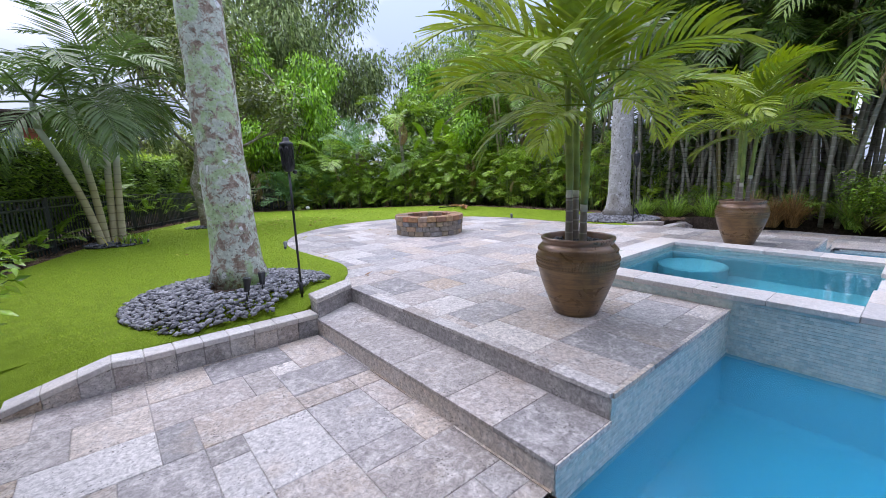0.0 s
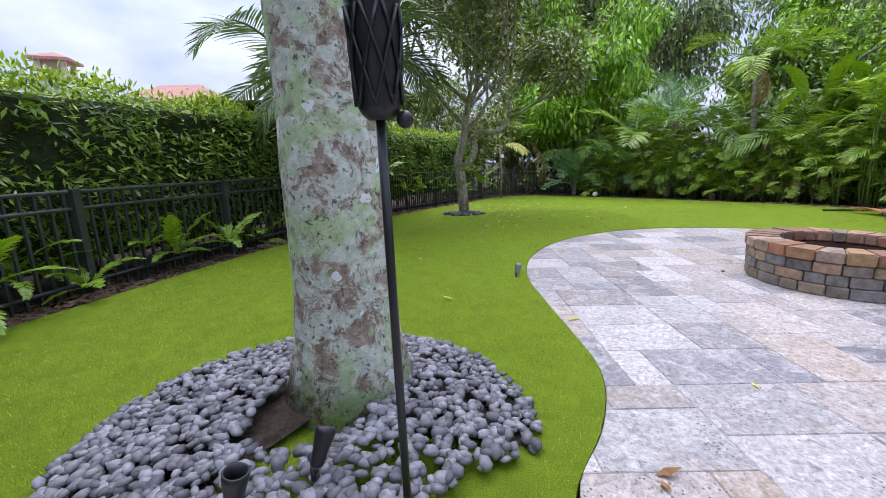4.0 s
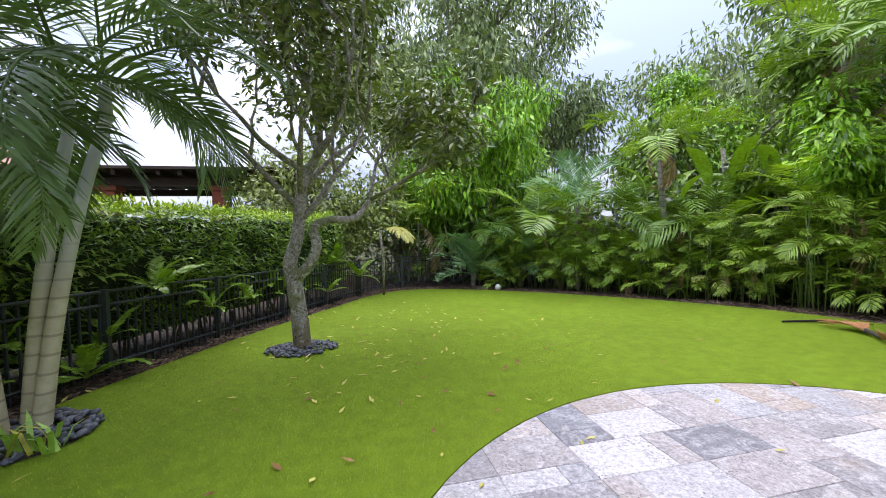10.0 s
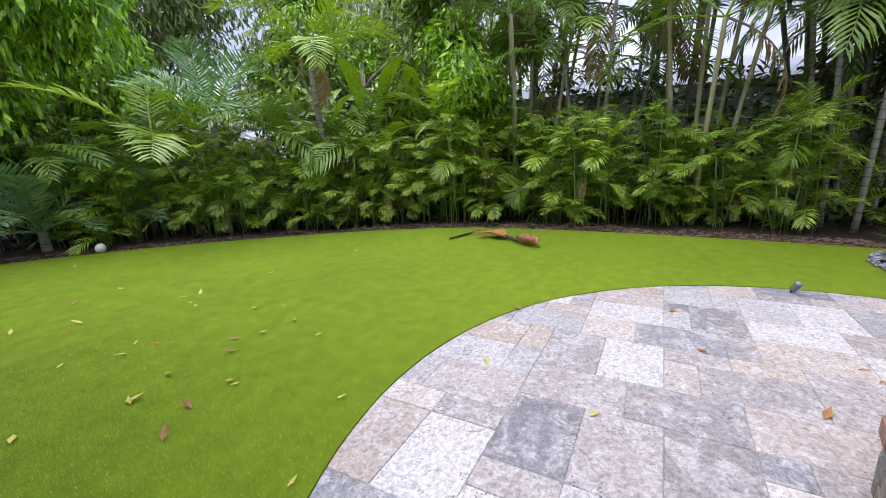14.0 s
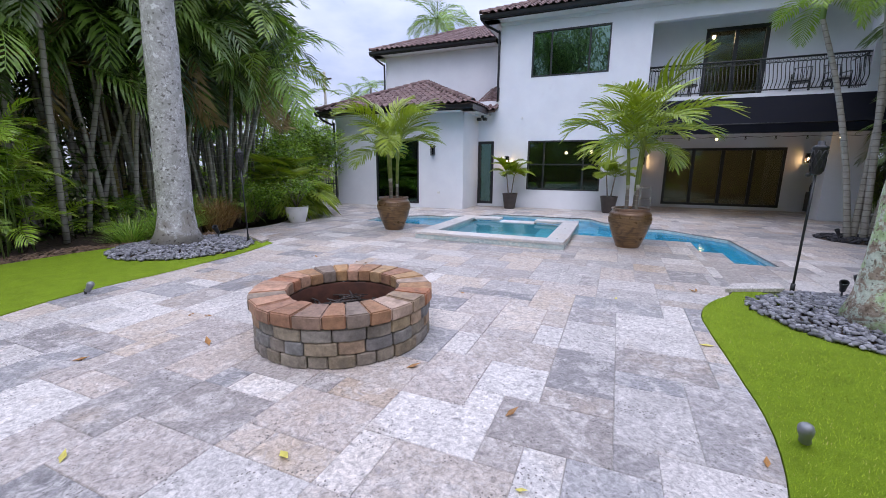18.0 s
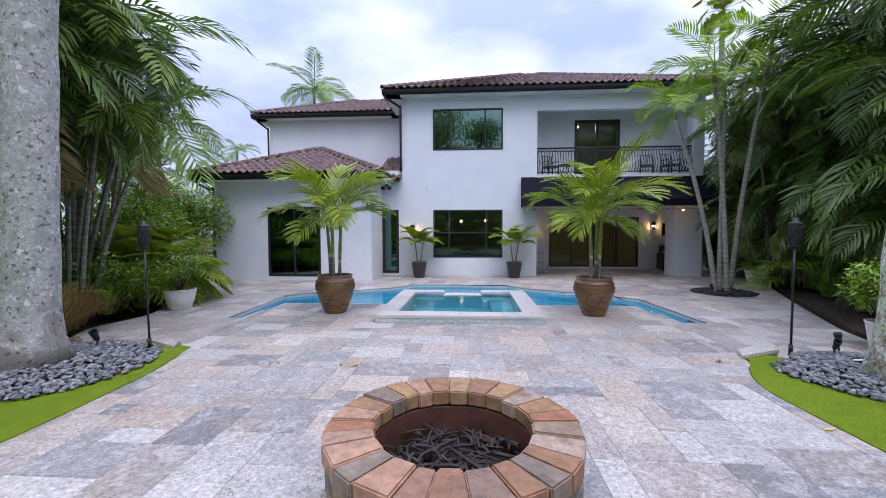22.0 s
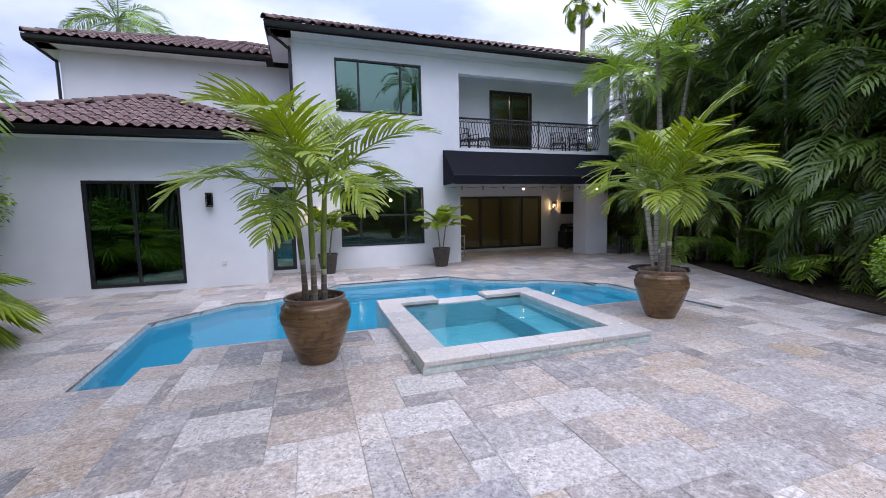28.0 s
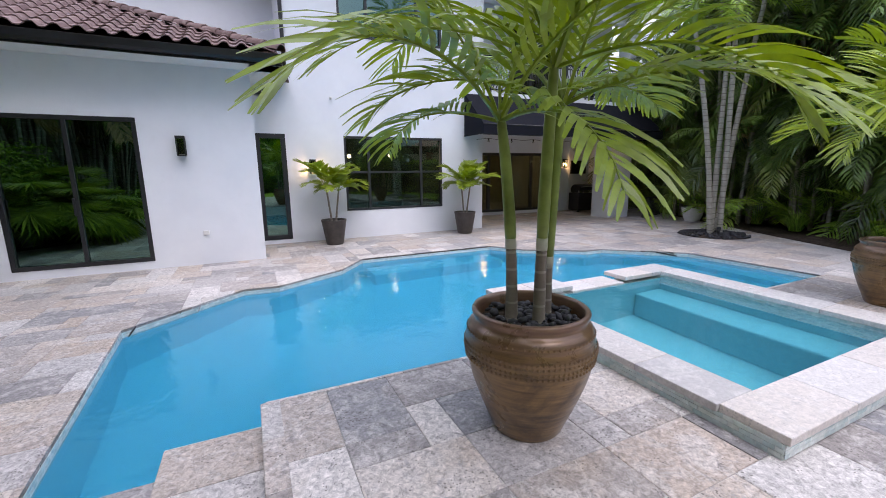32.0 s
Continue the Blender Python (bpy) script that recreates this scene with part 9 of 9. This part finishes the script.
# fallen leaves
lv = bpy.data.meshes.new("fallen_leaf")
lv.from_pydata([(0, 0, 0), (.03, -.014, .006), (.07, 0, .014), (.03, .014, .006), (.035, 0, .0)], [], [(0, 1, 4), (1, 2, 4), (2, 3, 4), (3, 0, 4)])
lv.materials.append(FALLEN)
lb = lv.copy()
lb.materials.clear()
lb.materials.append(FALLEN_BROWN)
scatter = thing("fallen_leaves", "yellow and brown fallen leaves scattered on turf and terrace", "leaves", kind="stuff")
lr = random.Random(5)
for k in range(230):
    t = lr.random()
    x, y = lr.gauss(3.1, 1.5), lr.gauss(12.8, 2.4)
    if k > 190:
        x, y = lr.uniform(1.0, 9.5), lr.uniform(4.6, 16)
    on = math.hypot(x - CX, y - CY) < CR or inside(upper_poly, x, y)
    if not (on or inside(lawn_poly, x, y)) or math.hypot(x - 5.18, y - 7.12) < .8:
        continue
    z = U + .004 if on else lawn_z(x, y) + .012
    s = lr.uniform(.9, 1.7) * (1.1 if k > 190 else 1)
    share("leaf", lb if lr.random() < (.8 if k > 190 else .2) else lv, scatter, Matrix.Translation((x, y, z)) @ Matrix.Rotation(lr.uniform(0, 6.28), 4, "Z") @ Matrix.Rotation(lr.uniform(-.2, .2), 4, "Y") @ Matrix.Scale(s, 4))

# bark chips along the beds
bc = random.Random(8)
vs, fs = [], []
edge = [(p[0], p[1]) for p in lawn_out]
for k in range(5200):
    i = bc.randrange(len(edge) - 1)
    f = bc.random()
    x, y = edge[i][0] + (edge[i + 1][0] - edge[i][0]) * f, edge[i][1] + (edge[i + 1][1] - edge[i][1]) * f
    cx, cy = x - 4.8, y - 10.5
    d = math.hypot(cx, cy)
    o = bc.uniform(.03, .75)
    x, y = x + cx / d * o, y + cy / d * o
    z = bed_z(x, y) + bc.uniform(.0, .025)
    a, l, w = bc.uniform(0, 6.28), bc.uniform(.02, .075), bc.uniform(.008, .02)
    e1, e2 = Vector((math.cos(a), math.sin(a), bc.uniform(-.4, .4))) * l, Vector((-math.sin(a), math.cos(a), bc.uniform(-.4, .4))) * w
    c = Vector((x, y, z))
    n = len(vs)
    vs += [tuple(c - e1 - e2), tuple(c + e1 - e2), tuple(c + e1 + e2), tuple(c - e1 + e2), tuple(c + Vector((0, 0, .012)))]
    fs += [(n, n + 1, n + 4), (n + 1, n + 2, n + 4), (n + 2, n + 3, n + 4), (n + 3, n, n + 4)]
tagged(mesh_obj("bark_chips", vs, fs, CHIP), "brown bark chips and dry litter along the beds", "mulch", kind="stuff")

# turf blades close to the line walked
tr = np.random.default_rng(4)
cand = np.stack([tr.uniform(-1.4, 9.6, 420000), tr.uniform(4.2, 13.2, 420000)], 1)
dist = np.hypot(cand[:, 0] - CX, cand[:, 1] - CY)
keep = (dist > CR + .01) & (cand[:, 0] < 5.2)
near = np.minimum(np.hypot(cand[:, 0] - 1.9, cand[:, 1] - 6.3), np.hypot(cand[:, 0] - 3.0, cand[:, 1] - 10.2))
keep &= tr.random(len(cand)) < np.clip(1.25 - near / 4.2, 0.0, 1)
cand = cand[keep]
cand = np.array([c for c in cand if inside(lawn_poly, c[0], c[1]) and math.hypot((c[0] - .86) / 1.03, (c[1] - 5.02)) > 1])
nb = len(cand)
az, hh, ww = tr.uniform(0, 6.283, nb), tr.uniform(.010, .022, nb), tr.uniform(.0014, .0024, nb)
zz = np.array([lawn_z(c[0], c[1]) for c in cand])
b0 = np.stack([cand[:, 0], cand[:, 1], zz - .002], 1)
sd_ = np.stack([-np.sin(az), np.cos(az), 0 * az], 1) * ww[:, None]
tip = b0 + np.stack([np.cos(az) * hh * .7, np.sin(az) * hh * .7, hh], 1)
V = np.stack([b0 - sd_, b0 + sd_, tip], 1).reshape(-1, 3)
F = np.arange(nb * 3, dtype=np.int32)
me = bpy.data.meshes.new("turf_blades")
me.vertices.add(nb * 3)
me.vertices.foreach_set("co", V.ravel())
me.loops.add(nb * 3)
me.loops.foreach_set("vertex_index", F)
me.polygons.add(nb)
me.polygons.foreach_set("loop_start", np.arange(nb, dtype=np.int32) * 3)
me.update(calc_edges=True)
me.materials.append(BLADE)
tagged(new("turf_blades", me), "short green artificial grass blades", "grass", kind="stuff")

# ---- pavers, last ----
walked = [(0.3, 1.5), (2.2, 4.5), (2.7, 6.5), (3.2, 8.5), (3.3, 9.5), (5, 9.2), (6.5, 8), (7.7, 6.5), (8.6, 4.5)]
pave(pavement_upper, upper_poly, U, 11, walked, 420)
pave(pavement_lower, lower_poly, 0.0, 12, [(0.2, 2.5), (0.5, 3.2), (1.0, 2.2), (9.8, 1.9), (10.6, 0.5), (9.0, -3.6)], 300)
